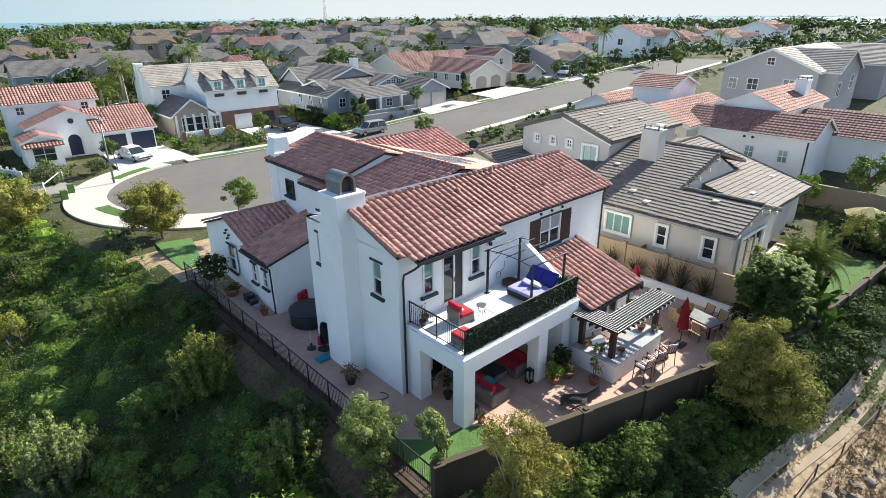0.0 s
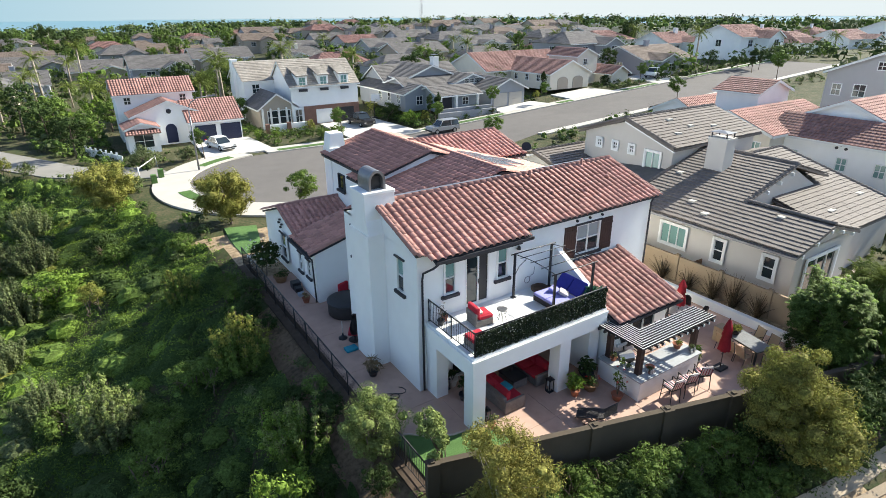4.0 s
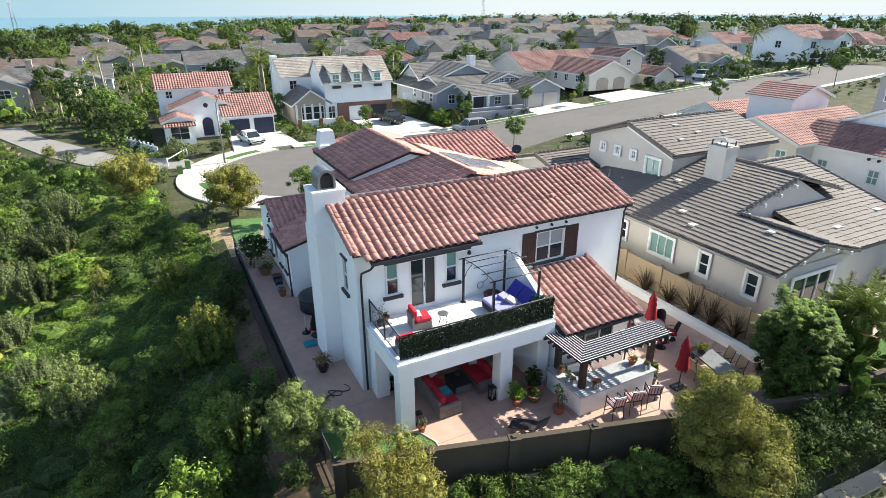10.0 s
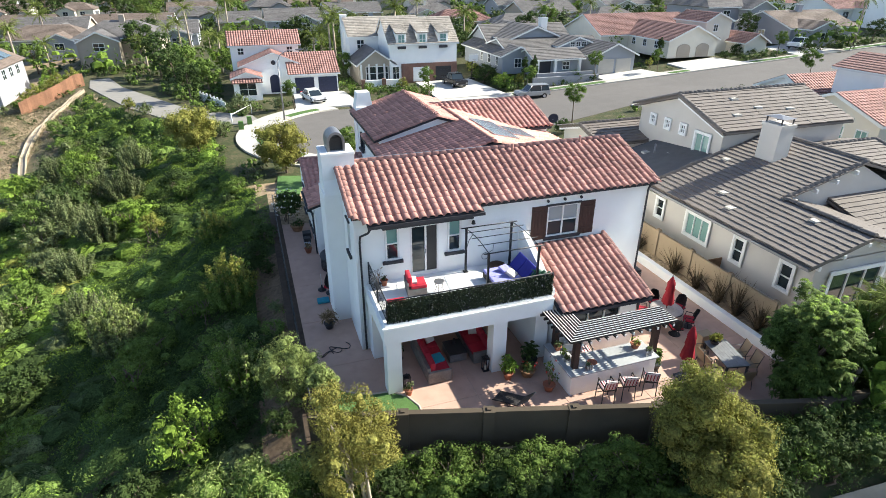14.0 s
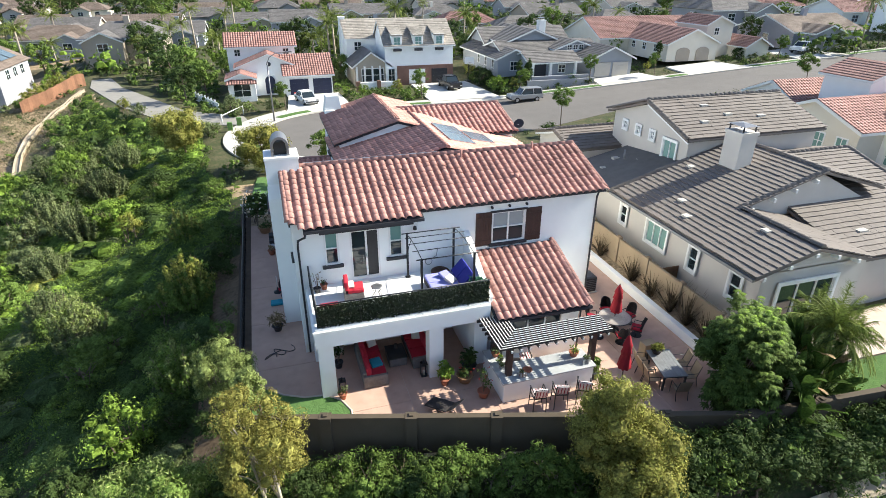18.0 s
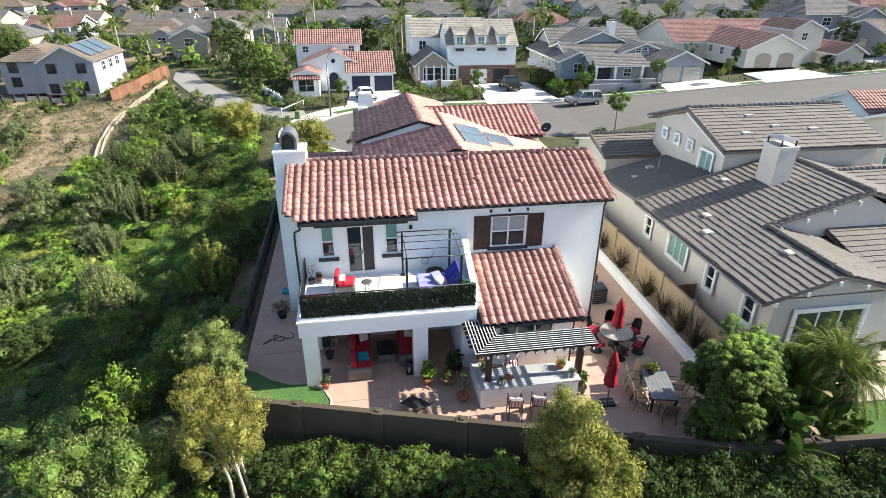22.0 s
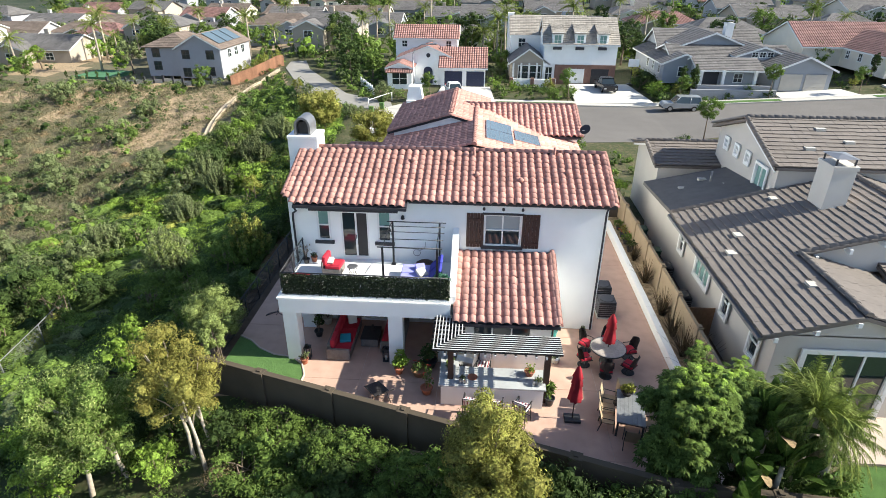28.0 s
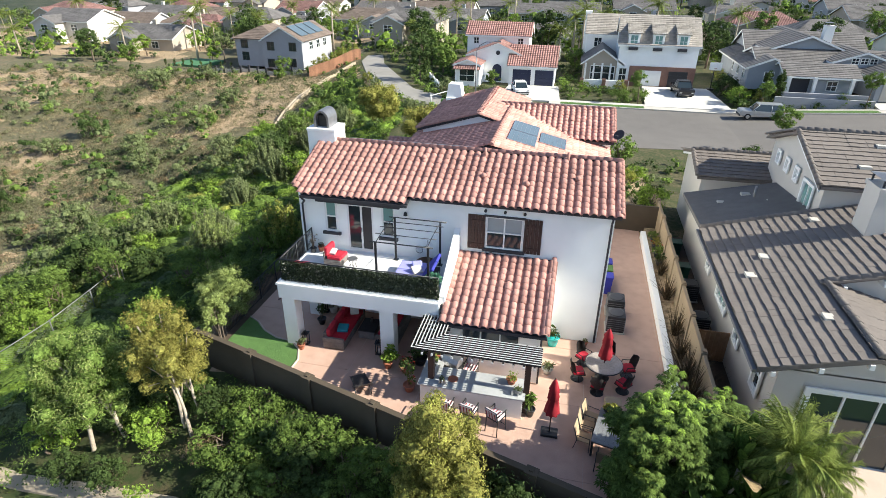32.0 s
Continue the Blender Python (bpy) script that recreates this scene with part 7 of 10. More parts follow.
def sofa(x0, x1, y0, y1, back, label):
    """A wicker garden sofa along y; back is -1 or 1: the side of the backrest."""
    s = thing("sofa", label, "sofa", ((x0 + x1) / 2, (y0 + y1) / 2, 0))
    w, l = (x1 - x0) / 2, (y1 - y0) / 2
    part("base", B(-w, w, -l, l, 0.05, 0.36, bevel=0.02), WICKER, s)
    part("arm", B(-w, w, -l, -l + 0.12, 0.36, 0.58, bevel=0.02), WICKER, s)
    part("arm", B(-w, w, l - 0.12, l, 0.36, 0.58, bevel=0.02), WICKER, s)
    bx = (w - 0.14, w) if back > 0 else (-w, -w + 0.14)
    part("back_frame", B(*bx, -l + 0.12, l - 0.12, 0.36, 0.72, bevel=0.02), WICKER, s)
    n = 3
    for k in range(n):
        a, b = -l + 0.13 + (2 * l - 0.26) * k / n, -l + 0.13 + (2 * l - 0.26) * (k + 1) / n
        sx = (-w + 0.02, w - 0.15) if back > 0 else (-w + 0.15, w - 0.02)
        part("seat_cushion", C(*sx, a + 0.01, b - 0.01, 0.36, 0.52), RED, s)
        cx = (w - 0.36, w - 0.14) if back > 0 else (-w + 0.14, -w + 0.36)
        part("back_cushion", C(*cx, a + 0.01, b - 0.01, 0.52, 0.92), RED, s)
    return s


def pillow(x, y, z, material, label, rz=0.0, rx=60.0, s=0.4):
    p = part("pillow", C(-s / 2, s / 2, -s / 2, s / 2, -0.07, 0.07), material)
    p.matrix_basis = pose(x, y, z, rx, 0, rz)
    return tagged(p, label, "pillow")


sofa(13.75, 14.75, 12.35, 15.05, -1, "grey wicker sofa with red cushions on the covered patio")
sofa(15.95, 16.95, 13.0, 15.35, 1, "grey wicker sofa with scarlet cushions beside the pillar")
pillow(14.45, 14.5, 0.72, CREAMF, "cream pillow leaning on the red sofa", 20)
pillow(14.4, 13.2, 0.60, TEAL, "teal pillow lying on the red sofa", 10, 8, 0.48)
pillow(16.5, 15.0, 0.74, CREAMF, "cream pillow on the scarlet sofa", -30)
pillow(16.45, 14.5, 0.72, CREAMF, "pale pillow on the scarlet sofa", -10)
ct = thing("coffee_table", "low grey wicker coffee table between the sofas", "table", (15.4, 13.9, 0))
part("body", B(-0.38, 0.38, -0.5, 0.5, 0.03, 0.42, bevel=0.02), WICKER, ct)
part("tabletop", B(-0.4, 0.4, -0.52, 0.52, 0.42, 0.45), DARKPLASTIC, ct)
vz = part("vase", lathe(bmesh.new(), [(0.06, 0), (0.09, 0.1), (0.05, 0.22), (0.06, 0.26)], 10), DARKWICKER)
vz.matrix_basis = pose(15.45, 14.1, 0.45)
tagged(vz, "small dark vase on the coffee table", "vase")


def lantern(x, y, h, label):
    l = thing("lantern", label, "lantern", (x, y, 0))
    part("base", B(-0.13, 0.13, -0.13, 0.13, 0, 0.04), BLACK, l)
    for sx in (-1, 1):
        for sy in (-1, 1):
            part("corner_post", B(sx * 0.11 - 0.015, sx * 0.11 + 0.015, sy * 0.11 - 0.015, sy * 0.11 + 0.015, 0.04, h), BLACK, l)
    part("top_plate", B(-0.14, 0.14, -0.14, 0.14, h, h + 0.03), BLACK, l)
    part("finial", lathe(bmesh.new(), [(0.1, 0), (0.03, 0.1), (0.02, 0.14)], 8, (0, 0, h + 0.03)), BLACK, l)
    part("candle", lathe(bmesh.new(), [(0.05, 0), (0.05, 0.2), (0.04, 0.21)], 10, (0, 0, 0.04)), CREAMF, l)
    return l


lantern(16.28, 12.55, 0.6, "tall black lantern with a cream candle by the pillar")
lantern(12.9, 12.5, 0.55, "black lantern with a cream candle by the corner pillar")
lantern(12.75, 15.1, 0.5, "grey metal lantern by the wall pillar")


def pot(x, y, r, h, material, leaf, label, n=90, size=0.16, ph=0.5, pr=0.35, flower=None, z=0.0, seed=1, long=2.2):
    rnd = random.Random(seed)
    p = thing("potted_plant", label, "potted plant", (x, y, z))
    part("pot", lathe(bmesh.new(), [(r * 0.65, 0), (r * 0.75, h * 0.3), (r * 0.95, h * 0.88), (r * 1.06, h * 0.9), (r * 1.06, h), (r * 0.9, h), (r * 0.88, h - 0.05)], 14), material, p)
    bm = bmesh.new()
    for k in range(5):
        a = k * 1.3
        tube(bm, [(0, 0, h - 0.08), (0.5 * pr * math.cos(a), 0.5 * pr * math.sin(a), h + ph * 0.7)], [0.015, 0.006], 4)
    part("stem", bm, BARK, p)
    bm = bmesh.new()
    for k in range(6):
        c = Vector((rnd.uniform(-0.5, 0.5) * pr, rnd.uniform(-0.5, 0.5) * pr, h + ph * rnd.uniform(0.3, 0.8)))
        leaves(bm, c, pr * 0.6, n // 6, size, rnd, long=long)
    tagged(part("foliage", bm, leaf, p), kind="stuff")
    if flower:
        bm = bmesh.new()
        for k in range(5):
            leaves(bm, Vector((rnd.uniform(-1, 1) * pr, rnd.uniform(-1, 1) * pr, h + ph * rnd.uniform(0.5, 1.1))), 0.06, 6, 0.07, rnd)
        part("flower", bm, flower, p)
    return p


pot(16.95, 11.75, 0.2, 0.3, TERRACOTTA_POT, LEAF_BRIGHT, "leafy bright green pot plant beside the pillar", 260, 0.2, 0.7, 0.42, seed=2)
pot(18.2, 10.6, 0.24, 0.3, TERRACOTTA_POT, LEAF_GREEN, "slender young plant in a red-brown clay pot", 120, 0.12, 1.2, 0.3, FLOWER_RED, seed=3)
pot(17.8, 11.7, 0.34, 0.34, WOODP, LEAF_DARK, "dark foliage with red flowers in a wooden tub", 160, 0.14, 0.35, 0.35, FLOWER_RED, seed=4)
pot(18.2, 12.3, 0.3, 0.35, DARKPLASTIC, LEAF_DARK, "dark leafy plant in a black pot by the bar", 200, 0.22, 0.7, 0.45, seed=5)
pot(12.85, 12.1, 0.17, 0.26, TERRACOTTA_POT, LEAF_OLIVE, "small grey-green plant in a clay pot on the turf edge", 70, 0.12, 0.3, 0.22, seed=6)
pot(23.6, 14.95, 0.3, 0.5, TEALPOT, LEAF_DARK, "dark plant in a glazed turquoise pot by the bay", 70, 0.28, 0.45, 0.35, LEAF_DRY, seed=7, long=4)
pot(23.5, 12.95, 0.22, 0.25, CONCRETE, LEAF_OLIVE, "pale succulent in a grey pot by the bay corner", 70, 0.2, 0.3, 0.28, seed=8, long=4)
pot(25.0, 15.2, 0.13, 0.2, TERRACOTTA_POT, LEAF_OLIVE, "little plant in a clay pot by the rear wall", 40, 0.1, 0.2, 0.15, seed=9)
pot(23.0, 10.3, 0.2, 0.35, DARKPLASTIC, LEAF_GREEN, "upright green plant in a dark pot by the pergola post", 90, 0.35, 0.8, 0.25, seed=10, long=5)
pot(13.1, 15.15, 0.24, 0.35, CREAMF, LEAF_DARK, "green plant in a pale pot under the balcony", 80, 0.16, 0.4, 0.25, seed=11)
pot(12.95, 14.1, 0.2, 0.3, DARKPLASTIC, LEAF_DARK, "tall dark pot plant under the balcony", 110, 0.16, 0.9, 0.28, seed=12)
pot(10.6, 17.7, 0.25, 0.3, DARKPLASTIC, LEAF_DRY, "bushy reddish-brown grass in a dark pot by the chimney", 200, 0.35, 0.5, 0.45, seed=13, long=9)
pot(10.6, 25.9, 0.22, 0.3, TERRACOTTA_POT, LEAF_DRY, "dry plant in a clay pot by the side wall", 60, 0.15, 0.25, 0.25, seed=14)
pot(10.3, 29.3, 0.42, 0.4, WOODP, LEAF_DARK, "dark low shrub in a broad planter on the side patio", 160, 0.14, 0.25, 0.45, seed=15)
for k, (x, y, s) in enumerate(((19.1, 11.2, 0.14), (19.1, 11.7, 0.16), (19.05, 10.9, 0.12), (22.2, 10.8, 0.2), (22.5, 10.3, 0.14), (19.6, 10.2, 0.1))):
    pot(x, y, s, s * 1.1, TERRACOTTA_POT if k % 2 else STEEL, LEAF_OLIVE if k % 3 else LEAF_BRIGHT, "small herb in a little pot on the bar counter", 60, 0.1, 0.2, s * 1.3, z=0.98, seed=20 + k)
for k in range(9):
    x, y = (19.55 + 0.1 * (k % 3), 10.12 + 0.14 * (k // 3)) if k < 5 else (22.3 + 0.11 * (k % 4), 10.15 + 0.1 * (k % 2))
    g = part("glass_jar", lathe(bmesh.new(), [(0.035, 0), (0.045, 0.02), (0.045, 0.15), (0.03, 0.18), (0.03, 0.21)], 8), STEEL)
    g.matrix_basis = pose(x, y, 0.98)
    tagged(g, "clear shiny glass jar on the bar counter", "jar", "jars on the bar")
tr = part("round_tray", lathe(bmesh.new(), [(0.18, 0), (0.2, 0.02), (0.2, 0.03)], 14), TERRACOTTA_POT)
tr.matrix_basis = pose(20.0, 10.5, 0.98)
tagged(tr, "round brown tray on the bar counter", "tray")


STRIPE = mat("crimson_stripe", (0.30, 0.05, 0.07), 0.9, var=0.1)


def bar_chair(label):
    c = thing("bar_chair", label, "chair", group="tall chairs at the bar")
    for sx in (-1, 1):
        part("leg", tube(bmesh.new(), [(sx * 0.26, -0.28, 0), (sx * 0.24, -0.24, 0.7), (sx * 0.25, -0.36, 1.18)], 0.02, 6), BLACK, c)
        part("leg", tube(bmesh.new(), [(sx * 0.26, 0.28, 0), (sx * 0.24, 0.24, 0.95)], 0.02, 6), BLACK, c)
        part("armrest", tube(bmesh.new(), [(sx * 0.25, -0.27, 0.95), (sx * 0.26, 0.26, 0.95)], 0.022, 6), BLACK, c)
    part("seat_frame", B(-0.25, 0.25, -0.25, 0.25, 0.66, 0.7), BLACK, c)
    part("seat_cushion", C(-0.24, 0.24, -0.24, 0.24, 0.7, 0.8), PINKF, c)
    m = pose(0, -0.29, 0.96, 14, 0, 0)
    part("back_cushion", C(-0.23, 0.23, -0.05, 0.05, -0.2, 0.24, m=m), PINKF, c)
    for k in range(5):
        x = -0.2 + k * 0.1
        part("back_slat", tube(bmesh.new(), [(x, -0.27, 0.7), (x, -0.36, 1.18)], 0.01, 4), BLACK, c)
    part("top_rail", tube(bmesh.new(), [(-0.25, -0.36, 1.18), (0.25, -0.36, 1.18)], 0.02, 6), BLACK, c)
    part("foot_rail", tube(bmesh.new(), [(-0.25, 0.25, 0.25), (0.25, 0.25, 0.25)], 0.015, 5), BLACK, c)
    for k in range(4):
        x = -0.18 + k * 0.12
        part("stripe", B(x - 0.018, x + 0.018, -0.2, 0.2, 0.797, 0.806), STRIPE, c)
        part("stripe", B(x - 0.018, x + 0.018, -0.058, -0.048, -0.16, 0.2, m=m), STRIPE, c)
    return c


bc = bar_chair("black metal bar chair with striped pink and white cushions")
bc.matrix_basis = pose(19.95, 9.35, 0, 0, 0, -8)
copy_thing(bc, pose(20.85, 9.3, 0, 0, 0, -14))
copy_thing(bc, pose(21.85, 9.25, 0, 0, 0, -28))
rk = copy_thing(bc, pose(20.45, 11.75, -0.22, 0, 0, 170))
tagged(rk, "low metal chair with a pink patterned cushion behind the bar", "chair")
rk.matrix_basis = pose(20.45, 11.75, 0.0, 0, 0, 170) @ Matrix.Diagonal((1, 1, 0.85, 1))
gr = thing("barbecue", "covered dark gas barbecue behind the bar", "barbecue", (19.75, 11.65, 0), -20)
part("cabinet", B(-0.35, 0.35, -0.3, 0.3, 0, 0.85, bevel=0.03), DARKPLASTIC, gr)
part("hood", prism(bmesh.new(), [(-0.3, 0.85), (0.3, 0.85), (0.28, 1.05), (0.1, 1.2), (-0.15, 1.18), (-0.29, 1.02)], -0.35, 0.35, "x"), STEEL, gr)


def umbrella(x, y, top, label, base=None, low=1.0):
    u = thing("garden_umbrella", label, "umbrella", (x, y, 0))
    part("pole", tube(bmesh.new(), [(0, 0, 0.02), (0, 0, top)], 0.022, 8), BROWNWOOD, u)
    bm = bmesh.new()
    rings = []
    sides = 16
    for h, r in ((low, 0.20), (low + 0.06, 0.235), (low + 0.4, 0.2), (low + 0.7, 0.15), (low + 0.72, 0.19), (low + 1.0, 0.14), (low + 1.05, 0.17), (top - 0.1, 0.07), (top, 0.025)):
        rings.append([bm.verts.new((r * (1 + (0.22 if k % 2 else -0.12)) * math.cos(k * math.tau / sides + h * 0.4), r * (1 + (0.22 if k % 2 else -0.12)) * math.sin(k * math.tau / sides + h * 0.4), h)) for k in range(sides)])
    for r0, r1 in zip(rings, rings[1:]):
        for k in range(sides):
            bm.faces.new((r0[k], r0[(k + 1) % sides], r1[(k + 1) % sides], r1[k])).smooth = True
    part("canopy", bm, DARKRED, u, "furled crimson canvas canopy")
    part("finial", lathe(bmesh.new(), [(0.02, 0), (0.03, 0.03), (0.01, 0.08)], 8, (0, 0, top)), BROWNWOOD, u)
    if base:
        part("base_plate", B(-0.3, 0.3, -0.22, 0.22, 0, 0.1, bevel=0.02), DARKPLASTIC, u)
    return u


umbrella(25.72, 13.2, 2.42, "closed crimson umbrella standing in the round table", None, 1.0)
umbrella(23.78, 9.55, 2.5, "closed crimson umbrella on a dark base plate", True, 0.95)
rt = thing("round_table", "round stone-topped garden table on a dark pedestal", "table", (25.72, 13.2, 0))
part("tabletop", lathe(bmesh.new(), [(0.70, 0.68), (0.74, 0.70), (0.74, 0.73), (0.68, 0.735)], 28), TABLESTONE, rt)
part("rim", lathe(bmesh.new(), [(0.745, 0.69), (0.77, 0.69), (0.77, 0.725), (0.745, 0.725)], 28), DARKPLASTIC, rt)
part("pedestal", lathe(bmesh.new(), [(0.3, 0), (0.28, 0.05), (0.1, 0.15), (0.09, 0.6), (0.2, 0.68)], 12), DARKPLASTIC, rt)


def swivel_chair():
    c = thing("patio_chair", "dark wicker swivel chair with a red cushion at the round table", "chair", group="chairs round the table")
    part("base_ring", lathe(bmesh.new(), [(0.24, 0), (0.27, 0.015), (0.24, 0.03), (0.21, 0.015)], 16), BLACK, c)
    for k in range(4):
        a = k * math.tau / 4
        part("leg", tube(bmesh.new(), [(0.24 * math.cos(a), 0.24 * math.sin(a), 0.02), (0.05 * math.cos(a), 0.05 * math.sin(a), 0.34)], 0.014, 5), BLACK, c)
    part("seat", B(-0.26, 0.26, -0.25, 0.25, 0.34, 0.38), DARKWICKER, c)
    part("seat_cushion", C(-0.25, 0.25, -0.24, 0.24, 0.38, 0.47), RED, c)
    bm = bmesh.new()
    rows = []
    for h, off, w in ((0.38, -0.25, 0.27), (0.65, -0.30, 0.29), (0.92, -0.38, 0.24), (0.97, -0.40, 0.15)):
        rows.append([bm.verts.new((w * math.sin(t), off + 0.1 * (1 - math.cos(t)) * 2, h)) for t in (-1.2, -0.8, -0.4, 0, 0.4, 0.8, 1.2)])
    for r0, r1 in zip(rows, rows[1:]):
        for k in range(6):
            bm.faces.new((r0[k], r0[k + 1], r1[k + 1], r1[k])).smooth = True
    bmesh.ops.solidify(bm, geom=bm.faces, thickness=0.03)
    part("backrest", bm, DARKWICKER, c)
    for sx in (-1, 1):
        part("armrest", tube(bmesh.new(), [(sx * 0.27, -0.2, 0.6), (sx * 0.29, 0.15, 0.62), (sx * 0.26, 0.2, 0.38)], 0.02, 6), DARKWICKER, c)
    return c


sc = swivel_chair()
for k in range(6):
    a = radians(18 + k * 60)
    m = pose(25.72 + 1.05 * math.cos(a), 13.2 + 1.05 * math.sin(a), 0, 0, 0, math.degrees(a) + 90)
    if k:
        copy_thing(sc, m)
    else:
        sc.matrix_basis = m
SLATEGREY = mat("slate_grey_tabletop", (0.17, 0.175, 0.18), 0.45, var=0.2, scale=9)
rec = thing("dining_table", "rectangular slate-grey garden dining table", "table", (25.85, 9.55, 0), -12)
for k in range(7):
    part("slat", B(-0.5 + k * 0.143, -0.5 + k * 0.143 + 0.136, -0.9, 0.9, 0.70, 0.735), SLATEGREY, rec)
part("apron", B(-0.46, 0.46, -0.86, 0.86, 0.63, 0.70), DARKPLASTIC, rec)
for sx in (-1, 1):
    for sy in (-1, 1):
        part("leg", B(sx * 0.44 - 0.035, sx * 0.44 + 0.035, sy * 0.82 - 0.035, sy * 0.82 + 0.035, 0, 0.63), DARKPLASTIC, rec)


def sling_chair():
    c = thing("garden_chair", "dark metal garden chair with a tan sling back", "chair", group="chairs at the dining table")
    for sx in (-1, 1):
        part("leg", tube(bmesh.new(), [(sx * 0.25, 0.25, 0), (sx * 0.25, 0.23, 0.62), (sx * 0.25, -0.22, 0.64)], 0.016, 5), BLACK, c)
        part("leg", tube(bmesh.new(), [(sx * 0.25, -0.3, 0), (sx * 0.25, -0.2, 0.42), (sx * 0.25, -0.36, 0.98)], 0.016, 5), BLACK, c)
    part("seat", B(-0.24, 0.24, -0.24, 0.24, 0.40, 0.425), FENCETAN, c)
    part("backrest", B(-0.24, 0.24, -0.012, 0.012, 0, 0.56, m=pose(0, -0.22, 0.43, 15, 0, 0)), FENCETAN, c)
    return c


gc = sling_chair()
tm = pose(25.85, 9.55, 0, 0, 0, -12)
for k, (x, y, r) in enumerate(((-0.78, -0.5, -90), (-0.80, 0.1, -86), (-0.76, 0.62, -95), (0.78, -0.45, 90), (0.8, 0.35, 84), (0.05, -1.2, 0))):
    m = tm @ pose(x, y, 0, 0, 0, r)
    if k:
        copy_thing(gc, m)
    else:
        gc.matrix_basis = m
pot(25.85, 10.25, 0.24, 0.2, DARKWICKER, LEAF_YELLOW, "yellow-green trailing plant in a basket on the dining table", 160, 0.16, 0.22, 0.25, z=0.735, seed=40)
tagged(part("cushion_box", B(25.7, 26.3, 10.75, 11.2, 0, 0.75, bevel=0.02), FENCETAN), "tan chair cushion box at the end of the table", "box")
lg = thing("lounge_chair", "folding dark recliner chair near the garden wall", "chair", (16.4, 10.1, 0), 35)
for sx in (-1, 1):
    part("frame", tube(bmesh.new(), [(sx * 0.3, 0.75, 0.25), (sx * 0.3, 0.1, 0.42), (sx * 0.3, -0.3, 0.5), (sx * 0.3, -0.75, 0.95)], 0.018, 5), DARKPLASTIC, lg)
    part("leg", tube(bmesh.new(), [(sx * 0.3, 0.4, 0.0), (sx * 0.3, -0.35, 0.55)], 0.016, 5), DARKPLASTIC, lg)
    part("leg", tube(bmesh.new(), [(sx * 0.3, -0.4, 0.0), (sx * 0.3, 0.2, 0.42)], 0.016, 5), DARKPLASTIC, lg)
for i, (a, b) in enumerate((((0.73, 0.25), (0.1, 0.41)), ((0.1, 0.41), (-0.3, 0.49)), ((-0.3, 0.49), (-0.74, 0.93)))):
    bm = bmesh.new()
    vs = [bm.verts.new((x, p[0], p[1] + dz)) for dz in (0, 0.02) for p in (a, b) for x in (-0.28, 0.28)]
    for f in ((0, 1, 3, 2), (4, 6, 7, 5), (0, 4, 5, 1), (2, 3, 7, 6)):
        bm.faces.new([vs[q] for q in f])
    part("sling", bm, DARKWICKER, lg)

# side patio
ht = thing("hot_tub", "round dark brown hot tub under a grey cover", "hot tub", (12.05, 23.65, 0))
part("shell", lathe(bmesh.new(), [(0.95, 0), (1.0, 0.05), (1.0, 0.72), (0.96, 0.75)], 32), DARKWICKER, ht)
part("cover", lathe(bmesh.new(), [(1.03, 0.70), (1.04, 0.78), (0.9, 0.84), (0.1, 0.86)], 32), DARKPLASTIC, ht)
rc = thing("garden_chair", "red cushioned chair against the lean-to wall", "chair", (12.6, 24.9, 0), 200)
part("base", B(-0.35, 0.35, -0.3, 0.3, 0, 0.35, bevel=0.02), WICKER, rc)
part("seat_cushion", C(-0.34, 0.34, -0.3, 0.3, 0.35, 0.48), RED, rc)
part("back_cushion", C(-0.34, 0.34, -0.34, -0.18, 0.45, 1.0), RED, rc)
eg = thing("egg_chair", "black wicker egg chair with red and green cushions", "chair", (11.2, 20.85, 0), 60)
part("base_ring", lathe(bmesh.new(), [(0.3, 0), (0.33, 0.02), (0.3, 0.04), (0.26, 0.02)], 16), BLACK, eg)
part("stem", tube(bmesh.new(), [(0, 0, 0.03), (0, 0, 0.35)], 0.04, 8), BLACK, eg)
bm = bmesh.new()
rows = []
for k in range(9):
    v = k / 8
    rr = 0.46 * math.sin(math.pi * (0.12 + 0.8 * v)) + 0.04
    rows.append([bm.verts.new((rr * math.sin(t), -rr * math.cos(t), 0.32 + 1.05 * v)) for t in [(-1.9 + 3.8 * q / 12) for q in range(13)]])
for r0, r1 in zip(rows, rows[1:]):
    for q in range(12):
        bm.faces.new((r0[q], r0[q + 1], r1[q + 1], r1[q])).smooth = True
bmesh.ops.solidify(bm, geom=bm.faces, thickness=0.03)
part("shell", bm, DARKWICKER, eg)
part("seat_cushion", C(-0.32, 0.32, -0.3, 0.3, 0.4, 0.55), RED, eg)
part("back_cushion", C(-0.28, 0.28, -0.34, -0.2, 0.5, 0.9), TURF, eg, "green cushion")
tagged(part("water_toy", C(10.35, 10.95, 19.9, 20.35, 0.0, 0.14), TEAL), "flat teal plastic toy on the side patio", "toy")
um = thing("umbrella_stand", "bare pole in a dark round umbrella stand", "umbrella stand", (10.75, 21.3, 0))
part("base", lathe(bmesh.new(), [(0.22, 0), (0.22, 0.05), (0.06, 0.12), (0.04, 0.3)], 14), DARKPLASTIC, um)
part("pole", tube(bmesh.new(), [(0, 0, 0.1), (0, 0, 0.95)], 0.02, 6), CREAMF, um)
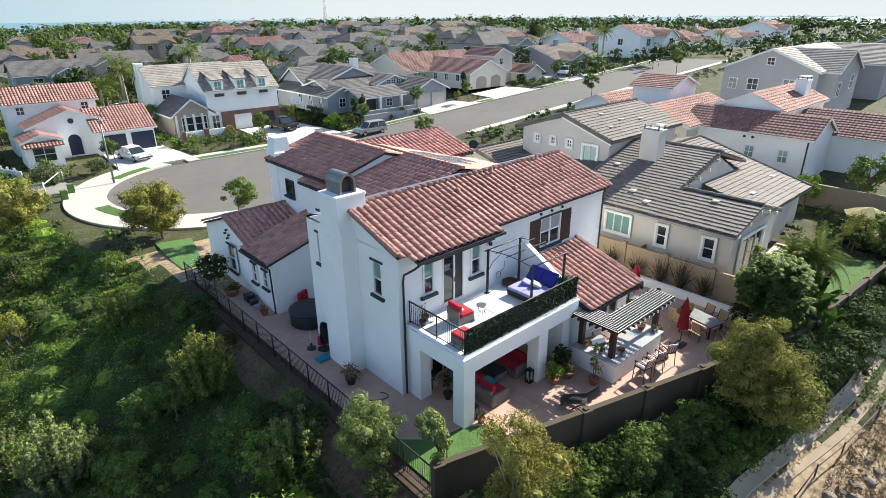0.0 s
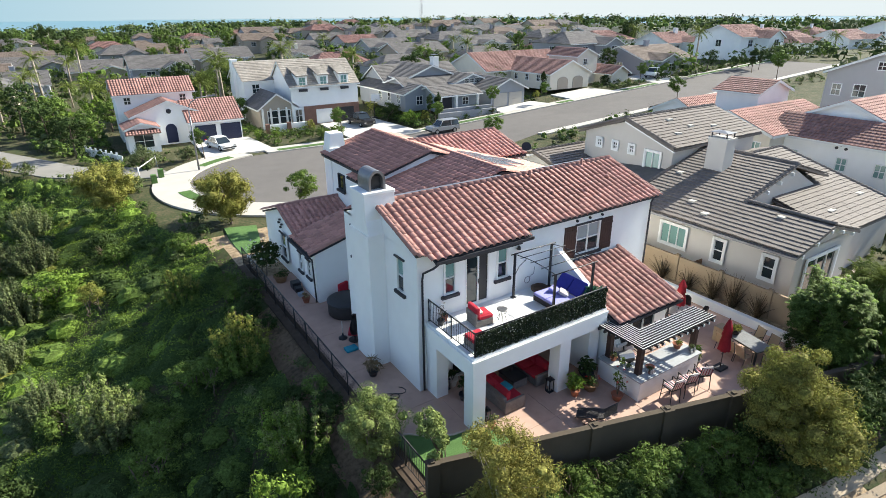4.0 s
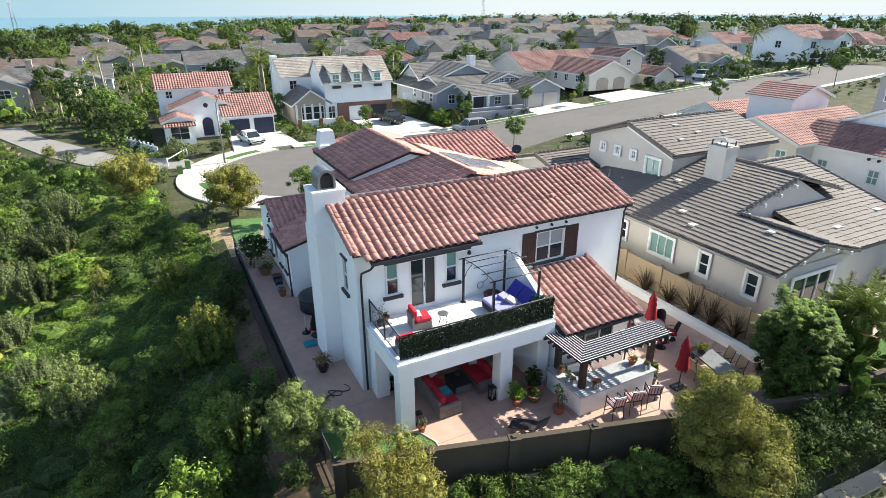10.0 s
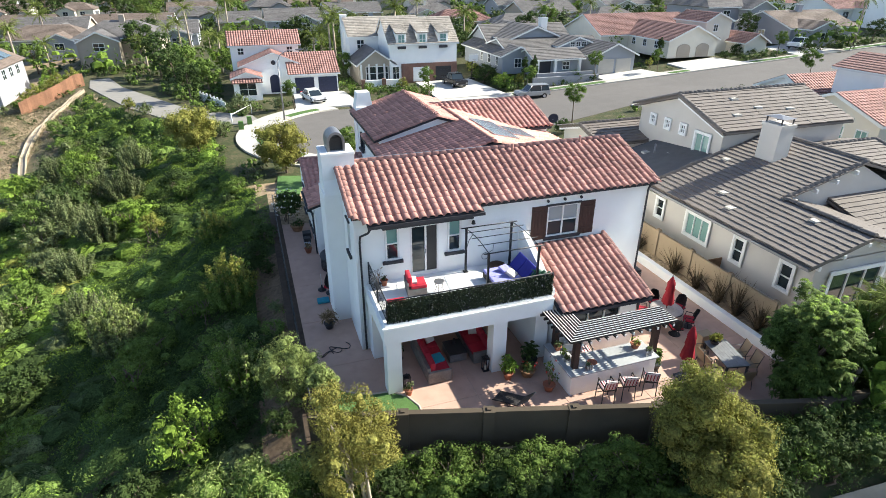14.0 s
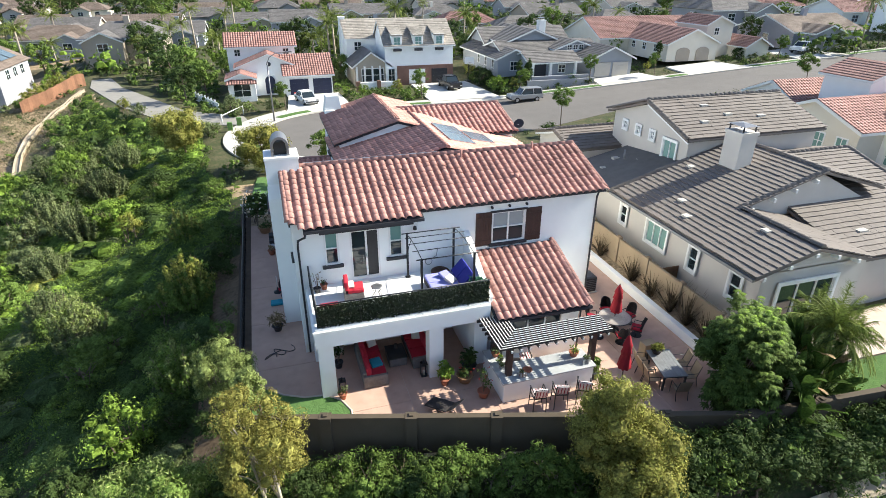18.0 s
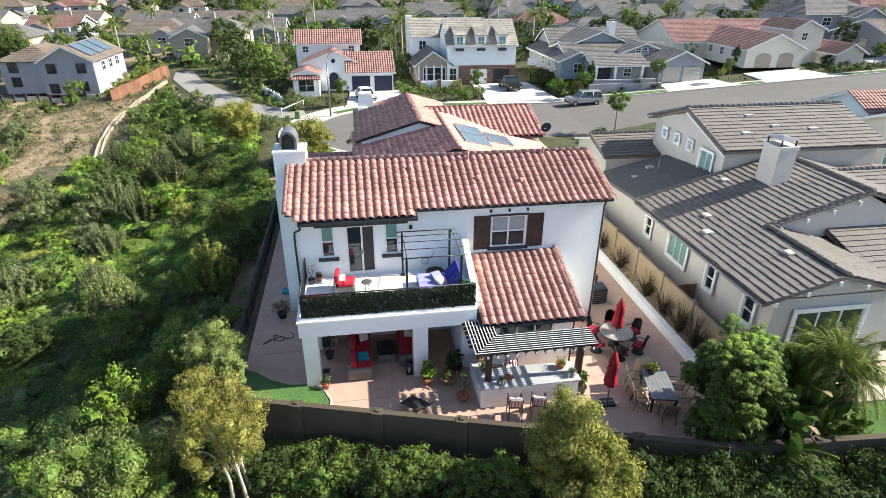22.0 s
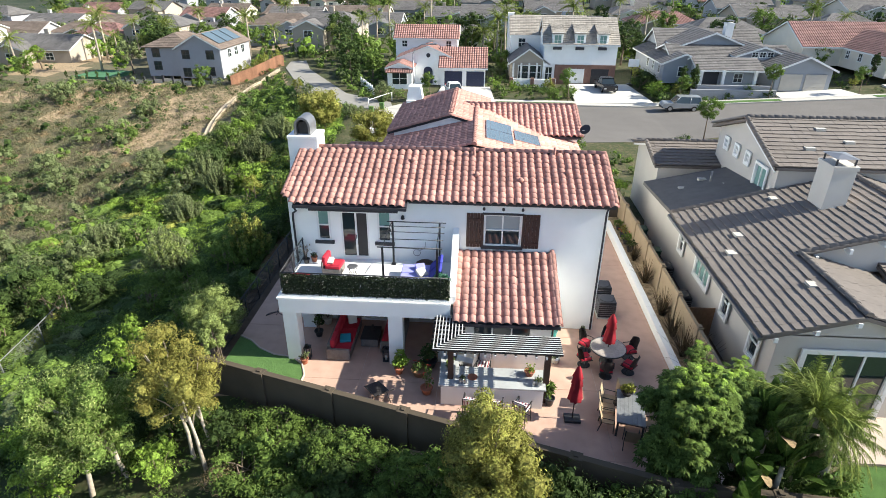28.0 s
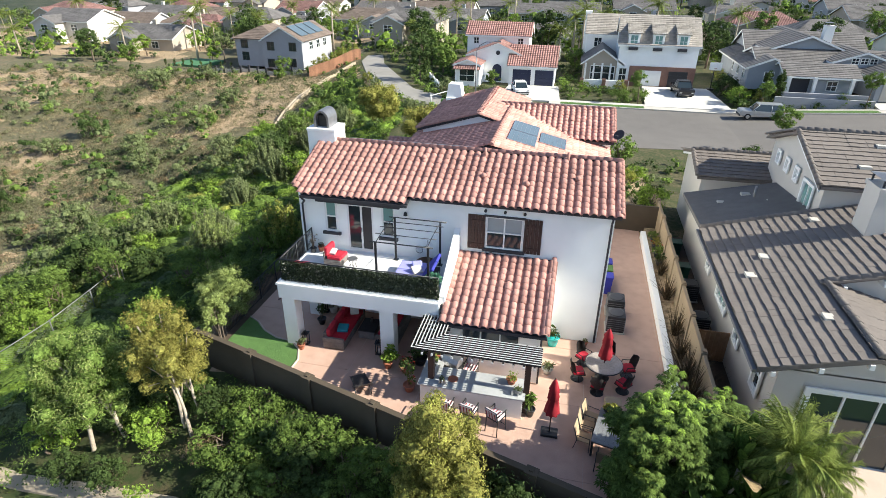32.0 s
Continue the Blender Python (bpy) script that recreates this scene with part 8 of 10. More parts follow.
for k, (x, y, s, h) in enumerate(((10.75, 28.0, 0.5, 0.4), (10.7, 27.4, 0.4, 0.3), (10.65, 26.8, 0.35, 0.2))):
    tagged(part("storage_box", B(x - s / 2, x + s / 2, y - s / 2, y + s / 2, 0, h, bevel=0.03), DARKPLASTIC if k < 2 else STUCCO_BLUE), "low dark plastic box by the side wall", "box")
hs = part("hose", tube(bmesh.new(), [(10.1 + 0.35 * math.cos(a * 0.55) + a * 0.035, 15.6 + 0.22 * math.sin(a * 0.8) + 0.02 * a, 0.03) for a in range(26)], 0.018, 5), DARKPLASTIC)
tagged(hs, "black garden hose lying in loose loops", "hose")
BINGREEN = mat("dark_green_plastic", (0.02, 0.07, 0.045), 0.5, var=0.1, scale=5)
ac = thing("air_conditioner", "dark grey air-conditioning unit by the side wall", "air conditioner", (26.35, 16.9, 0), group="air conditioners")
part("plinth", B(-0.45, 0.45, -0.45, 0.45, 0, 0.06), CONCRETE, ac)
part("case", B(-0.4, 0.4, -0.4, 0.4, 0.06, 0.9, bevel=0.03), DARKPLASTIC, ac)
part("fan_grille", lathe(bmesh.new(), [(0.36, 0.9), (0.36, 0.92), (0.3, 0.925), (0.06, 0.92)], 20), DARKTRIM, ac)
for k in range(6):
    part("louvre", B(-0.415, 0.415, -0.415, 0.415, 0.18 + k * 0.11, 0.20 + k * 0.11), GREYMETAL, ac)
copy_thing(ac, pose(26.4, 18.3, 0))
copy_thing(ac, pose(30.1, 17.6, 0))
copy_thing(ac, pose(30.1, 20.6, 0))
for k, (y, m, lab) in enumerate(((20.2, BLUE, "blue wheeled bin by the side wall"), (21.0, TURF, "green wheeled bin by the side wall"), (21.8, BLUE, "blue recycling bin by the side wall"), (22.3, BINGREEN, "dark green wheeled bin in the narrow side yard"), (25.2, BINGREEN, "dark green bin at the back of the side yard"))):
    b = thing("wheeled_bin", lab, "bin", (26.0 if k < 3 else 30.0, y, 0))
    bm = bmesh.new()
    prism(bm, [(-0.25, 0.05), (0.25, 0.05), (0.3, 0.95), (-0.3, 0.95)], -0.3, 0.3, "y")
    part("body", bm, m, b)
    part("lid", B(-0.32, 0.34, -0.32, 0.32, 0.95, 1.02, bevel=0.02), m, b)
    for sy in (-1, 1):
        part("wheel", tube(bmesh.new(), [(-0.25, sy * 0.32, 0.1), (-0.25, sy * 0.26, 0.1)], 0.1, 12), TYRE, b)

# balcony things
rc = thing("lounge_chair", "wicker lounge chair with red cushions on the balcony", "chair", (13.85, 14.3, 3.28), -95)
part("base", B(-0.38, 0.38, -0.4, 0.4, 0.02, 0.32, bevel=0.02), WICKER, rc)
part("seat_cushion", C(-0.37, 0.37, -0.25, 0.4, 0.32, 0.46), RED, rc)
part("back_frame", B(-0.38, 0.38, -0.42, -0.34, 0.32, 0.62, bevel=0.02), WICKER, rc)
part("back_cushion", C(-0.36, 0.36, -0.38, -0.2, 0.44, 0.86), RED, rc)
pillow(13.7, 14.3, 3.82, CREAMF, "white pillow on the red balcony chair", 0, 20, 0.36)
ot = thing("ottoman", "red cushioned wicker ottoman in the balcony corner", "ottoman", (12.75, 13.0, 3.28))
part("base", B(-0.35, 0.35, -0.35, 0.35, 0.02, 0.3, bevel=0.02), WICKER, ot)
part("seat_cushion", C(-0.35, 0.35, -0.35, 0.35, 0.3, 0.46), RED, ot)
st = thing("side_table", "round black wire side table on the balcony", "table", (14.75, 14.0, 3.28))
part("tabletop", lathe(bmesh.new(), [(0.2, 0.45), (0.23, 0.46), (0.23, 0.475), (0.18, 0.48)], 18), GREYMETAL, st)
for k in range(6):
    a = k * math.tau / 6
    part("leg", tube(bmesh.new(), [(0.2 * math.cos(a), 0.2 * math.sin(a), 0), (0.12 * math.cos(a), 0.12 * math.sin(a), 0.22), (0.2 * math.cos(a), 0.2 * math.sin(a), 0.45)], 0.01, 5), BLACK, st)
db = thing("daybed", "blue double daybed with raised headrests on the balcony", "daybed", (17.7, 13.75, 3.28))
part("base", B(-0.85, 0.85, -0.75, 0.75, 0.05, 0.28, bevel=0.02), DARKWICKER, db)
for sy in (-1, 1):
    part("mattress", C(-0.85, 0.35, min(sy * 0.01, sy * 0.74), max(sy * 0.01, sy * 0.74), 0.28, 0.42), LILAC, db, "lilac-blue mattress")
    m = pose(0.36, sy * 0.375, 0.42, 0, -48, 0)
    part("headrest", C(0.0, 0.72, -0.36, 0.36, -0.10, 0.04, m=m), BLUE, db, "deep blue raised headrest")
pillow(17.75, 13.6, 3.80, CREAMF, "white patterned pillow on the daybed", 40, 25, 0.42)
pillow(17.65, 14.05, 3.78, LILAC, "pale blue pillow on the daybed", 20, 20, 0.42)
cp = thing("canopy_frame", "black metal canopy frame over the daybed", "canopy frame")
for x, y in ((16.3, 12.72), (18.45, 12.75), (16.34, 15.2), (18.38, 15.15)):
    part("post", B(x - 0.04, x + 0.04, y - 0.04, y + 0.04, 3.28, 5.36), BLACK, cp)
    part("foot", B(x - 0.1, x + 0.1, y - 0.1, y + 0.1, 3.28, 3.31), BLACK, cp)
for k in range(5):
    y = 12.72 + k * 0.615
    z = 5.36 + 0.10 * math.sin(math.pi * k / 4)
    part("crossbar", tube(bmesh.new(), [(16.1, y, z), (18.65, y, z)], 0.025 if k in (0, 4) else 0.017, 6), BLACK, cp)
for x in (16.32, 18.42):
    part("side_bar", tube(bmesh.new(), [(x, 12.72 + k * 0.2733, 5.34 + 0.10 * math.sin(math.pi * k / 9)) for k in range(10)], 0.017, 6), BLACK, cp)
part("corner_brace", tube(bmesh.new(), [(16.34, 15.2, 4.3), (16.34, 14.9, 4.9), (16.34, 14.5, 5.35)], 0.015, 5), BLACK, cp)
pot(12.45, 15.0, 0.15, 0.22, DARKPLASTIC, LEAF_DRY, "nearly bare twiggy plant in a dark pot on the balcony", 24, 0.08, 0.9, 0.25, z=3.28, seed=50)
pot(12.75, 15.2, 0.15, 0.25, TERRACOTTA_POT, LEAF_DARK, "small plant in a brown pot on the balcony", 40, 0.1, 0.2, 0.15, z=3.28, seed=51)
pot(18.65, 12.85, 0.17, 0.45, DARKPLASTIC, LEAF_TEAL, "spiky blue-green plant in a dark pot in the balcony corner", 160, 0.34, 0.45, 0.34, z=3.28, seed=52, long=6)
dbd = part("pet_bed", lathe(bmesh.new(), [(0.3, 0), (0.4, 0.06), (0.42, 0.16), (0.33, 0.22), (0.26, 0.1), (0.1, 0.08)], 18), mat("brown_plush", (0.10, 0.06, 0.04), 0.95, var=0.3, scale=9, bump=0.6))
dbd.matrix_basis = pose(17.75, 15.05, 3.28)
tagged(dbd, "round brown plush pet bed on the balcony floor", "pet bed")
hr = part("hose_reel", tube(bmesh.new(), [(17.35 + 0.16 * math.cos(a * 0.7), 15.48, 3.75 + 0.16 * math.sin(a * 0.7)) for a in range(20)] + [(17.7, 15.46, 4.0), (17.75, 15.48, 4.3)], 0.014, 5), GREYMETAL, house)
iv = thing("ivy_screen", "dark artificial ivy screen with tiny pale lights on the railing", "ivy screen")
rnd = random.Random(8)
bm, bl = bmesh.new(), bmesh.new()
part("backing", B(12.24, 18.96, 12.392, 12.402, 3.29, 4.19), LEAF_IVY, iv)
for k in range(8000):
    p = Vector((rnd.uniform(12.22, 18.98), 12.36 + rnd.gauss(0, 0.035), rnd.uniform(3.27, 4.2)))
    leaves(bm, p, 0.02, 1, 0.085, rnd, long=1.5)
for k in range(1300):
    p = Vector((rnd.uniform(12.22, 18.98), 12.31 + rnd.gauss(0, 0.02), rnd.uniform(3.27, 4.18)))
    leaves(bl, p, 0.01, 1, 0.022, rnd, long=1.2)
for k in range(220):
    p = Vector((rnd.triangular(14.5, 19.0, 18.8), 12.23 + rnd.uniform(-0.05, 0.06), rnd.uniform(3.19, 3.28)))
    leaves(bl, p, 0.015, 1, 0.04, rnd, long=1.4)
tagged(part("foliage", bm, LEAF_IVY, iv), kind="stuff")
tagged(part("pale_blossom", bl, BLOSSOM, iv), kind="stuff")

# roof things
sol = []
for k, (x0, y0, w, l) in enumerate(((20.3, 21.6, 1.45, 1.85), (20.3, 23.5, 1.45, 1.85), (21.85, 22.7, 1.4, 1.85))):
    s = thing("solar_panel", "grey-blue solar panel tilted on the tile roof", "solar panel", group="solar panels on the roof")
    z = 7.3 - 0.24 * (x0 - 19.7) + 0.16
    s.matrix_basis = Matrix.Translation((x0, y0, z)) @ Matrix.Rotation(math.atan(0.24), 4, "Y")
    part("glass", B(0.02, w - 0.02, 0.02, l - 0.02, 0.0, 0.035), SOLAR, s)
    bm = bmesh.new()
    for r in ((0, 0.03, 0, l), (w - 0.03, w, 0, l), (0.03, w - 0.03, 0, 0.03), (0.03, w - 0.03, l - 0.03, l)):
        box(bm, r[0], r[1], r[2], r[3], -0.02, 0.042)
    part("frame", bm, STEEL, s)
    for c in range(1, 6):
        part("cell_line", B(w * c / 6 - 0.006, w * c / 6 + 0.006, 0.03, l - 0.03, 0.035, 0.038), GREYMETAL, s)
ds = thing("satellite_dish", "dark satellite dish on the roof edge", "satellite dish", (26.05, 25.8, 6.3))
part("mast", tube(bmesh.new(), [(-0.3, 0, -0.3), (0, 0, 0.1), (0, 0, 0.4)], 0.025, 6), GREYMETAL, ds)
bm = lathe(bmesh.new(), [(0.02, 0.0), (0.15, 0.02), (0.3, 0.08), (0.31, 0.09)], 18)
dd = part("dish", bm, DARKPLASTIC, ds)
dd.matrix_basis = pose(0, 0, 0.45, 50, 0, -40)
part("feed_arm", tube(bmesh.new(), [(0, 0, 0.42), (-0.25, -0.3, 0.5)], 0.012, 5), GREYMETAL, ds)
for x, y in ((19.9, 16.9), (17.0, 17.8), (23.9, 17.2), (21.8, 16.6)):
    part("roof_vent", lathe(bmesh.new(), [(0.13, 0), (0.13, 0.12), (0.05, 0.2)], 8, (x, y, roofz(y) + 0.08)), TERRA_RIDGE, house)
for x, y in ((31.6, 17.2), (32.4, 12.4), (34.2, 20.0), (30.8, 15.8)):
    part("roof_vent", B(x - 0.25, x + 0.25, y - 0.2, y + 0.2, nz(x) + 0.04, nz(x) + 0.14), CONCRETE, nb)
for x, y in ((31.4, 24.6), (32.7, 25.4), (33.6, 24.0)):
    z = 3.42 + (x - 29.9) * 0.232 + 0.08
    part("roof_vent", B(x - 0.22, x + 0.22, y - 0.16, y + 0.16, z, z + 0.14), CONCRETE, nb)
part("vent_pipe", tube(bmesh.new(), [(33.0, 24.9, 4.0), (33.0, 24.9, 4.9)], 0.06, 8), GREYMETAL, nb)
for x, y in ((36.4, 22.2), (38.6, 22.8), (40.8, 22.4), (37.6, 23.9)):
    z = 7.95 - 0.335 * (25.0 - y) + 0.04
    part("roof_vent", B(x - 0.25, x + 0.25, y - 0.15, y + 0.15, z, z + 0.14), CONCRETE, nb)
for x, y in ((43.6, 13.2), (38.8, 12.7)):
    part("roof_vent", B(x - 0.3, x + 0.3, y - 0.2, y + 0.2, 3.15 + 0.28 * (y - 11) + 0.02, 3.15 + 0.28 * (y - 11) + 0.16), CONCRETE, nb)

# ---- street things ----
lp = thing("street_lamp", "tall grey street lamp with a curved arm", "street lamp", (12.0, 61.0, ZS))
part("mast", tube(bmesh.new(), [(0, 0, 0), (0, 0, 6.6)], [0.1, 0.06], 8), GREYMETAL, lp)
part("arm", tube(bmesh.new(), [(0, 0, 6.5), (0.3, 0, 7.1), (1.0, 0, 7.5), (2.2, 0, 7.6)], 0.045, 6), GREYMETAL, lp)
part("lamp_head", C(2.0, 2.75, -0.14, 0.14, 7.52, 7.68), GREYMETAL, lp)


def car(name, label, at, rz, L, W, paint, kind="suv"):
    c = thing(name, label, "car", at, rz)
    w = W / 2
    if kind == "sedan":
        body = [(-L / 2, 0.35), (-L / 2, 0.75), (-L / 2 + 0.1, 0.85), (L / 2 - 0.1, 0.72), (L / 2, 0.6), (L / 2, 0.3)]
        cab = [(-L * 0.36, 0.84), (-L * 0.22, 1.38), (L * 0.05, 1.42), (L * 0.22, 0.80)]
    elif kind == "pickup":
        body = [(-L / 2, 0.5), (-L / 2, 1.05), (L / 2 - 0.1, 1.1), (L / 2, 0.95), (L / 2, 0.45)]
        cab = [(-L * 0.12, 1.05), (-L * 0.10, 1.75), (L * 0.14, 1.78), (L * 0.25, 1.08)]
    else:
        body = [(-L / 2, 0.45), (-L / 2, 1.0), (L / 2 - 0.15, 0.98), (L / 2, 0.8), (L / 2, 0.4)]
        cab = [(-L * 0.48, 1.0), (-L * 0.44, 1.65), (L * 0.08, 1.7), (L * 0.22, 0.98)]
    bm = prism(bmesh.new(), body, -w, w, "y")
    bmesh.ops.bevel(bm, geom=list(bm.edges), offset=0.06, segments=2, affect="EDGES")
    part("body", bm, paint, c)
    bm = bmesh.new()
    lo = [bm.verts.new((x, s * (w - 0.06 - 0.14 * (z > 1.2)), z)) for s in (-1, 1) for x, z in cab]
    n = len(cab)
    bm.faces.new(lo[:n])
    bm.faces.new(lo[n:][::-1])
    for k in range(n):
        q = (k + 1) % n
        bm.faces.new((lo[k], lo[n + k], lo[n + q], lo[q]))
    bmesh.ops.recalc_face_normals(bm, faces=bm.faces)
    part("glasshouse", bm, GLASS, c)
    r0, r1 = cab[1], cab[2]
    part("roof", B(r0[0] - 0.05, r1[0] + 0.1, -w + 0.2, w - 0.2, r0[1] - 0.02, r1[1] + 0.04, bevel=0.02), paint, c)
    for sx in (-1, 1):
        for p, q in ((cab[0], cab[1]), (cab[3], cab[2])):
            part("pillar", tube(bmesh.new(), [(p[0], sx * (w - 0.06), p[1]), (q[0], sx * (w - 0.2), q[1])], 0.04, 5), paint, c)
        m = (cab[0][0] + cab[2][0]) / 2
        part("pillar", tube(bmesh.new(), [(m, sx * (w - 0.06), 0.95), (m, sx * (w - 0.2), cab[1][1])], 0.04, 5), paint, c)
        for wx in (-L * 0.31, L * 0.31):
            wl = new("wheel")
            wl.parent = c
            part("tyre", tube(bmesh.new(), [(wx, sx * (w - 0.2), 0.34), (wx, sx * (w + 0.01), 0.34)], 0.34, 18), TYRE, wl)
            part("rim", tube(bmesh.new(), [(wx, sx * (w - 0.02), 0.34), (wx, sx * (w + 0.025), 0.34)], 0.2, 12), STEEL, wl)
        part("headlight", B(L / 2 - 0.08, L / 2 + 0.01, sx * w * 0.75 - 0.15, sx * w * 0.75 + 0.15, 0.62, 0.75), STEEL, c)
        part("tail_light", B(-L / 2 - 0.01, -L / 2 + 0.06, sx * w * 0.8 - 0.1, sx * w * 0.8 + 0.1, 0.75, 0.95), FLOWER_RED, c)
        part("mirror", B(L * 0.17, L * 0.17 + 0.1, sx * (w + 0.08) - 0.08, sx * (w + 0.08) + 0.08, 0.98, 1.1), paint, c)
    part("bumper", B(L / 2 - 0.1, L / 2 + 0.05, -w + 0.05, w - 0.05, 0.38, 0.55, bevel=0.02), DARKPLASTIC, c)
    part("bumper", B(-L / 2 - 0.05, -L / 2 + 0.1, -w + 0.05, w - 0.05, 0.38, 0.55, bevel=0.02), DARKPLASTIC, c)
    return c


car("suv", "silver sport utility car parked at the kerb", (43.8, 62.9, ZS + 0.22 + 0.03), 180, 4.5, 1.75, CAR_SILVER)
car("sedan", "white sedan parked on the driveway before navy garage doors", (16.4, 70.2, ZS + 0.19), -75, 4.5, 1.8, CAR_WHITE, "sedan")
car("pickup", "black pickup truck parked on the white driveway", (37.2, 74.8, ZS + 0.19), -85, 5.4, 1.95, CAR_BLACK, "pickup")
car("pickup", "white pickup truck parked on a driveway up the street", (97, 70.5, ZS + 3.6), 200, 5.4, 1.95, CAR_WHITE, "pickup")
bb = thing("basketball_hoop", "white basketball backboard on a black pole", "basketball hoop", (41.5, 78.2, ZS + 0.19))
part("pole", tube(bmesh.new(), [(0, 0.5, 0), (0, 0.5, 2.4), (0, 0, 3.0)], 0.06, 6), BLACK, bb)
part("base", B(-0.4, 0.4, 0.2, 1.1, 0, 0.2), DARKPLASTIC, bb)
part("backboard", B(-0.75, 0.75, -0.05, 0.0, 2.7, 3.7), WHITE, bb)
part("rim", tube(bmesh.new(), [(0.22 * math.cos(a * math.tau / 12), -0.3 + 0.22 * math.sin(a * math.tau / 12), 2.95) for a in range(13)], 0.012, 4, cap=False), REDWOOD, bb)
for x0, x1, y, z in ((46.5, 57, 67.9, 1.3), (47.5, 56.5, 68.8, 1.7)):
    tagged(part("retaining_wall", B(x0, x1, y, y + 0.3, -1, z), STUCCO_GREY), "low grey terraced garden wall before the blue-grey house", "garden wall", "", "structure")
tagged(part("porch_wall", B(24.2, 30.6, 77.0, 77.25, ZS, 0.6), STUCCO), "low white wall before the porch", "garden wall", "", "structure")
for k in range(3):
    tagged(part("garden_pillar", B(24.0 + k * 3.0, 24.5 + k * 3.0, 76.6, 77.1, ZS, 0.8), BRICK), "short brick pillar at the porch wall", "pillar")
for k in range(2):
    tagged(part("utility_box", B(7.1 + k * 0.9, 7.6 + k * 0.9, 58 + k * 2, 58.5 + k * 2, ZS, 0.5), TURF), "green utility box beside the pavement", "utility box")
for x, y, h in ((-95, 700, 42), (420, 690, 46)):
    tw = thing("radio_mast", "thin lattice radio mast on the far skyline", "mast", (x, y, ground_z(x, y)))
    for sx, sy in ((-1, -1), (1, -1), (1, 1), (-1, 1)):
        part("leg", tube(bmesh.new(), [(sx * 2.2, sy * 2.2, -6), (sx * 0.3, sy * 0.3, h)], 0.16, 4), GREYMETAL, tw)
    for k in range(9):
        z = h * k / 9
        r = 2.2 - 1.9 * k / 9
        part("brace", tube(bmesh.new(), [(-r, -r, z), (r, r, z + 3)], 0.1, 4), GREYMETAL, tw)
        part("brace", tube(bmesh.new(), [(r, -r, z), (-r, r, z + 3)], 0.1, 4), GREYMETAL, tw)
tu = thing("patio_umbrella", "open pale yellow umbrella in the neighbouring garden", "umbrella", (45.2, 7.3, 0))
part("pole", tube(bmesh.new(), [(0, 0, 0), (0, 0, 2.5)], 0.03, 6), GREYMETAL, tu)
bm = bmesh.new()
rim = [bm.verts.new((1.5 * math.cos(k * math.tau / 8), 1.5 * math.sin(k * math.tau / 8), 2.0)) for k in range(8)]
tip = bm.verts.new((0, 0, 2.55))
for k in range(8):
    bm.faces.new((rim[k], rim[(k + 1) % 8], tip))
bmesh.ops.solidify(bm, geom=bm.faces, thickness=0.02)
part("canopy", bm, mat("straw_canvas", (0.52, 0.47, 0.22), 0.85), tu)
tt = thing("garden_table", "long pale table under the yellow umbrella", "table", (45.0, 6.6, 0))
part("tabletop", B(-1.1, 1.1, -0.5, 0.5, 0.70, 0.75), CONCRETE, tt)
for sx in (-1, 1):
    for sy in (-1, 1):
        part("leg", B(sx * 1.0 - 0.04, sx * 1.0 + 0.04, sy * 0.4 - 0.04, sy * 0.4 + 0.04, 0, 0.70), DARKPLASTIC, tt)
gt = thing("swing_gate", "low white pipe gate across the access path", "gate")
part("post", tube(bmesh.new(), [(8.6, 65.9, -0.5), (8.6, 65.9, 0.7)], 0.07, 6), WHITE, gt)
part("post", tube(bmesh.new(), [(6.4, 61.6, -0.5), (6.4, 61.6, 0.7)], 0.07, 6), WHITE, gt)
part("arm", tube(bmesh.new(), [(8.6, 65.9, 0.6), (6.4, 61.6, 0.5)], 0.05, 6), WHITE, gt)
pk = thing("picket_fence", "white garden fence beside the red-roofed house", "fence")
for k in range(7):
    x, y = 2.6 + 0.45 * k, 76.2 - 1.0 * k
    part("panel", B(-0.04, 0.04, -1.05, 0.0, 0.0, 0.9, m=pose(x, y, -0.5, 0, 0, 24)), WHITE, pk)
    part("post", B(x - 0.1, x + 0.1, y - 0.1, y + 0.1, -0.5, 0.65), WHITE, pk)

# ---- more planting ----
def flax(x, y, s, seed, material=LEAF_PHORMIUM, z=0.3):
    rnd = random.Random(seed)
    f = thing("flax_plant", "bronze sword-leaved flax plant in the planter", "plant", (x, y, z), group="flax in the planter")
    bm = bmesh.new()
    for k in range(75):
        a, el = rnd.uniform(0, math.tau), rnd.uniform(0.75, 1.5)
        d = Vector((math.cos(a) * math.cos(el), math.sin(a) * math.cos(el), math.sin(el)))
        side = d.cross(Vector((0, 0, 1))).normalized()
        p = Vector((rnd.uniform(-0.1, 0.1), rnd.uniform(-0.1, 0.1), 0))
        L = s * rnd.uniform(0.7, 1.25)
        prev = None
        for q in range(5):
            w = 0.035 * (1 - q / 4.3)
            cur = (bm.verts.new(p - side * w), bm.verts.new(p + side * w))
            if prev:
                bm.faces.new((prev[0], prev[1], cur[1], cur[0]))
            prev = cur
            p = p + d * (L / 4)
            d = (d + Vector((0, 0, -0.13 * rnd.random() * (q + 1)))).normalized()
    part("leaf_clump", bm, material, f)
    return f


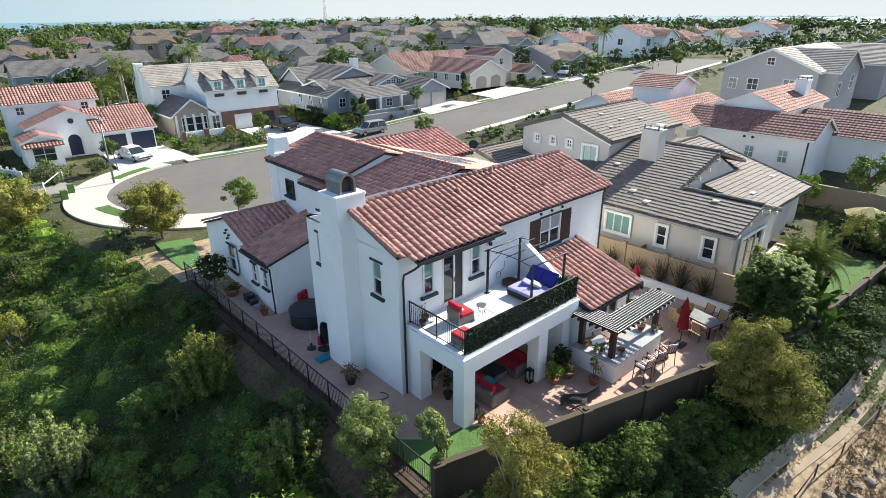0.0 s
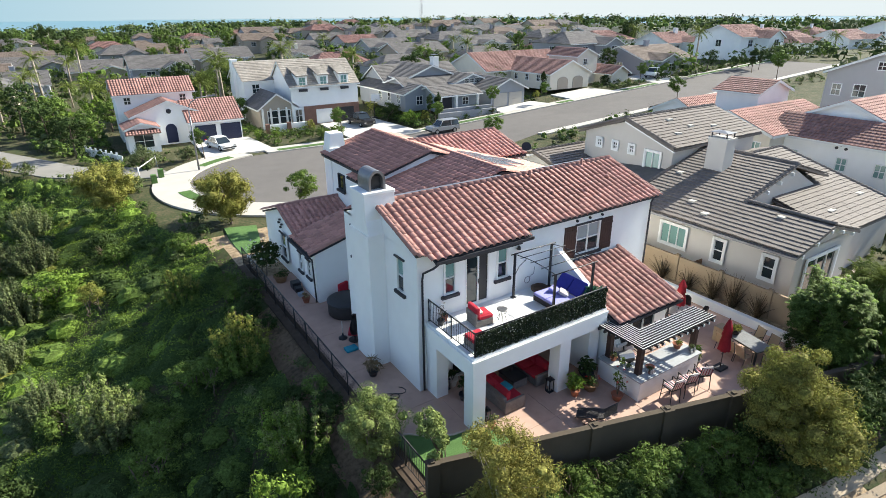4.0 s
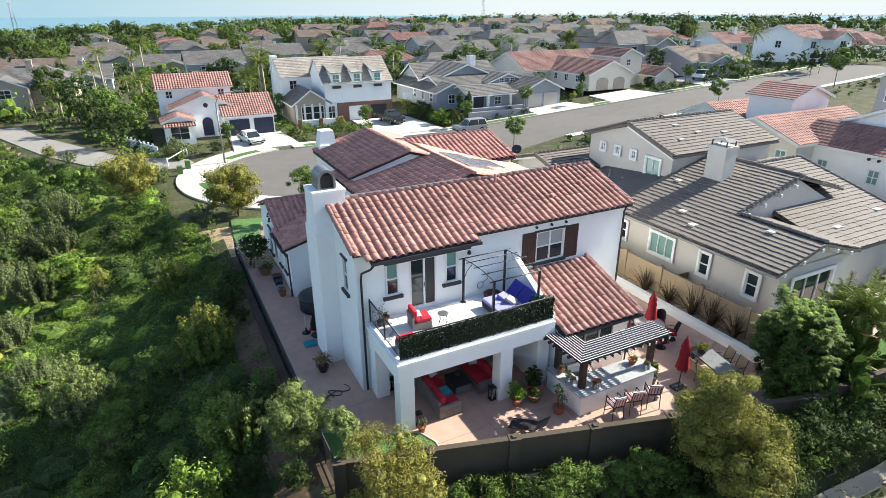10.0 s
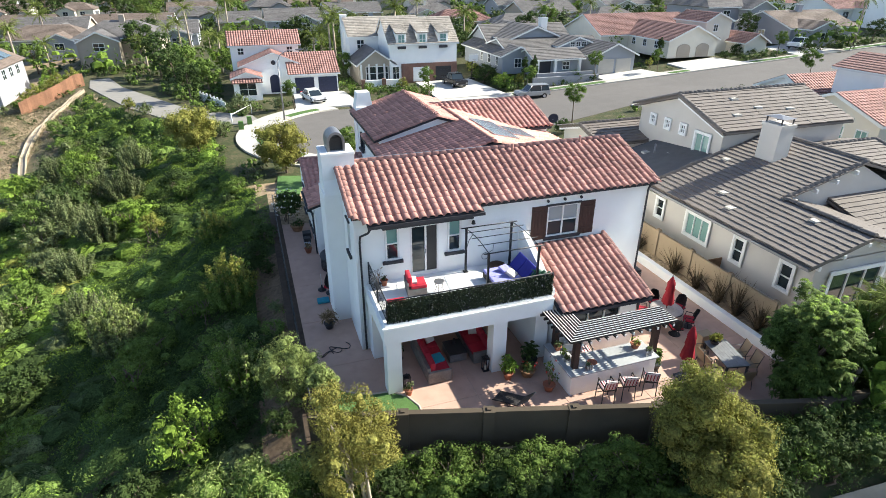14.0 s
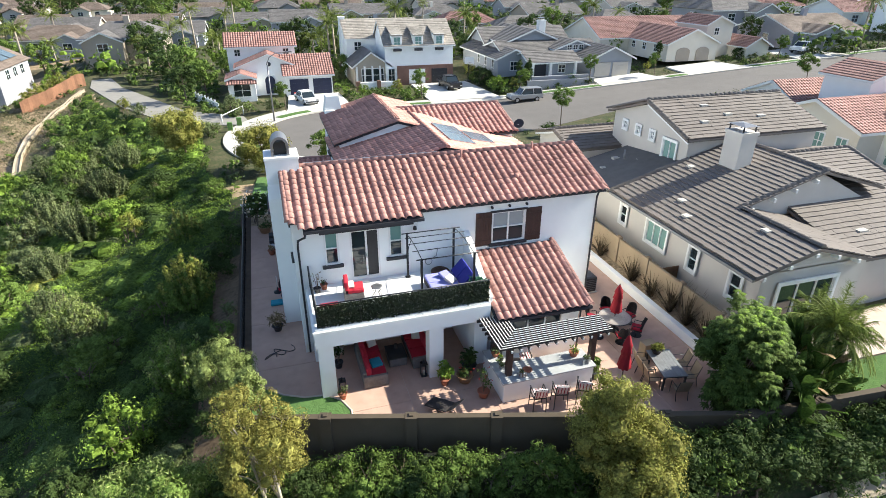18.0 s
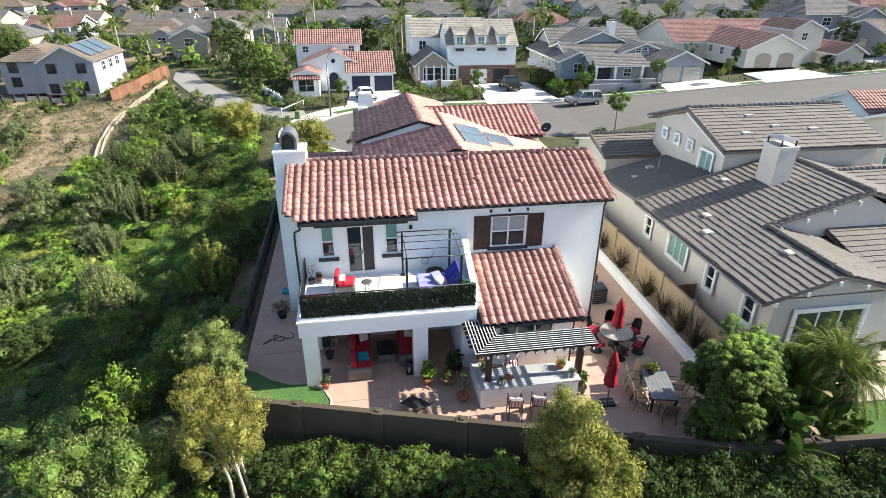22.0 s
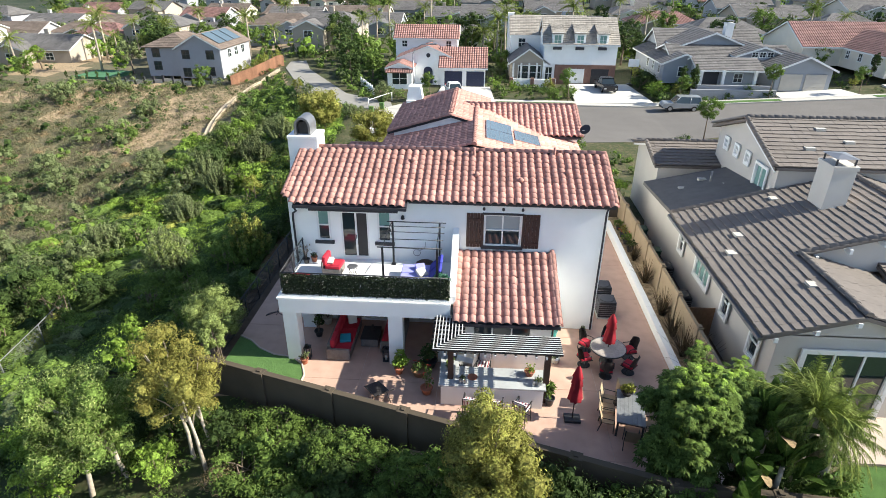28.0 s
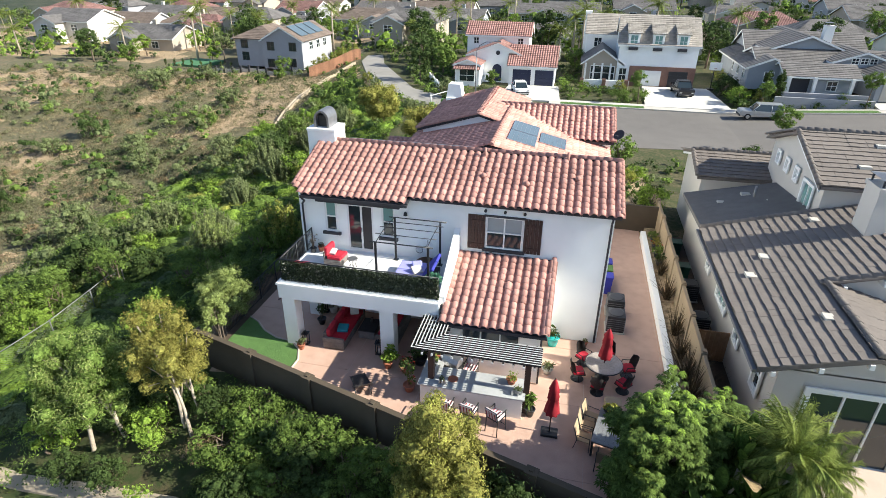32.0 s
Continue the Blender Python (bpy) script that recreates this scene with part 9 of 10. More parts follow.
for k, (y, s) in enumerate(((22.2, 0.9), (19.7, 1.2), (16.6, 1.25), (14.9, 1.1), (13.4, 1.55), (12.2, 1.6), (10.9, 1.3))):
    flax(28.95, y, s, 60 + k)
for k, (y, leaf) in enumerate(((26.3, LEAF_GREEN), (25.3, LEAF_RUST), (24.3, LEAF_GREEN), (23.3, LEAF_DARK))):
    pot(28.95, y, 0.2, 0.3, DARKPLASTIC, leaf, "low leafy plant in the side planter", 120, 0.16, 0.35, 0.4, FLOWER_RED if k == 1 else None, z=0.28, seed=80 + k)

first(tree("tree", "grey-green feathery tree outside the metal fence", LEAF_PALE, 3.3, 1.35, 0.05, 66, 260, 0.085, core=0.5, seed=71, squash=1.05, long=3.5, base=0.15, stems=3, clump_r=0.26), 8.6, 13.4, -0.7)
first(spire_shrub("shrub", "large grey-green shrub with upright leafy branches low on the slope", LEAF_OLIVE, LEAF_PALE, 3.9, 1.6, 52, 24, 0.11, seed=79), 0.3, 23.7, -3.4)
big = spire_shrub("shrub", "tall grey-olive shrub with feathery upright branches on the slope", LEAF_OLIVE, LEAF_OLIVE, 3.6, 1.9, 60, 22, 0.12, seed=85, fat=0.24)
first(big, -3.8, 41.5)
for x, y, z in ((-3.0, 48.2, 1.0), (-6.0, 51.2, 1.1), (-4.6, 35.6, 0.85), (-3.2, 56.5, 1.0), (-9.8, 56.3, 1.1), (-2.3, 28.0, 0.8), (-6.8, 44.5, 1.15), (-8.5, 30.0, 1.0)):
    place(big, x, y, None, z, x * 70 + y, z * 0.95)
first(spire_shrub("shrub", "small yellow-green shrub near the front lawn", LEAF_GREEN, LEAF_YELLOW, 2.9, 1.3, 34, 20, 0.105, seed=80), 5.1, 32.4, -1.7)
first(tree("shrub", "dry brown twiggy shrub under the rusty tree", LEAF_DRY, 1.5, 0.85, 0.04, 30, 70, 0.1, seed=84, squash=0.7, core=0.0, long=6.0, base=0.15, category="shrub", stems=3), 11.3, 6.6, -1.9)
first(tree("small_tree", "small broad-leaved tree by the corner of the garden", LEAF_PALE, 2.9, 0.75, 0.035, 34, 120, 0.1, seed=72, squash=1.2, base=0.2, stems=2, clump_r=0.25), 9.75, 11.0, 0.0)
first(tree("tree", "pale green airy tree with narrow leaves on the slope", LEAF_GREEN, 6.4, 1.9, 0.1, 110, 210, 0.11, seed=73, squash=1.15, long=3.2, droop=0.5, stems=2, bark=PALEBARK, clump_r=0.22, core=0.5, tips=LEAF_PALE, lobes=((-0.9, 0.1, 0.2, 1.1, 1.1), (0.6, 0.3, 0.55, 0.95, 1.0), (0.5, -0.4, -0.5, 1.1, 0.95), (-0.5, -0.4, -0.9, 1.0, 0.9))), 7.2, 6.8, -2.9)
first(spire_shrub("shrub", "open shrub with pale leafy branch ends on the slope", LEAF_GREEN, LEAF_PALE, 3.2, 1.45, 26, 24, 0.115, seed=74, steps=5), 6.6, 15.8, -1.2)
first(spire_shrub("shrub", "leafy bright shrub with upright branches beside the fence", LEAF_GREEN, LEAF_YELLOW, 3.6, 1.6, 54, 24, 0.115, seed=75, fat=0.23), 6.3, 22.9, -1.2)
st1 = tree("tree", "rounded street tree with yellow-green crown", LEAF_GOLDGREEN, 5.0, 2.35, 0.1, 80, 130, 0.15, tips=LEAF_YELLOW, seed=76, squash=0.9, clump_r=0.27)
first(st1, 10.7, 42.6, -1.2, 1.0)
place(st1, 3.4, 52.6, -1.5, 1.0, 100)
st2 = tree("tree", "slim young street tree with an open green crown", LEAF_GREEN, 4.6, 1.3, 0.06, 34, 100, 0.13, seed=77, base=0.5, clump_r=0.27)
first(st2, 14.9, 38.6, -0.5)
for x, y, s in ((42.3, 50.0, 0.95), (44.5, 66.0, 0.8), (56.0, 67.6, 0.9), (13.6, 65.8, 0.8), (31.2, 67.6, 0.9), (76, 50, 1.0), (88, 66.5, 0.9), (66.5, 67.2, 0.75), (104, 51, 1.1)):
    place(st2, x, y, ground_z(x, y), s, x * 40)
hyd = tree("shrub", "white-flowering dark shrub in the side gate corner", LEAF_DARK, 2.1, 1.0, 0.05, 30, 90, 0.12, seed=78, squash=0.9, base=0.15, category="shrub", stems=3)
first(hyd, 9.9, 31.2, 0.0)
bm = bmesh.new()
rnd = random.Random(4)
for k in range(60):
    v = Vector((rnd.gauss(0, 1), rnd.gauss(0, 1), rnd.gauss(0.3, 0.8))).normalized()
    leaves(bm, Vector((0, 0, 1.25)) + v * rnd.uniform(0.85, 1.08), 0.06, 4, 0.08, rnd, long=1.2)
tagged(part("blossom", bm, BLOSSOM, hyd), "white blossoms")

# broad-leaved cluster at the garden corner
first(tree("umbrella_tree", "dense umbrella tree with drooping leaf whorls by the patio", LEAF_WHORL, 4.35, 1.6, 0.07, 76, 36, 0.165, seed=81, squash=1.0, droop=0.5, base=0.2, stems=4, clump_r=0.24, whorl=44, lean=0.02, fill=1.0), 27.0, 7.0, 0.0)
first(tree("umbrella_tree", "lower dark umbrella tree beside the wall", LEAF_WHORL, 3.3, 1.4, 0.06, 56, 26, 0.17, seed=82, squash=1.0, droop=0.5, base=0.2, stems=3, clump_r=0.32, whorl=18, lean=0.02), 28.6, 7.9, 0.2)
pp = palm("palm_tree", "arching feathery palm at the garden corner", 3.5, 42, 2.0, seed=5, rich=True)
first(pp, 29.9, 6.4, 0.0)
place(pp, 30.9, 6.3, 0.0, 0.85, 120)
place(pp, 30.3, 7.5, 0.0, 0.9, 230)
place(pp, 29.4, 7.3, 0.0, 0.75, 40)
first(tree("umbrella_tree", "low umbrella tree at the foot of the garden wall", LEAF_WHORL, 2.6, 1.25, 0.05, 40, 18, 0.22, seed=83, squash=1.0, droop=0.5, base=0.2, stems=3, clump_r=0.33, whorl=9, lean=0.02), 26.6, 6.5, 0.0)


def banana(x, y, seed, stems):
    """Stems as (dx, dy, foot, height); each carries a fan of upright paddle leaves on long stalks."""
    rnd = random.Random(seed)
    b = thing("bird_of_paradise", "giant bird of paradise with broad upright paddle leaves", "plant", (x, y, 0))
    for sx, sy, foot, top in stems:
        hx, hy = sx + rnd.uniform(-0.2, 0.2), sy + rnd.uniform(-0.2, 0.2)
        part("trunk", tube(bmesh.new(), [(sx - 0.1, sy, foot), (sx, sy, foot * 0.4 + top * 0.6), (hx, hy, top)], [0.1, 0.085, 0.07], 8), PALEBARK, b)
        fan = rnd.uniform(0, 3.14)
        for k in range(10):
            a = fan + (k % 2) * math.pi + rnd.gauss(0, 0.5)
            el = rnd.uniform(0.85, 1.5) if k < 7 else rnd.uniform(0.65, 0.9)
            d = Vector((math.cos(a) * math.cos(el), math.sin(a) * math.cos(el), math.sin(el)))
            side = (d.cross(Vector((0, 0, 1))).normalized() + Vector((rnd.uniform(-0.5, 0.5), rnd.uniform(-0.5, 0.5), rnd.uniform(-0.4, 0.4)))).normalized()
            p = Vector((hx, hy, top - 0.1))
            bm = bmesh.new()
            L = rnd.uniform(1.0, 1.75)
            wide = rnd.uniform(0.15, 0.24)
            bend = rnd.uniform(-0.075, -0.01)
            prev = None
            for q in range(12):
                f = q / 11
                w = 0.018 if f < 0.4 else wide * math.sin(math.pi * min(1, (f - 0.4) / 0.62)) ** 0.7 * rnd.uniform(0.82, 1.1) + 0.012
                up = side.cross(d) * (0.3 * w)
                cur = (bm.verts.new(p - side * w + up), bm.verts.new(p), bm.verts.new(p + side * w + up))
                if prev:
                    bm.faces.new((prev[0], prev[1], cur[1], cur[0])).smooth = True
                    bm.faces.new((prev[1], prev[2], cur[2], cur[1])).smooth = True
                prev = cur
                p = p + d * (L / 11)
                d = (d + Vector((0, 0, bend))).normalized()
            part("paddle_leaf", bm, LEAF_DRY if k == 9 and top > 1.8 else LEAF_PADDLE, b)
    return b


banana(27.85, 4.85, 3, ((0.0, 0.0, -0.7, 1.0), (0.3, 0.25, -0.5, 1.5)))
banana(28.5, 6.2, 4, ((0.0, 0.0, -0.1, 1.9), (0.4, 0.3, -0.1, 2.7), (-0.3, 0.25, -0.1, 1.4), (0.1, 0.6, -0.1, 2.4)))
banana(29.2, 5.8, 5, ((0.0, 0.0, -0.1, 2.0), (0.35, -0.1, -0.1, 1.2), (0.1, 0.3, -0.1, 1.5)))

# yellow-green shrubs behind the red board fence
for k in range(8):
    place(bush_kinds[4 if k % 3 else 0], -20.9 + 0.8 * k, 86.4 + 0.92 * k, None, 1.0 + 0.2 * (k % 3), k * 70)
# low growth along the foot of the metal fence
for x, y, z, i in ((8.2, 24.6, 0.5, 1), (7.8, 26.6, 0.75, 1), (8.2, 28.6, 0.8, 1), (7.4, 29.8, 0.7, 0), (8.1, 18.3, 0.55, 0), (7.9, 16.6, 0.8, 1), (8.0, 11.9, 0.6, 1), (7.0, 25.2, 0.8, 1), (8.3, 20.4, 0.35, 2), (7.2, 18.6, 0.6, 1), (7.6, 31.5, 0.6, 0), (6.2, 13.4, 0.7, 1)):
    place(bush_kinds[i], x, y, None, z, x * 77 + y * 31)

# hedge behind the garden wall
prnd = random.Random(77)
k = 8.6
while k < 42:
    for o in ((1.15, ) if k < 13.5 else (1.1, 2.3) if k < 20 else (0.95, 1.95) if k < 24 else (0.75, 1.3)):
        o += prnd.uniform(-0.15, 0.35)
        s = prnd.uniform(0.8, 1.05) * (1.0 if k < 20 else 1.12)
        # mostly the dark shrub from k = 25 on: shade put into leaf colour
        i = prnd.choice((0, 1, 1, 5, 0) if k < 21 else (1, 0, 0, 1) if k < 25 else (1, 1, 1, 0))
        place(bush_kinds[i], k - 0.28 * o, fence_y(k) - o, -0.45 * o - (0.3 if k < 21 else 0.0), s, prnd.uniform(0, 360), s * prnd.uniform(0.85, 1.1) * (0.75 if i > 3 else 1))
    k += prnd.uniform(0.75, 1.2)
for x, y, s, i in ((29.0, 5.9, 0.7, 1), (29.9, 5.75, 0.75, 1), (30.7, 5.7, 0.8, 0), (30.3, 6.9, 1.15, 1), (31.2, 6.7, 1.0, 0), (29.4, 7.0, 1.0, 1), (28.0, 8.6, 0.6, 1), (28.2, 6.4, 0.7, 1), (30.9, 7.2, 0.75, 1), (30.7, 8.8, 0.7, 1), (31.5, 9.4, 0.6, 0), (31.2, 5.9, 0.5, 1)):
    place(bush_kinds[i], x, y, 0.0, s, x * 90)
# front gardens across the street
CLUMPS = []
for x0, x1, y0, y1, n in ((22, 32, 67.6, 76.5, 46), (42.5, 57, 67.6, 69.2, 40), (42.2, 46.4, 69, 84, 46), (4, 13.5, 66.5, 72.5, 32), (66.5, 71, 68, 82, 30), (82, 92, 67.8, 73, 40), (101, 125, 67.8, 74, 46), (-6, 4, 69, 84, 50), (21.3, 24, 72, 90, 26), (3.5, 9, 38, 47, 30), (2.5, 6, 50, 62, 26), (45.5, 49, 5, 24, 24), (60, 120, 46, 50, 50), (-16, -2, 88, 108, 60), (26, 29.6, 29.2, 36, 40), (26, 34, 36, 44, 36), (-40, -24, 82, 87, 20), (-21.5, -14.5, 86, 112, 50), (46.8, 56, 3, 9, 20), (36, 46, -1, 3, 40), (-6, 8, 60, 69, 40), (-20, -9, 62, 90, 60), (4, 8, 62, 76, 20), (-3, 5, 78, 96, 44), (37, 50, 37, 48.5, 46), (50, 80, 43, 51, 90), (-12, 2, 50, 64, 60), (82, 128, 67, 69.5, 70), (42.2, 48, 4.4, 9, 34), (42.5, 49, 3, 16, 40), (47.5, 57, 68.2, 70, 30), (42.4, 47, 68, 76, 30), (24, 31, 72, 77, 24)):
    for k in range(n):
        x, y = prnd.uniform(x0, x1), prnd.uniform(y0, y1)
        s = prnd.uniform(0.45, 1.05) * (1.7 if x0 in (42.2, 21.3, -16, -6, 50, 42.4) else 2.4 if x0 == -3 else 1.0)
        if on_path(x, y) or by_ditch(x, y):
            continue
        if k > 1:
            CLUMPS.append((x, y, s))
            continue
        place(bush_kinds[prnd.choice((0, 0, 1, 2, 3, 4))], x, y, ground_z(x, y) - 0.1, s, prnd.uniform(0, 360))
for x, y in ((45.8, 69.0), (46.6, 69.0), (47.3, 69.1), (70.5, 73), (112, 60), (116, 61)):
    c = tree("cypress", "narrow dark columnar cypress", LEAF_DARK, 4.4, 0.5, 0.06, 30, 70, 0.14, seed=int(x), squash=3.6, base=0.1, clump_r=0.5, category="cypress")
    first(c, x, y, ground_z(x, y))
for k in range(8):
    x = -52.5 + 2.0 * k
    place(c, x, 90.2 - 0.05 * k, None, 0.5, k * 50, 0.42)
for x, y, s, i in ((-4, 96, 1.0, 1), (0, 92, 1.0, 0), (22.5, 94, 1.1, 4), (20, 97, 1.2, 5), (24, 99, 1.2, 4), (18, 100, 1.0, 5), (44, 97, 1.1, 1), (12, 96, 0.9, 0), (5, 98, 0.9, 3), (30, 101, 1.1, 5), (48, 100, 1.1, 4), (54, 101, 1.0, 5), (68, 96, 0.8, 3), (-8, 110, 1.1, 1), (-14, 118, 1.1, 0), (90, 100, 1.0, 0), (62, 103, 1.0, 1), (36, 104, 1.3, 4), (-46, 110, 1.2, 0), (-52, 120, 1.2, 1), (-19, 92, 0.5, 3), (-20, 97, 0.5, 3), (-20.5, 102, 0.5, 0), (-26, 86, 0.6, 0), (-58, 88, 0.8, 0), (-70, 92, 0.9, 1), (-84, 96, 0.9, 3), (-98, 92, 1.0, 0), (-64, 100, 0.9, 3), (27.5, 40, 0.6, 0), (29, 30, 0.55, 3), (47, 33, 0.7, 2), (48.5, 12, 0.6, 3)):
    place(protos[i], x, y, None, s, x * 37)
for x, y, s, i in ((50.5, 3, 0.8, 1), (52, 9, 0.7, 0), (47, -2, 0.8, 0), (55, 0, 0.9, 1), (60, 5, 0.9, 0), (58, -6, 1.0, 1), (-3.5, 73, 0.6, 1), (-7, 82, 0.65, 0), (1.5, 75, 0.7, 1), (3.5, 81, 0.8, 0), (-1, 86, 0.8, 1), (6.5, 91, 0.8, 0), (14, 92, 0.8, 1), (23, 86, 0.7, 0), (46, 92, 0.8, 1), (70, 84, 0.7, 0), (95, 80, 0.8, 1), (104, 72, 0.7, 0), (110, 68, 0.6, 1)):
    if not on_path(x, y):
        place(protos[i], x, y, None, s, x * 53)

# carpet of low growth on the slope
def mound(x, y):
    return max(0.0, 0.25 + 0.75 * noise.noise((x * 0.42, y * 0.42, 7.0)) + 0.3 * noise.noise((x * 1.1, y * 1.1, 2.0)))


for leaf, seed, lab, lo, hi in ((LEAF_BRIGHT, 1, "bright green low ground cover on the slope", -0.06, 9), (LEAF_GREEN, 2, "mid-green low ground cover on the slope", -0.35, 0.08), (LEAF_GREEN, 4, "green low ground cover in the hollows", -9, -0.2), (LEAF_SAGE, 3, "grey-brown dry scrub on the canyon side", -9, 9), (LEAF_STRAW, 5, "pale straw grass on the canyon side", -9, 9)):
    rnd = random.Random(seed)
    rows = []
    while len(rows) < {1: 900, 2: 3000, 3: 8000, 4: 3000, 5: 7000}[seed]:
        if seed not in (3, 5):
            if rnd.random() < 0.85:
                x, y = rnd.uniform(-16, 8.6), rnd.uniform(9, 62)
            else:
                x = rnd.uniform(0, 34)
                y = fence_y(x) - rnd.uniform(0.3, 8)
        else:
            x, y = rnd.uniform(-60, -10), rnd.uniform(14, 86)
        # low y loses the bright leaf: shade on the slope put into colour
        v = noise.noise((x * 0.16, y * 0.16, 4.0)) + 0.3 * noise.noise((x * 0.6, y * 0.6, 1.0)) - 0.8 * (1 - (step(20, 32, y) if x > 3 else step(30, 44, y)))
        if not lo < v < hi or x > edge_x(y) - 0.2 and y > 10.4 or (y < 10.4 and rear_d(x, y) < 0.3):
            continue
        if y < 9 and (4.3 < rear_d(x, y) < 5.7 and x < 17 or rear_d(x, y) > 3.0 and x > 15) or on_path(x, y) or 7.3 < x < 9 and 11 < y < 26 and rnd.random() < 0.7:
            continue
        if seed in (3, 5) and (noise.noise((x * 0.11, y * 0.11, 14.0)) + rnd.gauss(0, 0.25) > 0) == (seed == 3):
            continue
        if seed == 3 and (noise.noise((x * 0.06, y * 0.06, 5.0)) + 0.4 * noise.noise((x * 0.3, y * 0.3, 2.0)) > 0.2 or y > 58 and x < -12 and rnd.random() < 0.3):
            continue
        if seed in (3, 5):
            rows.append((x, y, ground_z(x, y) + 0.12, rnd.uniform(0.2, 0.5), 13, 0.3, 0.69, 7.0, -1.6))
            continue
        rows.append((x, y, ground_z(x, y) + 0.06 + mound(x, y) * rnd.uniform(0.6, 1.0), 0.3, 11, 0.12 if x > -6 else 0.2, 0.6, 2.2, 0.1))
    tagged(leaf_cloud("ground_cover", rows, leaf, None, seed), lab, "ground cover", "", "stuff")
# billowing mat of low growth on the upper slope
def billow(x, y):
    a = abs(noise.noise((x * 0.42, y * 0.42, 3.0))) * 1.5 + abs(noise.noise((x * 1.05, y * 1.05, 6.0))) * 0.5
    return -0.16 + 0.8 * a + 0.09 * noise.noise((x * 3.1, y * 3.1, 1.0))


def mat_here(x, y):
    out = edge_x(y) - x
    return out > (1.7 if 10 < y < 27 else 0.5) and x > (-3.5 + 3 * noise.noise((x * 0.2, y * 0.2, 12.0)) - (0.06 * max(0.0, y - 30)) if y < 54 else -12.5) and not on_path(x, y) and rear_d(x, y) < -0.6


cells, pts, young, low = [], [], [], []
rnd = random.Random(55)
n = 0.24
for j in range(int((85 - 9) / n)):
    for i in range(int(21 / n)):
        x, y = -13 + i * n, 9 + j * n
        if not mat_here(x, y):
            continue
        q = [(x + a, y + b, ground_z(x + a, y + b) + billow(x + a, y + b)) for a, b in ((0, 0), (n, 0), (n, n), (0, n))]
        cells.append(q)
        e1, e2 = Vector(q[1]) - Vector(q[0]), Vector(q[3]) - Vector(q[0])
        nv = e1.cross(e2).normalized()
        for _ in range(9):
            u, v = rnd.random(), rnd.random()
            c = Vector(q[0]) + e1 * u + e2 * v + nv * rnd.uniform(-0.02, 0.13)
            t = (nv * 0.8 + Vector((rnd.uniform(-1, 1), rnd.uniform(-1, 1), rnd.uniform(-0.5, 0.7)))).normalized()
            w = t.cross(Vector((rnd.uniform(-1, 1), rnd.uniform(-1, 1), rnd.uniform(-1, 1)))).normalized()
            L = rnd.uniform(0.07, 0.15)
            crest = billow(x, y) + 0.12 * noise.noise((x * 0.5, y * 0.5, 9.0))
            # bright leaf outside the house shadow, deep green inside: shade put into colour
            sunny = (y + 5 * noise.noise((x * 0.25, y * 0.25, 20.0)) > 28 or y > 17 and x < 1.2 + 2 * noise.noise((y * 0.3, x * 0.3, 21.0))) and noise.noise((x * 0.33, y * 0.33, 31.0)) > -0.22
            # young gathers the crest leaves, whose colour carries the sunlight
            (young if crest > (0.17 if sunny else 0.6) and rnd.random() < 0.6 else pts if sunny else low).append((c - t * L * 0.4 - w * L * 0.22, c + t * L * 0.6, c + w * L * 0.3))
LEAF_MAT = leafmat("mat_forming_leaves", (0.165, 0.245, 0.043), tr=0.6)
LEAF_DEEP = leafmat("deep_green_shaded_mat_leaves", (0.060, 0.096, 0.028))
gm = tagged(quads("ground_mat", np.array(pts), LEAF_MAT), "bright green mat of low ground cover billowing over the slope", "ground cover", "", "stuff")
# the deep green body darkens the gaps between crests by colour
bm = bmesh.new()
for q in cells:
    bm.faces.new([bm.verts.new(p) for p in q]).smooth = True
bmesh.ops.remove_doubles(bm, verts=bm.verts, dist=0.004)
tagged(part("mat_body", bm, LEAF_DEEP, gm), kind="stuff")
tagged(quads("deep_green_growth", np.array(low), LEAF_DEEP, gm), "deep green small leaves coloured as in the house shadow", "", "", "stuff")
tagged(quads("young_growth", np.array(young), LEAF_LIT_CREST, gm), "bright crest leaves coloured as if sunlit", "", "", "stuff")
# rounded mounds of growth on the slope
rnd = random.Random(23)
heaps = {"bright green": (LEAF_BRIGHT, []), "mid-green": (LEAF_GREEN, []), "dark green": (LEAF_DARK, []), "yellow-green": (LEAF_YELLOW, []), "grey-olive": (LEAF_OLIVE, [])}
k = 0
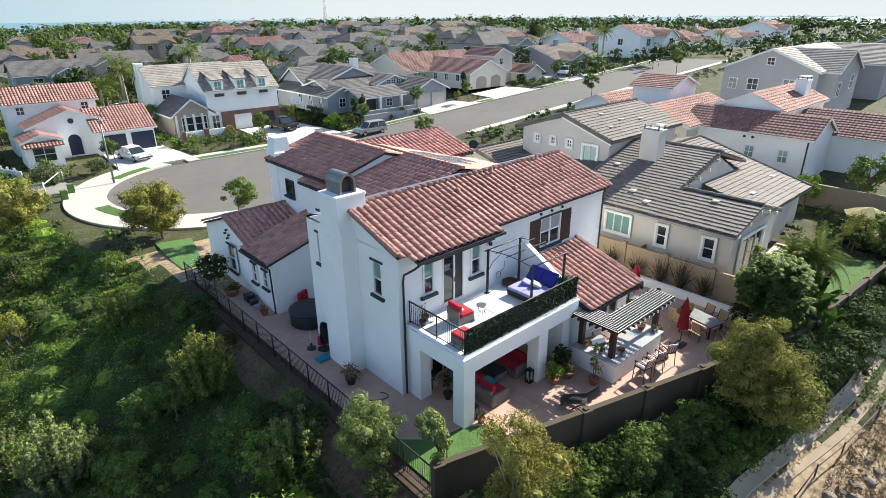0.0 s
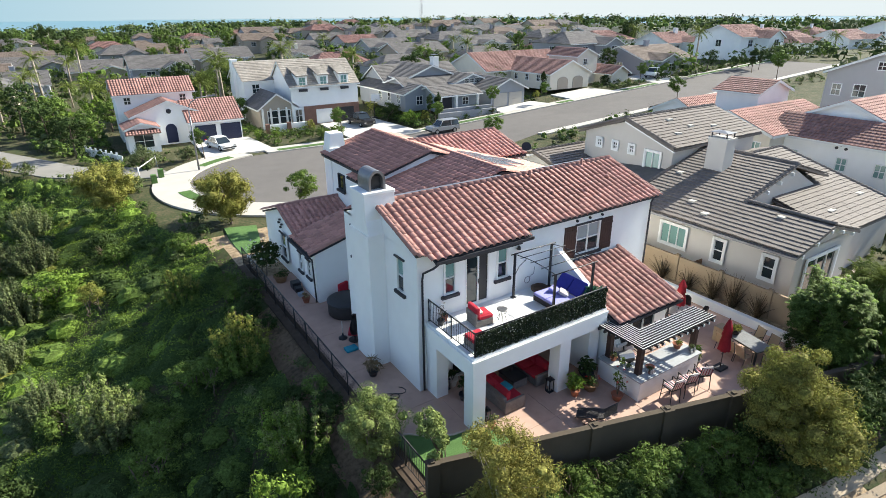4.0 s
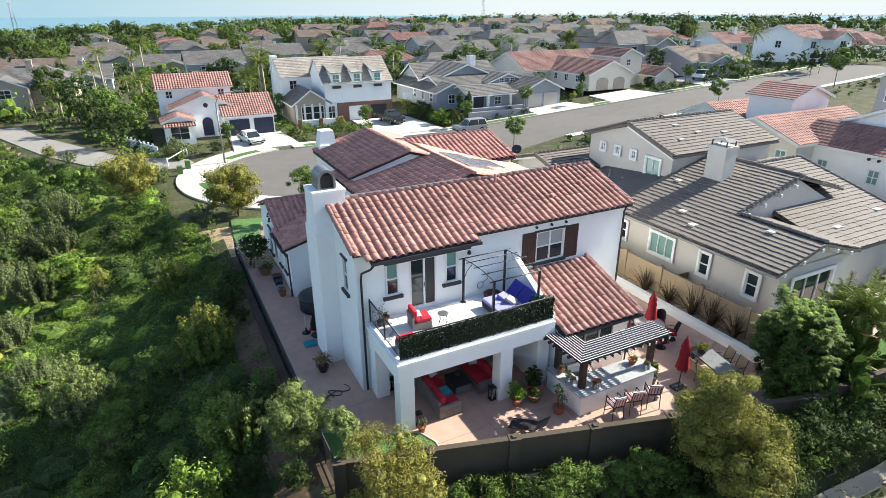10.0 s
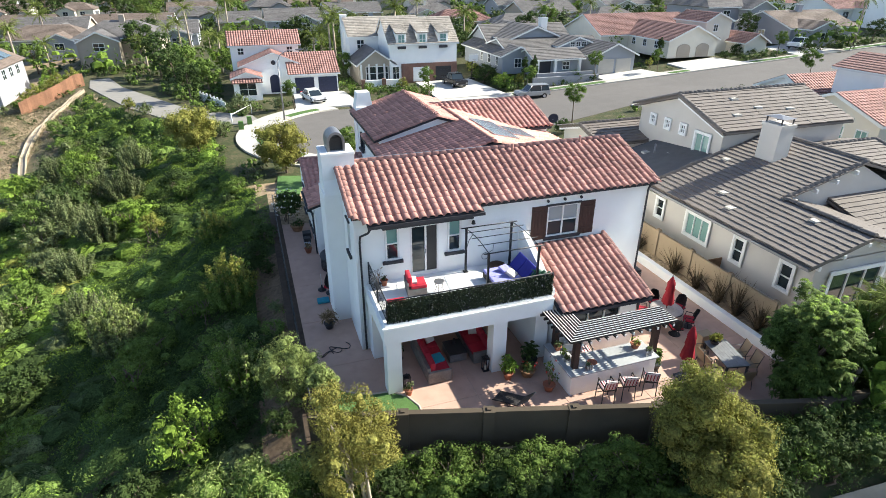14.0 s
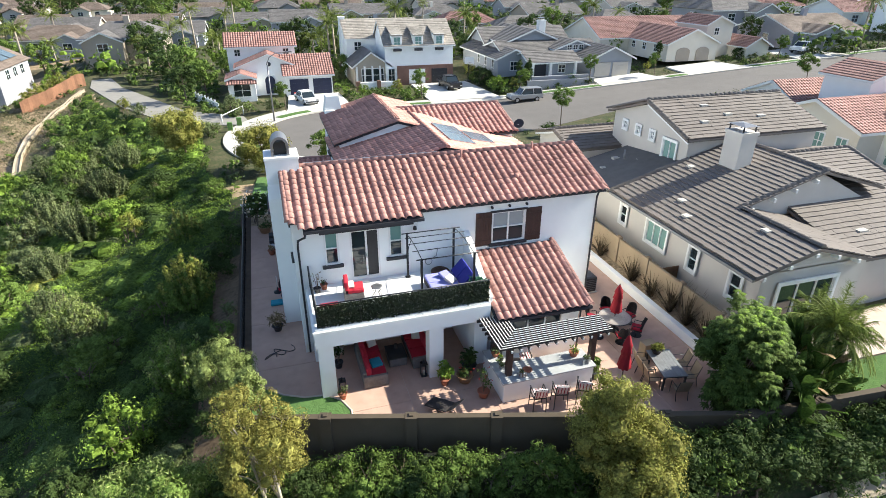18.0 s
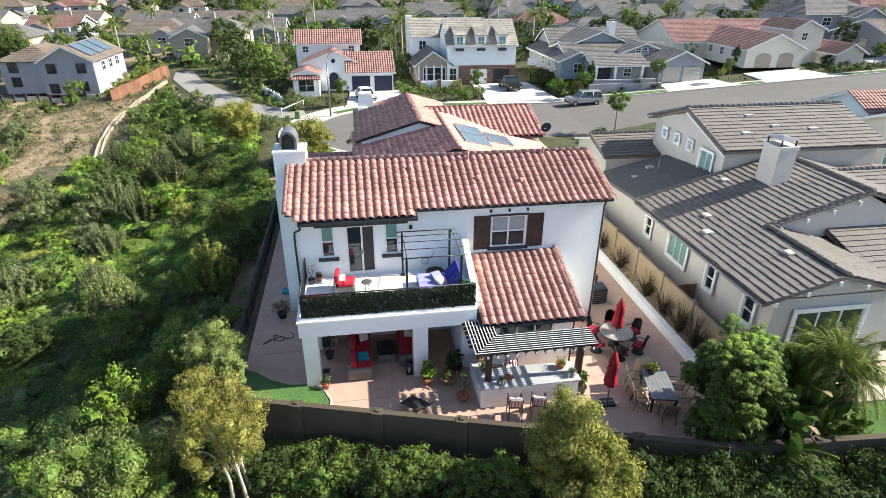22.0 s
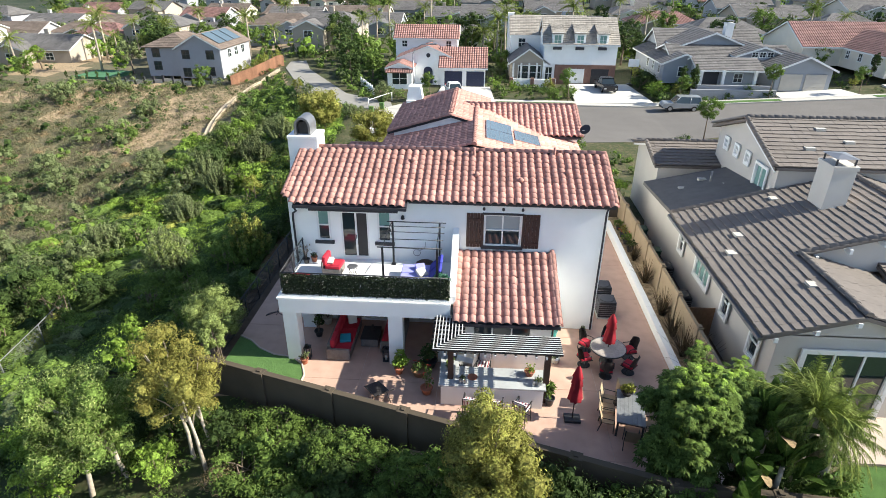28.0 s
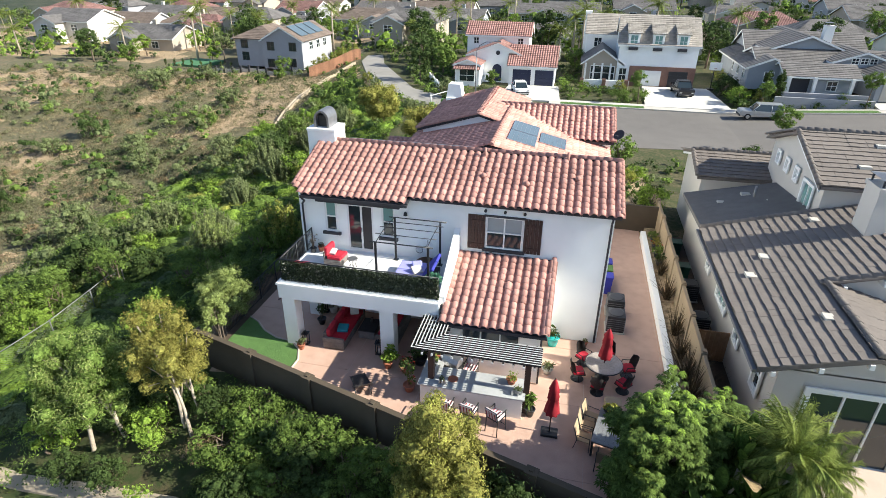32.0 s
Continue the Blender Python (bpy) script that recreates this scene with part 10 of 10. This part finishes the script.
while k < 1500:
    x, y = rnd.uniform(-17, 8.2), rnd.uniform(7.5, 62)
    if x > edge_x(y) - 0.7 or on_path(x, y) or (y < 11 and rear_d(x, y) < 1.0) or 7.0 < x and 11 < y < 26:
        continue
    if mat_here(x, y) and rnd.random() < 0.8:
        k += 1
        continue
    v = noise.noise((x * 0.16, y * 0.16, 4.0)) + 0.3 * noise.noise((x * 0.6, y * 0.6, 1.0)) + rnd.uniform(-0.18, 0.18)
    # shifts mounds at low y to darker leaves, standing in for shade
    v -= 0.6 * (1 - step(18, 32, y))
    kind = "dark green" if v < -0.3 else "mid-green" if v < 0.0 else "bright green" if v < 0.5 else "yellow-green"
    if y < (29 if x > 3 else 42) + 6 * noise.noise((x * 0.2, y * 0.2, 3.0)):
        kind = rnd.choice(("dark green", "mid-green", "dark green", "mid-green", "grey-olive", "bright green") if y < 30 else ("dark green", "mid-green", "mid-green"))
    if x < 1 and rnd.random() < 0.6:
        kind = rnd.choice(("grey-olive", "dark green", "mid-green", "bright green", "bright green", "yellow-green"))
    r = rnd.uniform(0.5, 1.45) if y > 24 else rnd.uniform(0.4, 1.0)
    if x < 1:
        r = rnd.uniform(0.6, 1.8)
    heaps[kind][1].append((x, y, ground_z(x, y) + 0.05, r, int(50 + 170 * r), 0.125, rnd.uniform(0.55, 0.69), 2.2, 0.1))
    k += 1
for kind, (leaf, rows) in heaps.items():
    tagged(leaf_cloud("ground_shrub", rows, leaf, None, 31, body=0.8, grid=(13, 5)), kind + " rounded low shrubs carpeting the slope", "ground cover", "", "stuff")
rnd = random.Random(17)
rows = []
for k in range(1700):
    x = rnd.uniform(18, 36)
    y = rnd.uniform(-3, 2.6 - 0.06 * (x - 18))
    rows.append((x, y, ground_z(x, y) + 0.1, rnd.uniform(0.1, 0.25), 12, 0.22, 0.7, 7, -0.6))
tagged(leaf_cloud("dry_grass", rows, LEAF_DRY, None, 5), "pale dry grass tufts on the bank", "dry grass", "", "stuff")

# scrub and woods that nobody could count
rnd = random.Random(91)
groups = {"green": (LEAF_GREEN, []), "olive": (LEAF_OLIVE, []), "dark": (LEAF_DARK, []), "dry": (LEAF_DRY, []), "bright": (LEAF_BRIGHT, []), "sage": (LEAF_SAGE, [])}
for x, y, s in CLUMPS:
    groups[rnd.choice(("green", "green", "olive", "dark", "dark", "green"))][1].append((x, y, s * 0.9, 0.17, 24))
k = 0
while k < 1400:
    x, y = rnd.uniform(-80, -8), rnd.uniform(12, 88)
    bare = noise.noise((x * 0.06, y * 0.06, 5.0)) + 0.4 * noise.noise((x * 0.3, y * 0.3, 2.0))
    if x > edge_x(y) - 2 or bare > 0.22 + 0.25 * rnd.random():
        continue
    if by_ditch(x, y) or -25 < x < -14.6 and 60 < y < 87 and rnd.random() < 0.93 or -24 < x < -12 and y > 58 and rnd.random() < 0.6:
        continue
    kind = rnd.choice(("sage", "olive", "sage", "olive", "sage", "olive", "dark", "dry", "dark", "green")) if x < -13 else rnd.choice(("green", "green", "dark", "olive"))
    groups[kind][1].append((x, y, rnd.uniform(0.6, 1.1) if rnd.random() < 0.62 else rnd.uniform(1.2, 2.3), 0.17, 44))
    k += 1
k = 0
while k < 1450:
    y = 92 + 520 * rnd.random() ** 1.6
    x = rnd.uniform(-190, 150 + (y - 90) * 0.75)
    if not all(abs(x - a) > 8.0 or not -10 < y - b < 7.5 for a, b in FAR) or on_path(x, y) or (-62 < x < -12 and y < 112) or (20 < x < 98 and y < 98):
        continue
    groups[rnd.choice(("green", "olive", "dark", "dark", "bright"))][1].append((x, y, rnd.uniform(1.2, 3.0), 0.55, 11))
    k += 1
for k in range(1500):
    a, d = rnd.uniform(-0.35, 2.35), 300 + 480 * rnd.random()
    groups[rnd.choice(("green", "dark", "dark", "olive"))][1].append((20 + d * math.cos(a), 60 + d * math.sin(a), rnd.uniform(5.0, 8.5), 1.4, 9))
for k in range(330):
    groups[rnd.choice(("green", "dark", "dark", "olive"))][1].append((rnd.uniform(112, 400), rnd.uniform(-60, 70), rnd.uniform(2.5, 4.5), 0.6, 20))
for a, b in FAR:
    if b > 320:
        continue
    for q in range(4):
        x, y = a + rnd.uniform(-11, 11), b - rnd.uniform(9.5, 14)
        groups[rnd.choice(("green", "dark", "dark", "olive", "bright"))][1].append((x, y, rnd.uniform(2.4, 4.2), 0.6, 22))
for kind, (leaf, spots) in groups.items():
    if not spots:
        continue
    rows = []
    for x, y, s, size, per in spots:
        z = ground_z(x, y)
        for q in range(3):
            rows.append((x + rnd.uniform(-0.45, 0.45) * s, y + rnd.uniform(-0.45, 0.45) * s, z + rnd.uniform(0.15, 0.75) * s, 0.6 * s, int(per * 0.8), size * rnd.uniform(0.8, 1.2) * min(1.5, 0.7 + 0.3 * s), 0.8, 2.2, 0.2) if kind not in ("sage", "dry") or y > 92 else (x + rnd.uniform(-0.5, 0.5) * s, y + rnd.uniform(-0.5, 0.5) * s, z + rnd.uniform(0.0, 0.35) * s, 0.6 * s, int(per * 1.1), 0.3, 0.65, 5.0, -1.4))
    tagged(leaf_cloud("brush", rows, leaf, None, 9, body=0.0 if kind in ("dry", "sage") else 0.4, grid=(5, 2)), kind + " brush and hedges between the houses and down the canyon", "brush", "", "stuff")
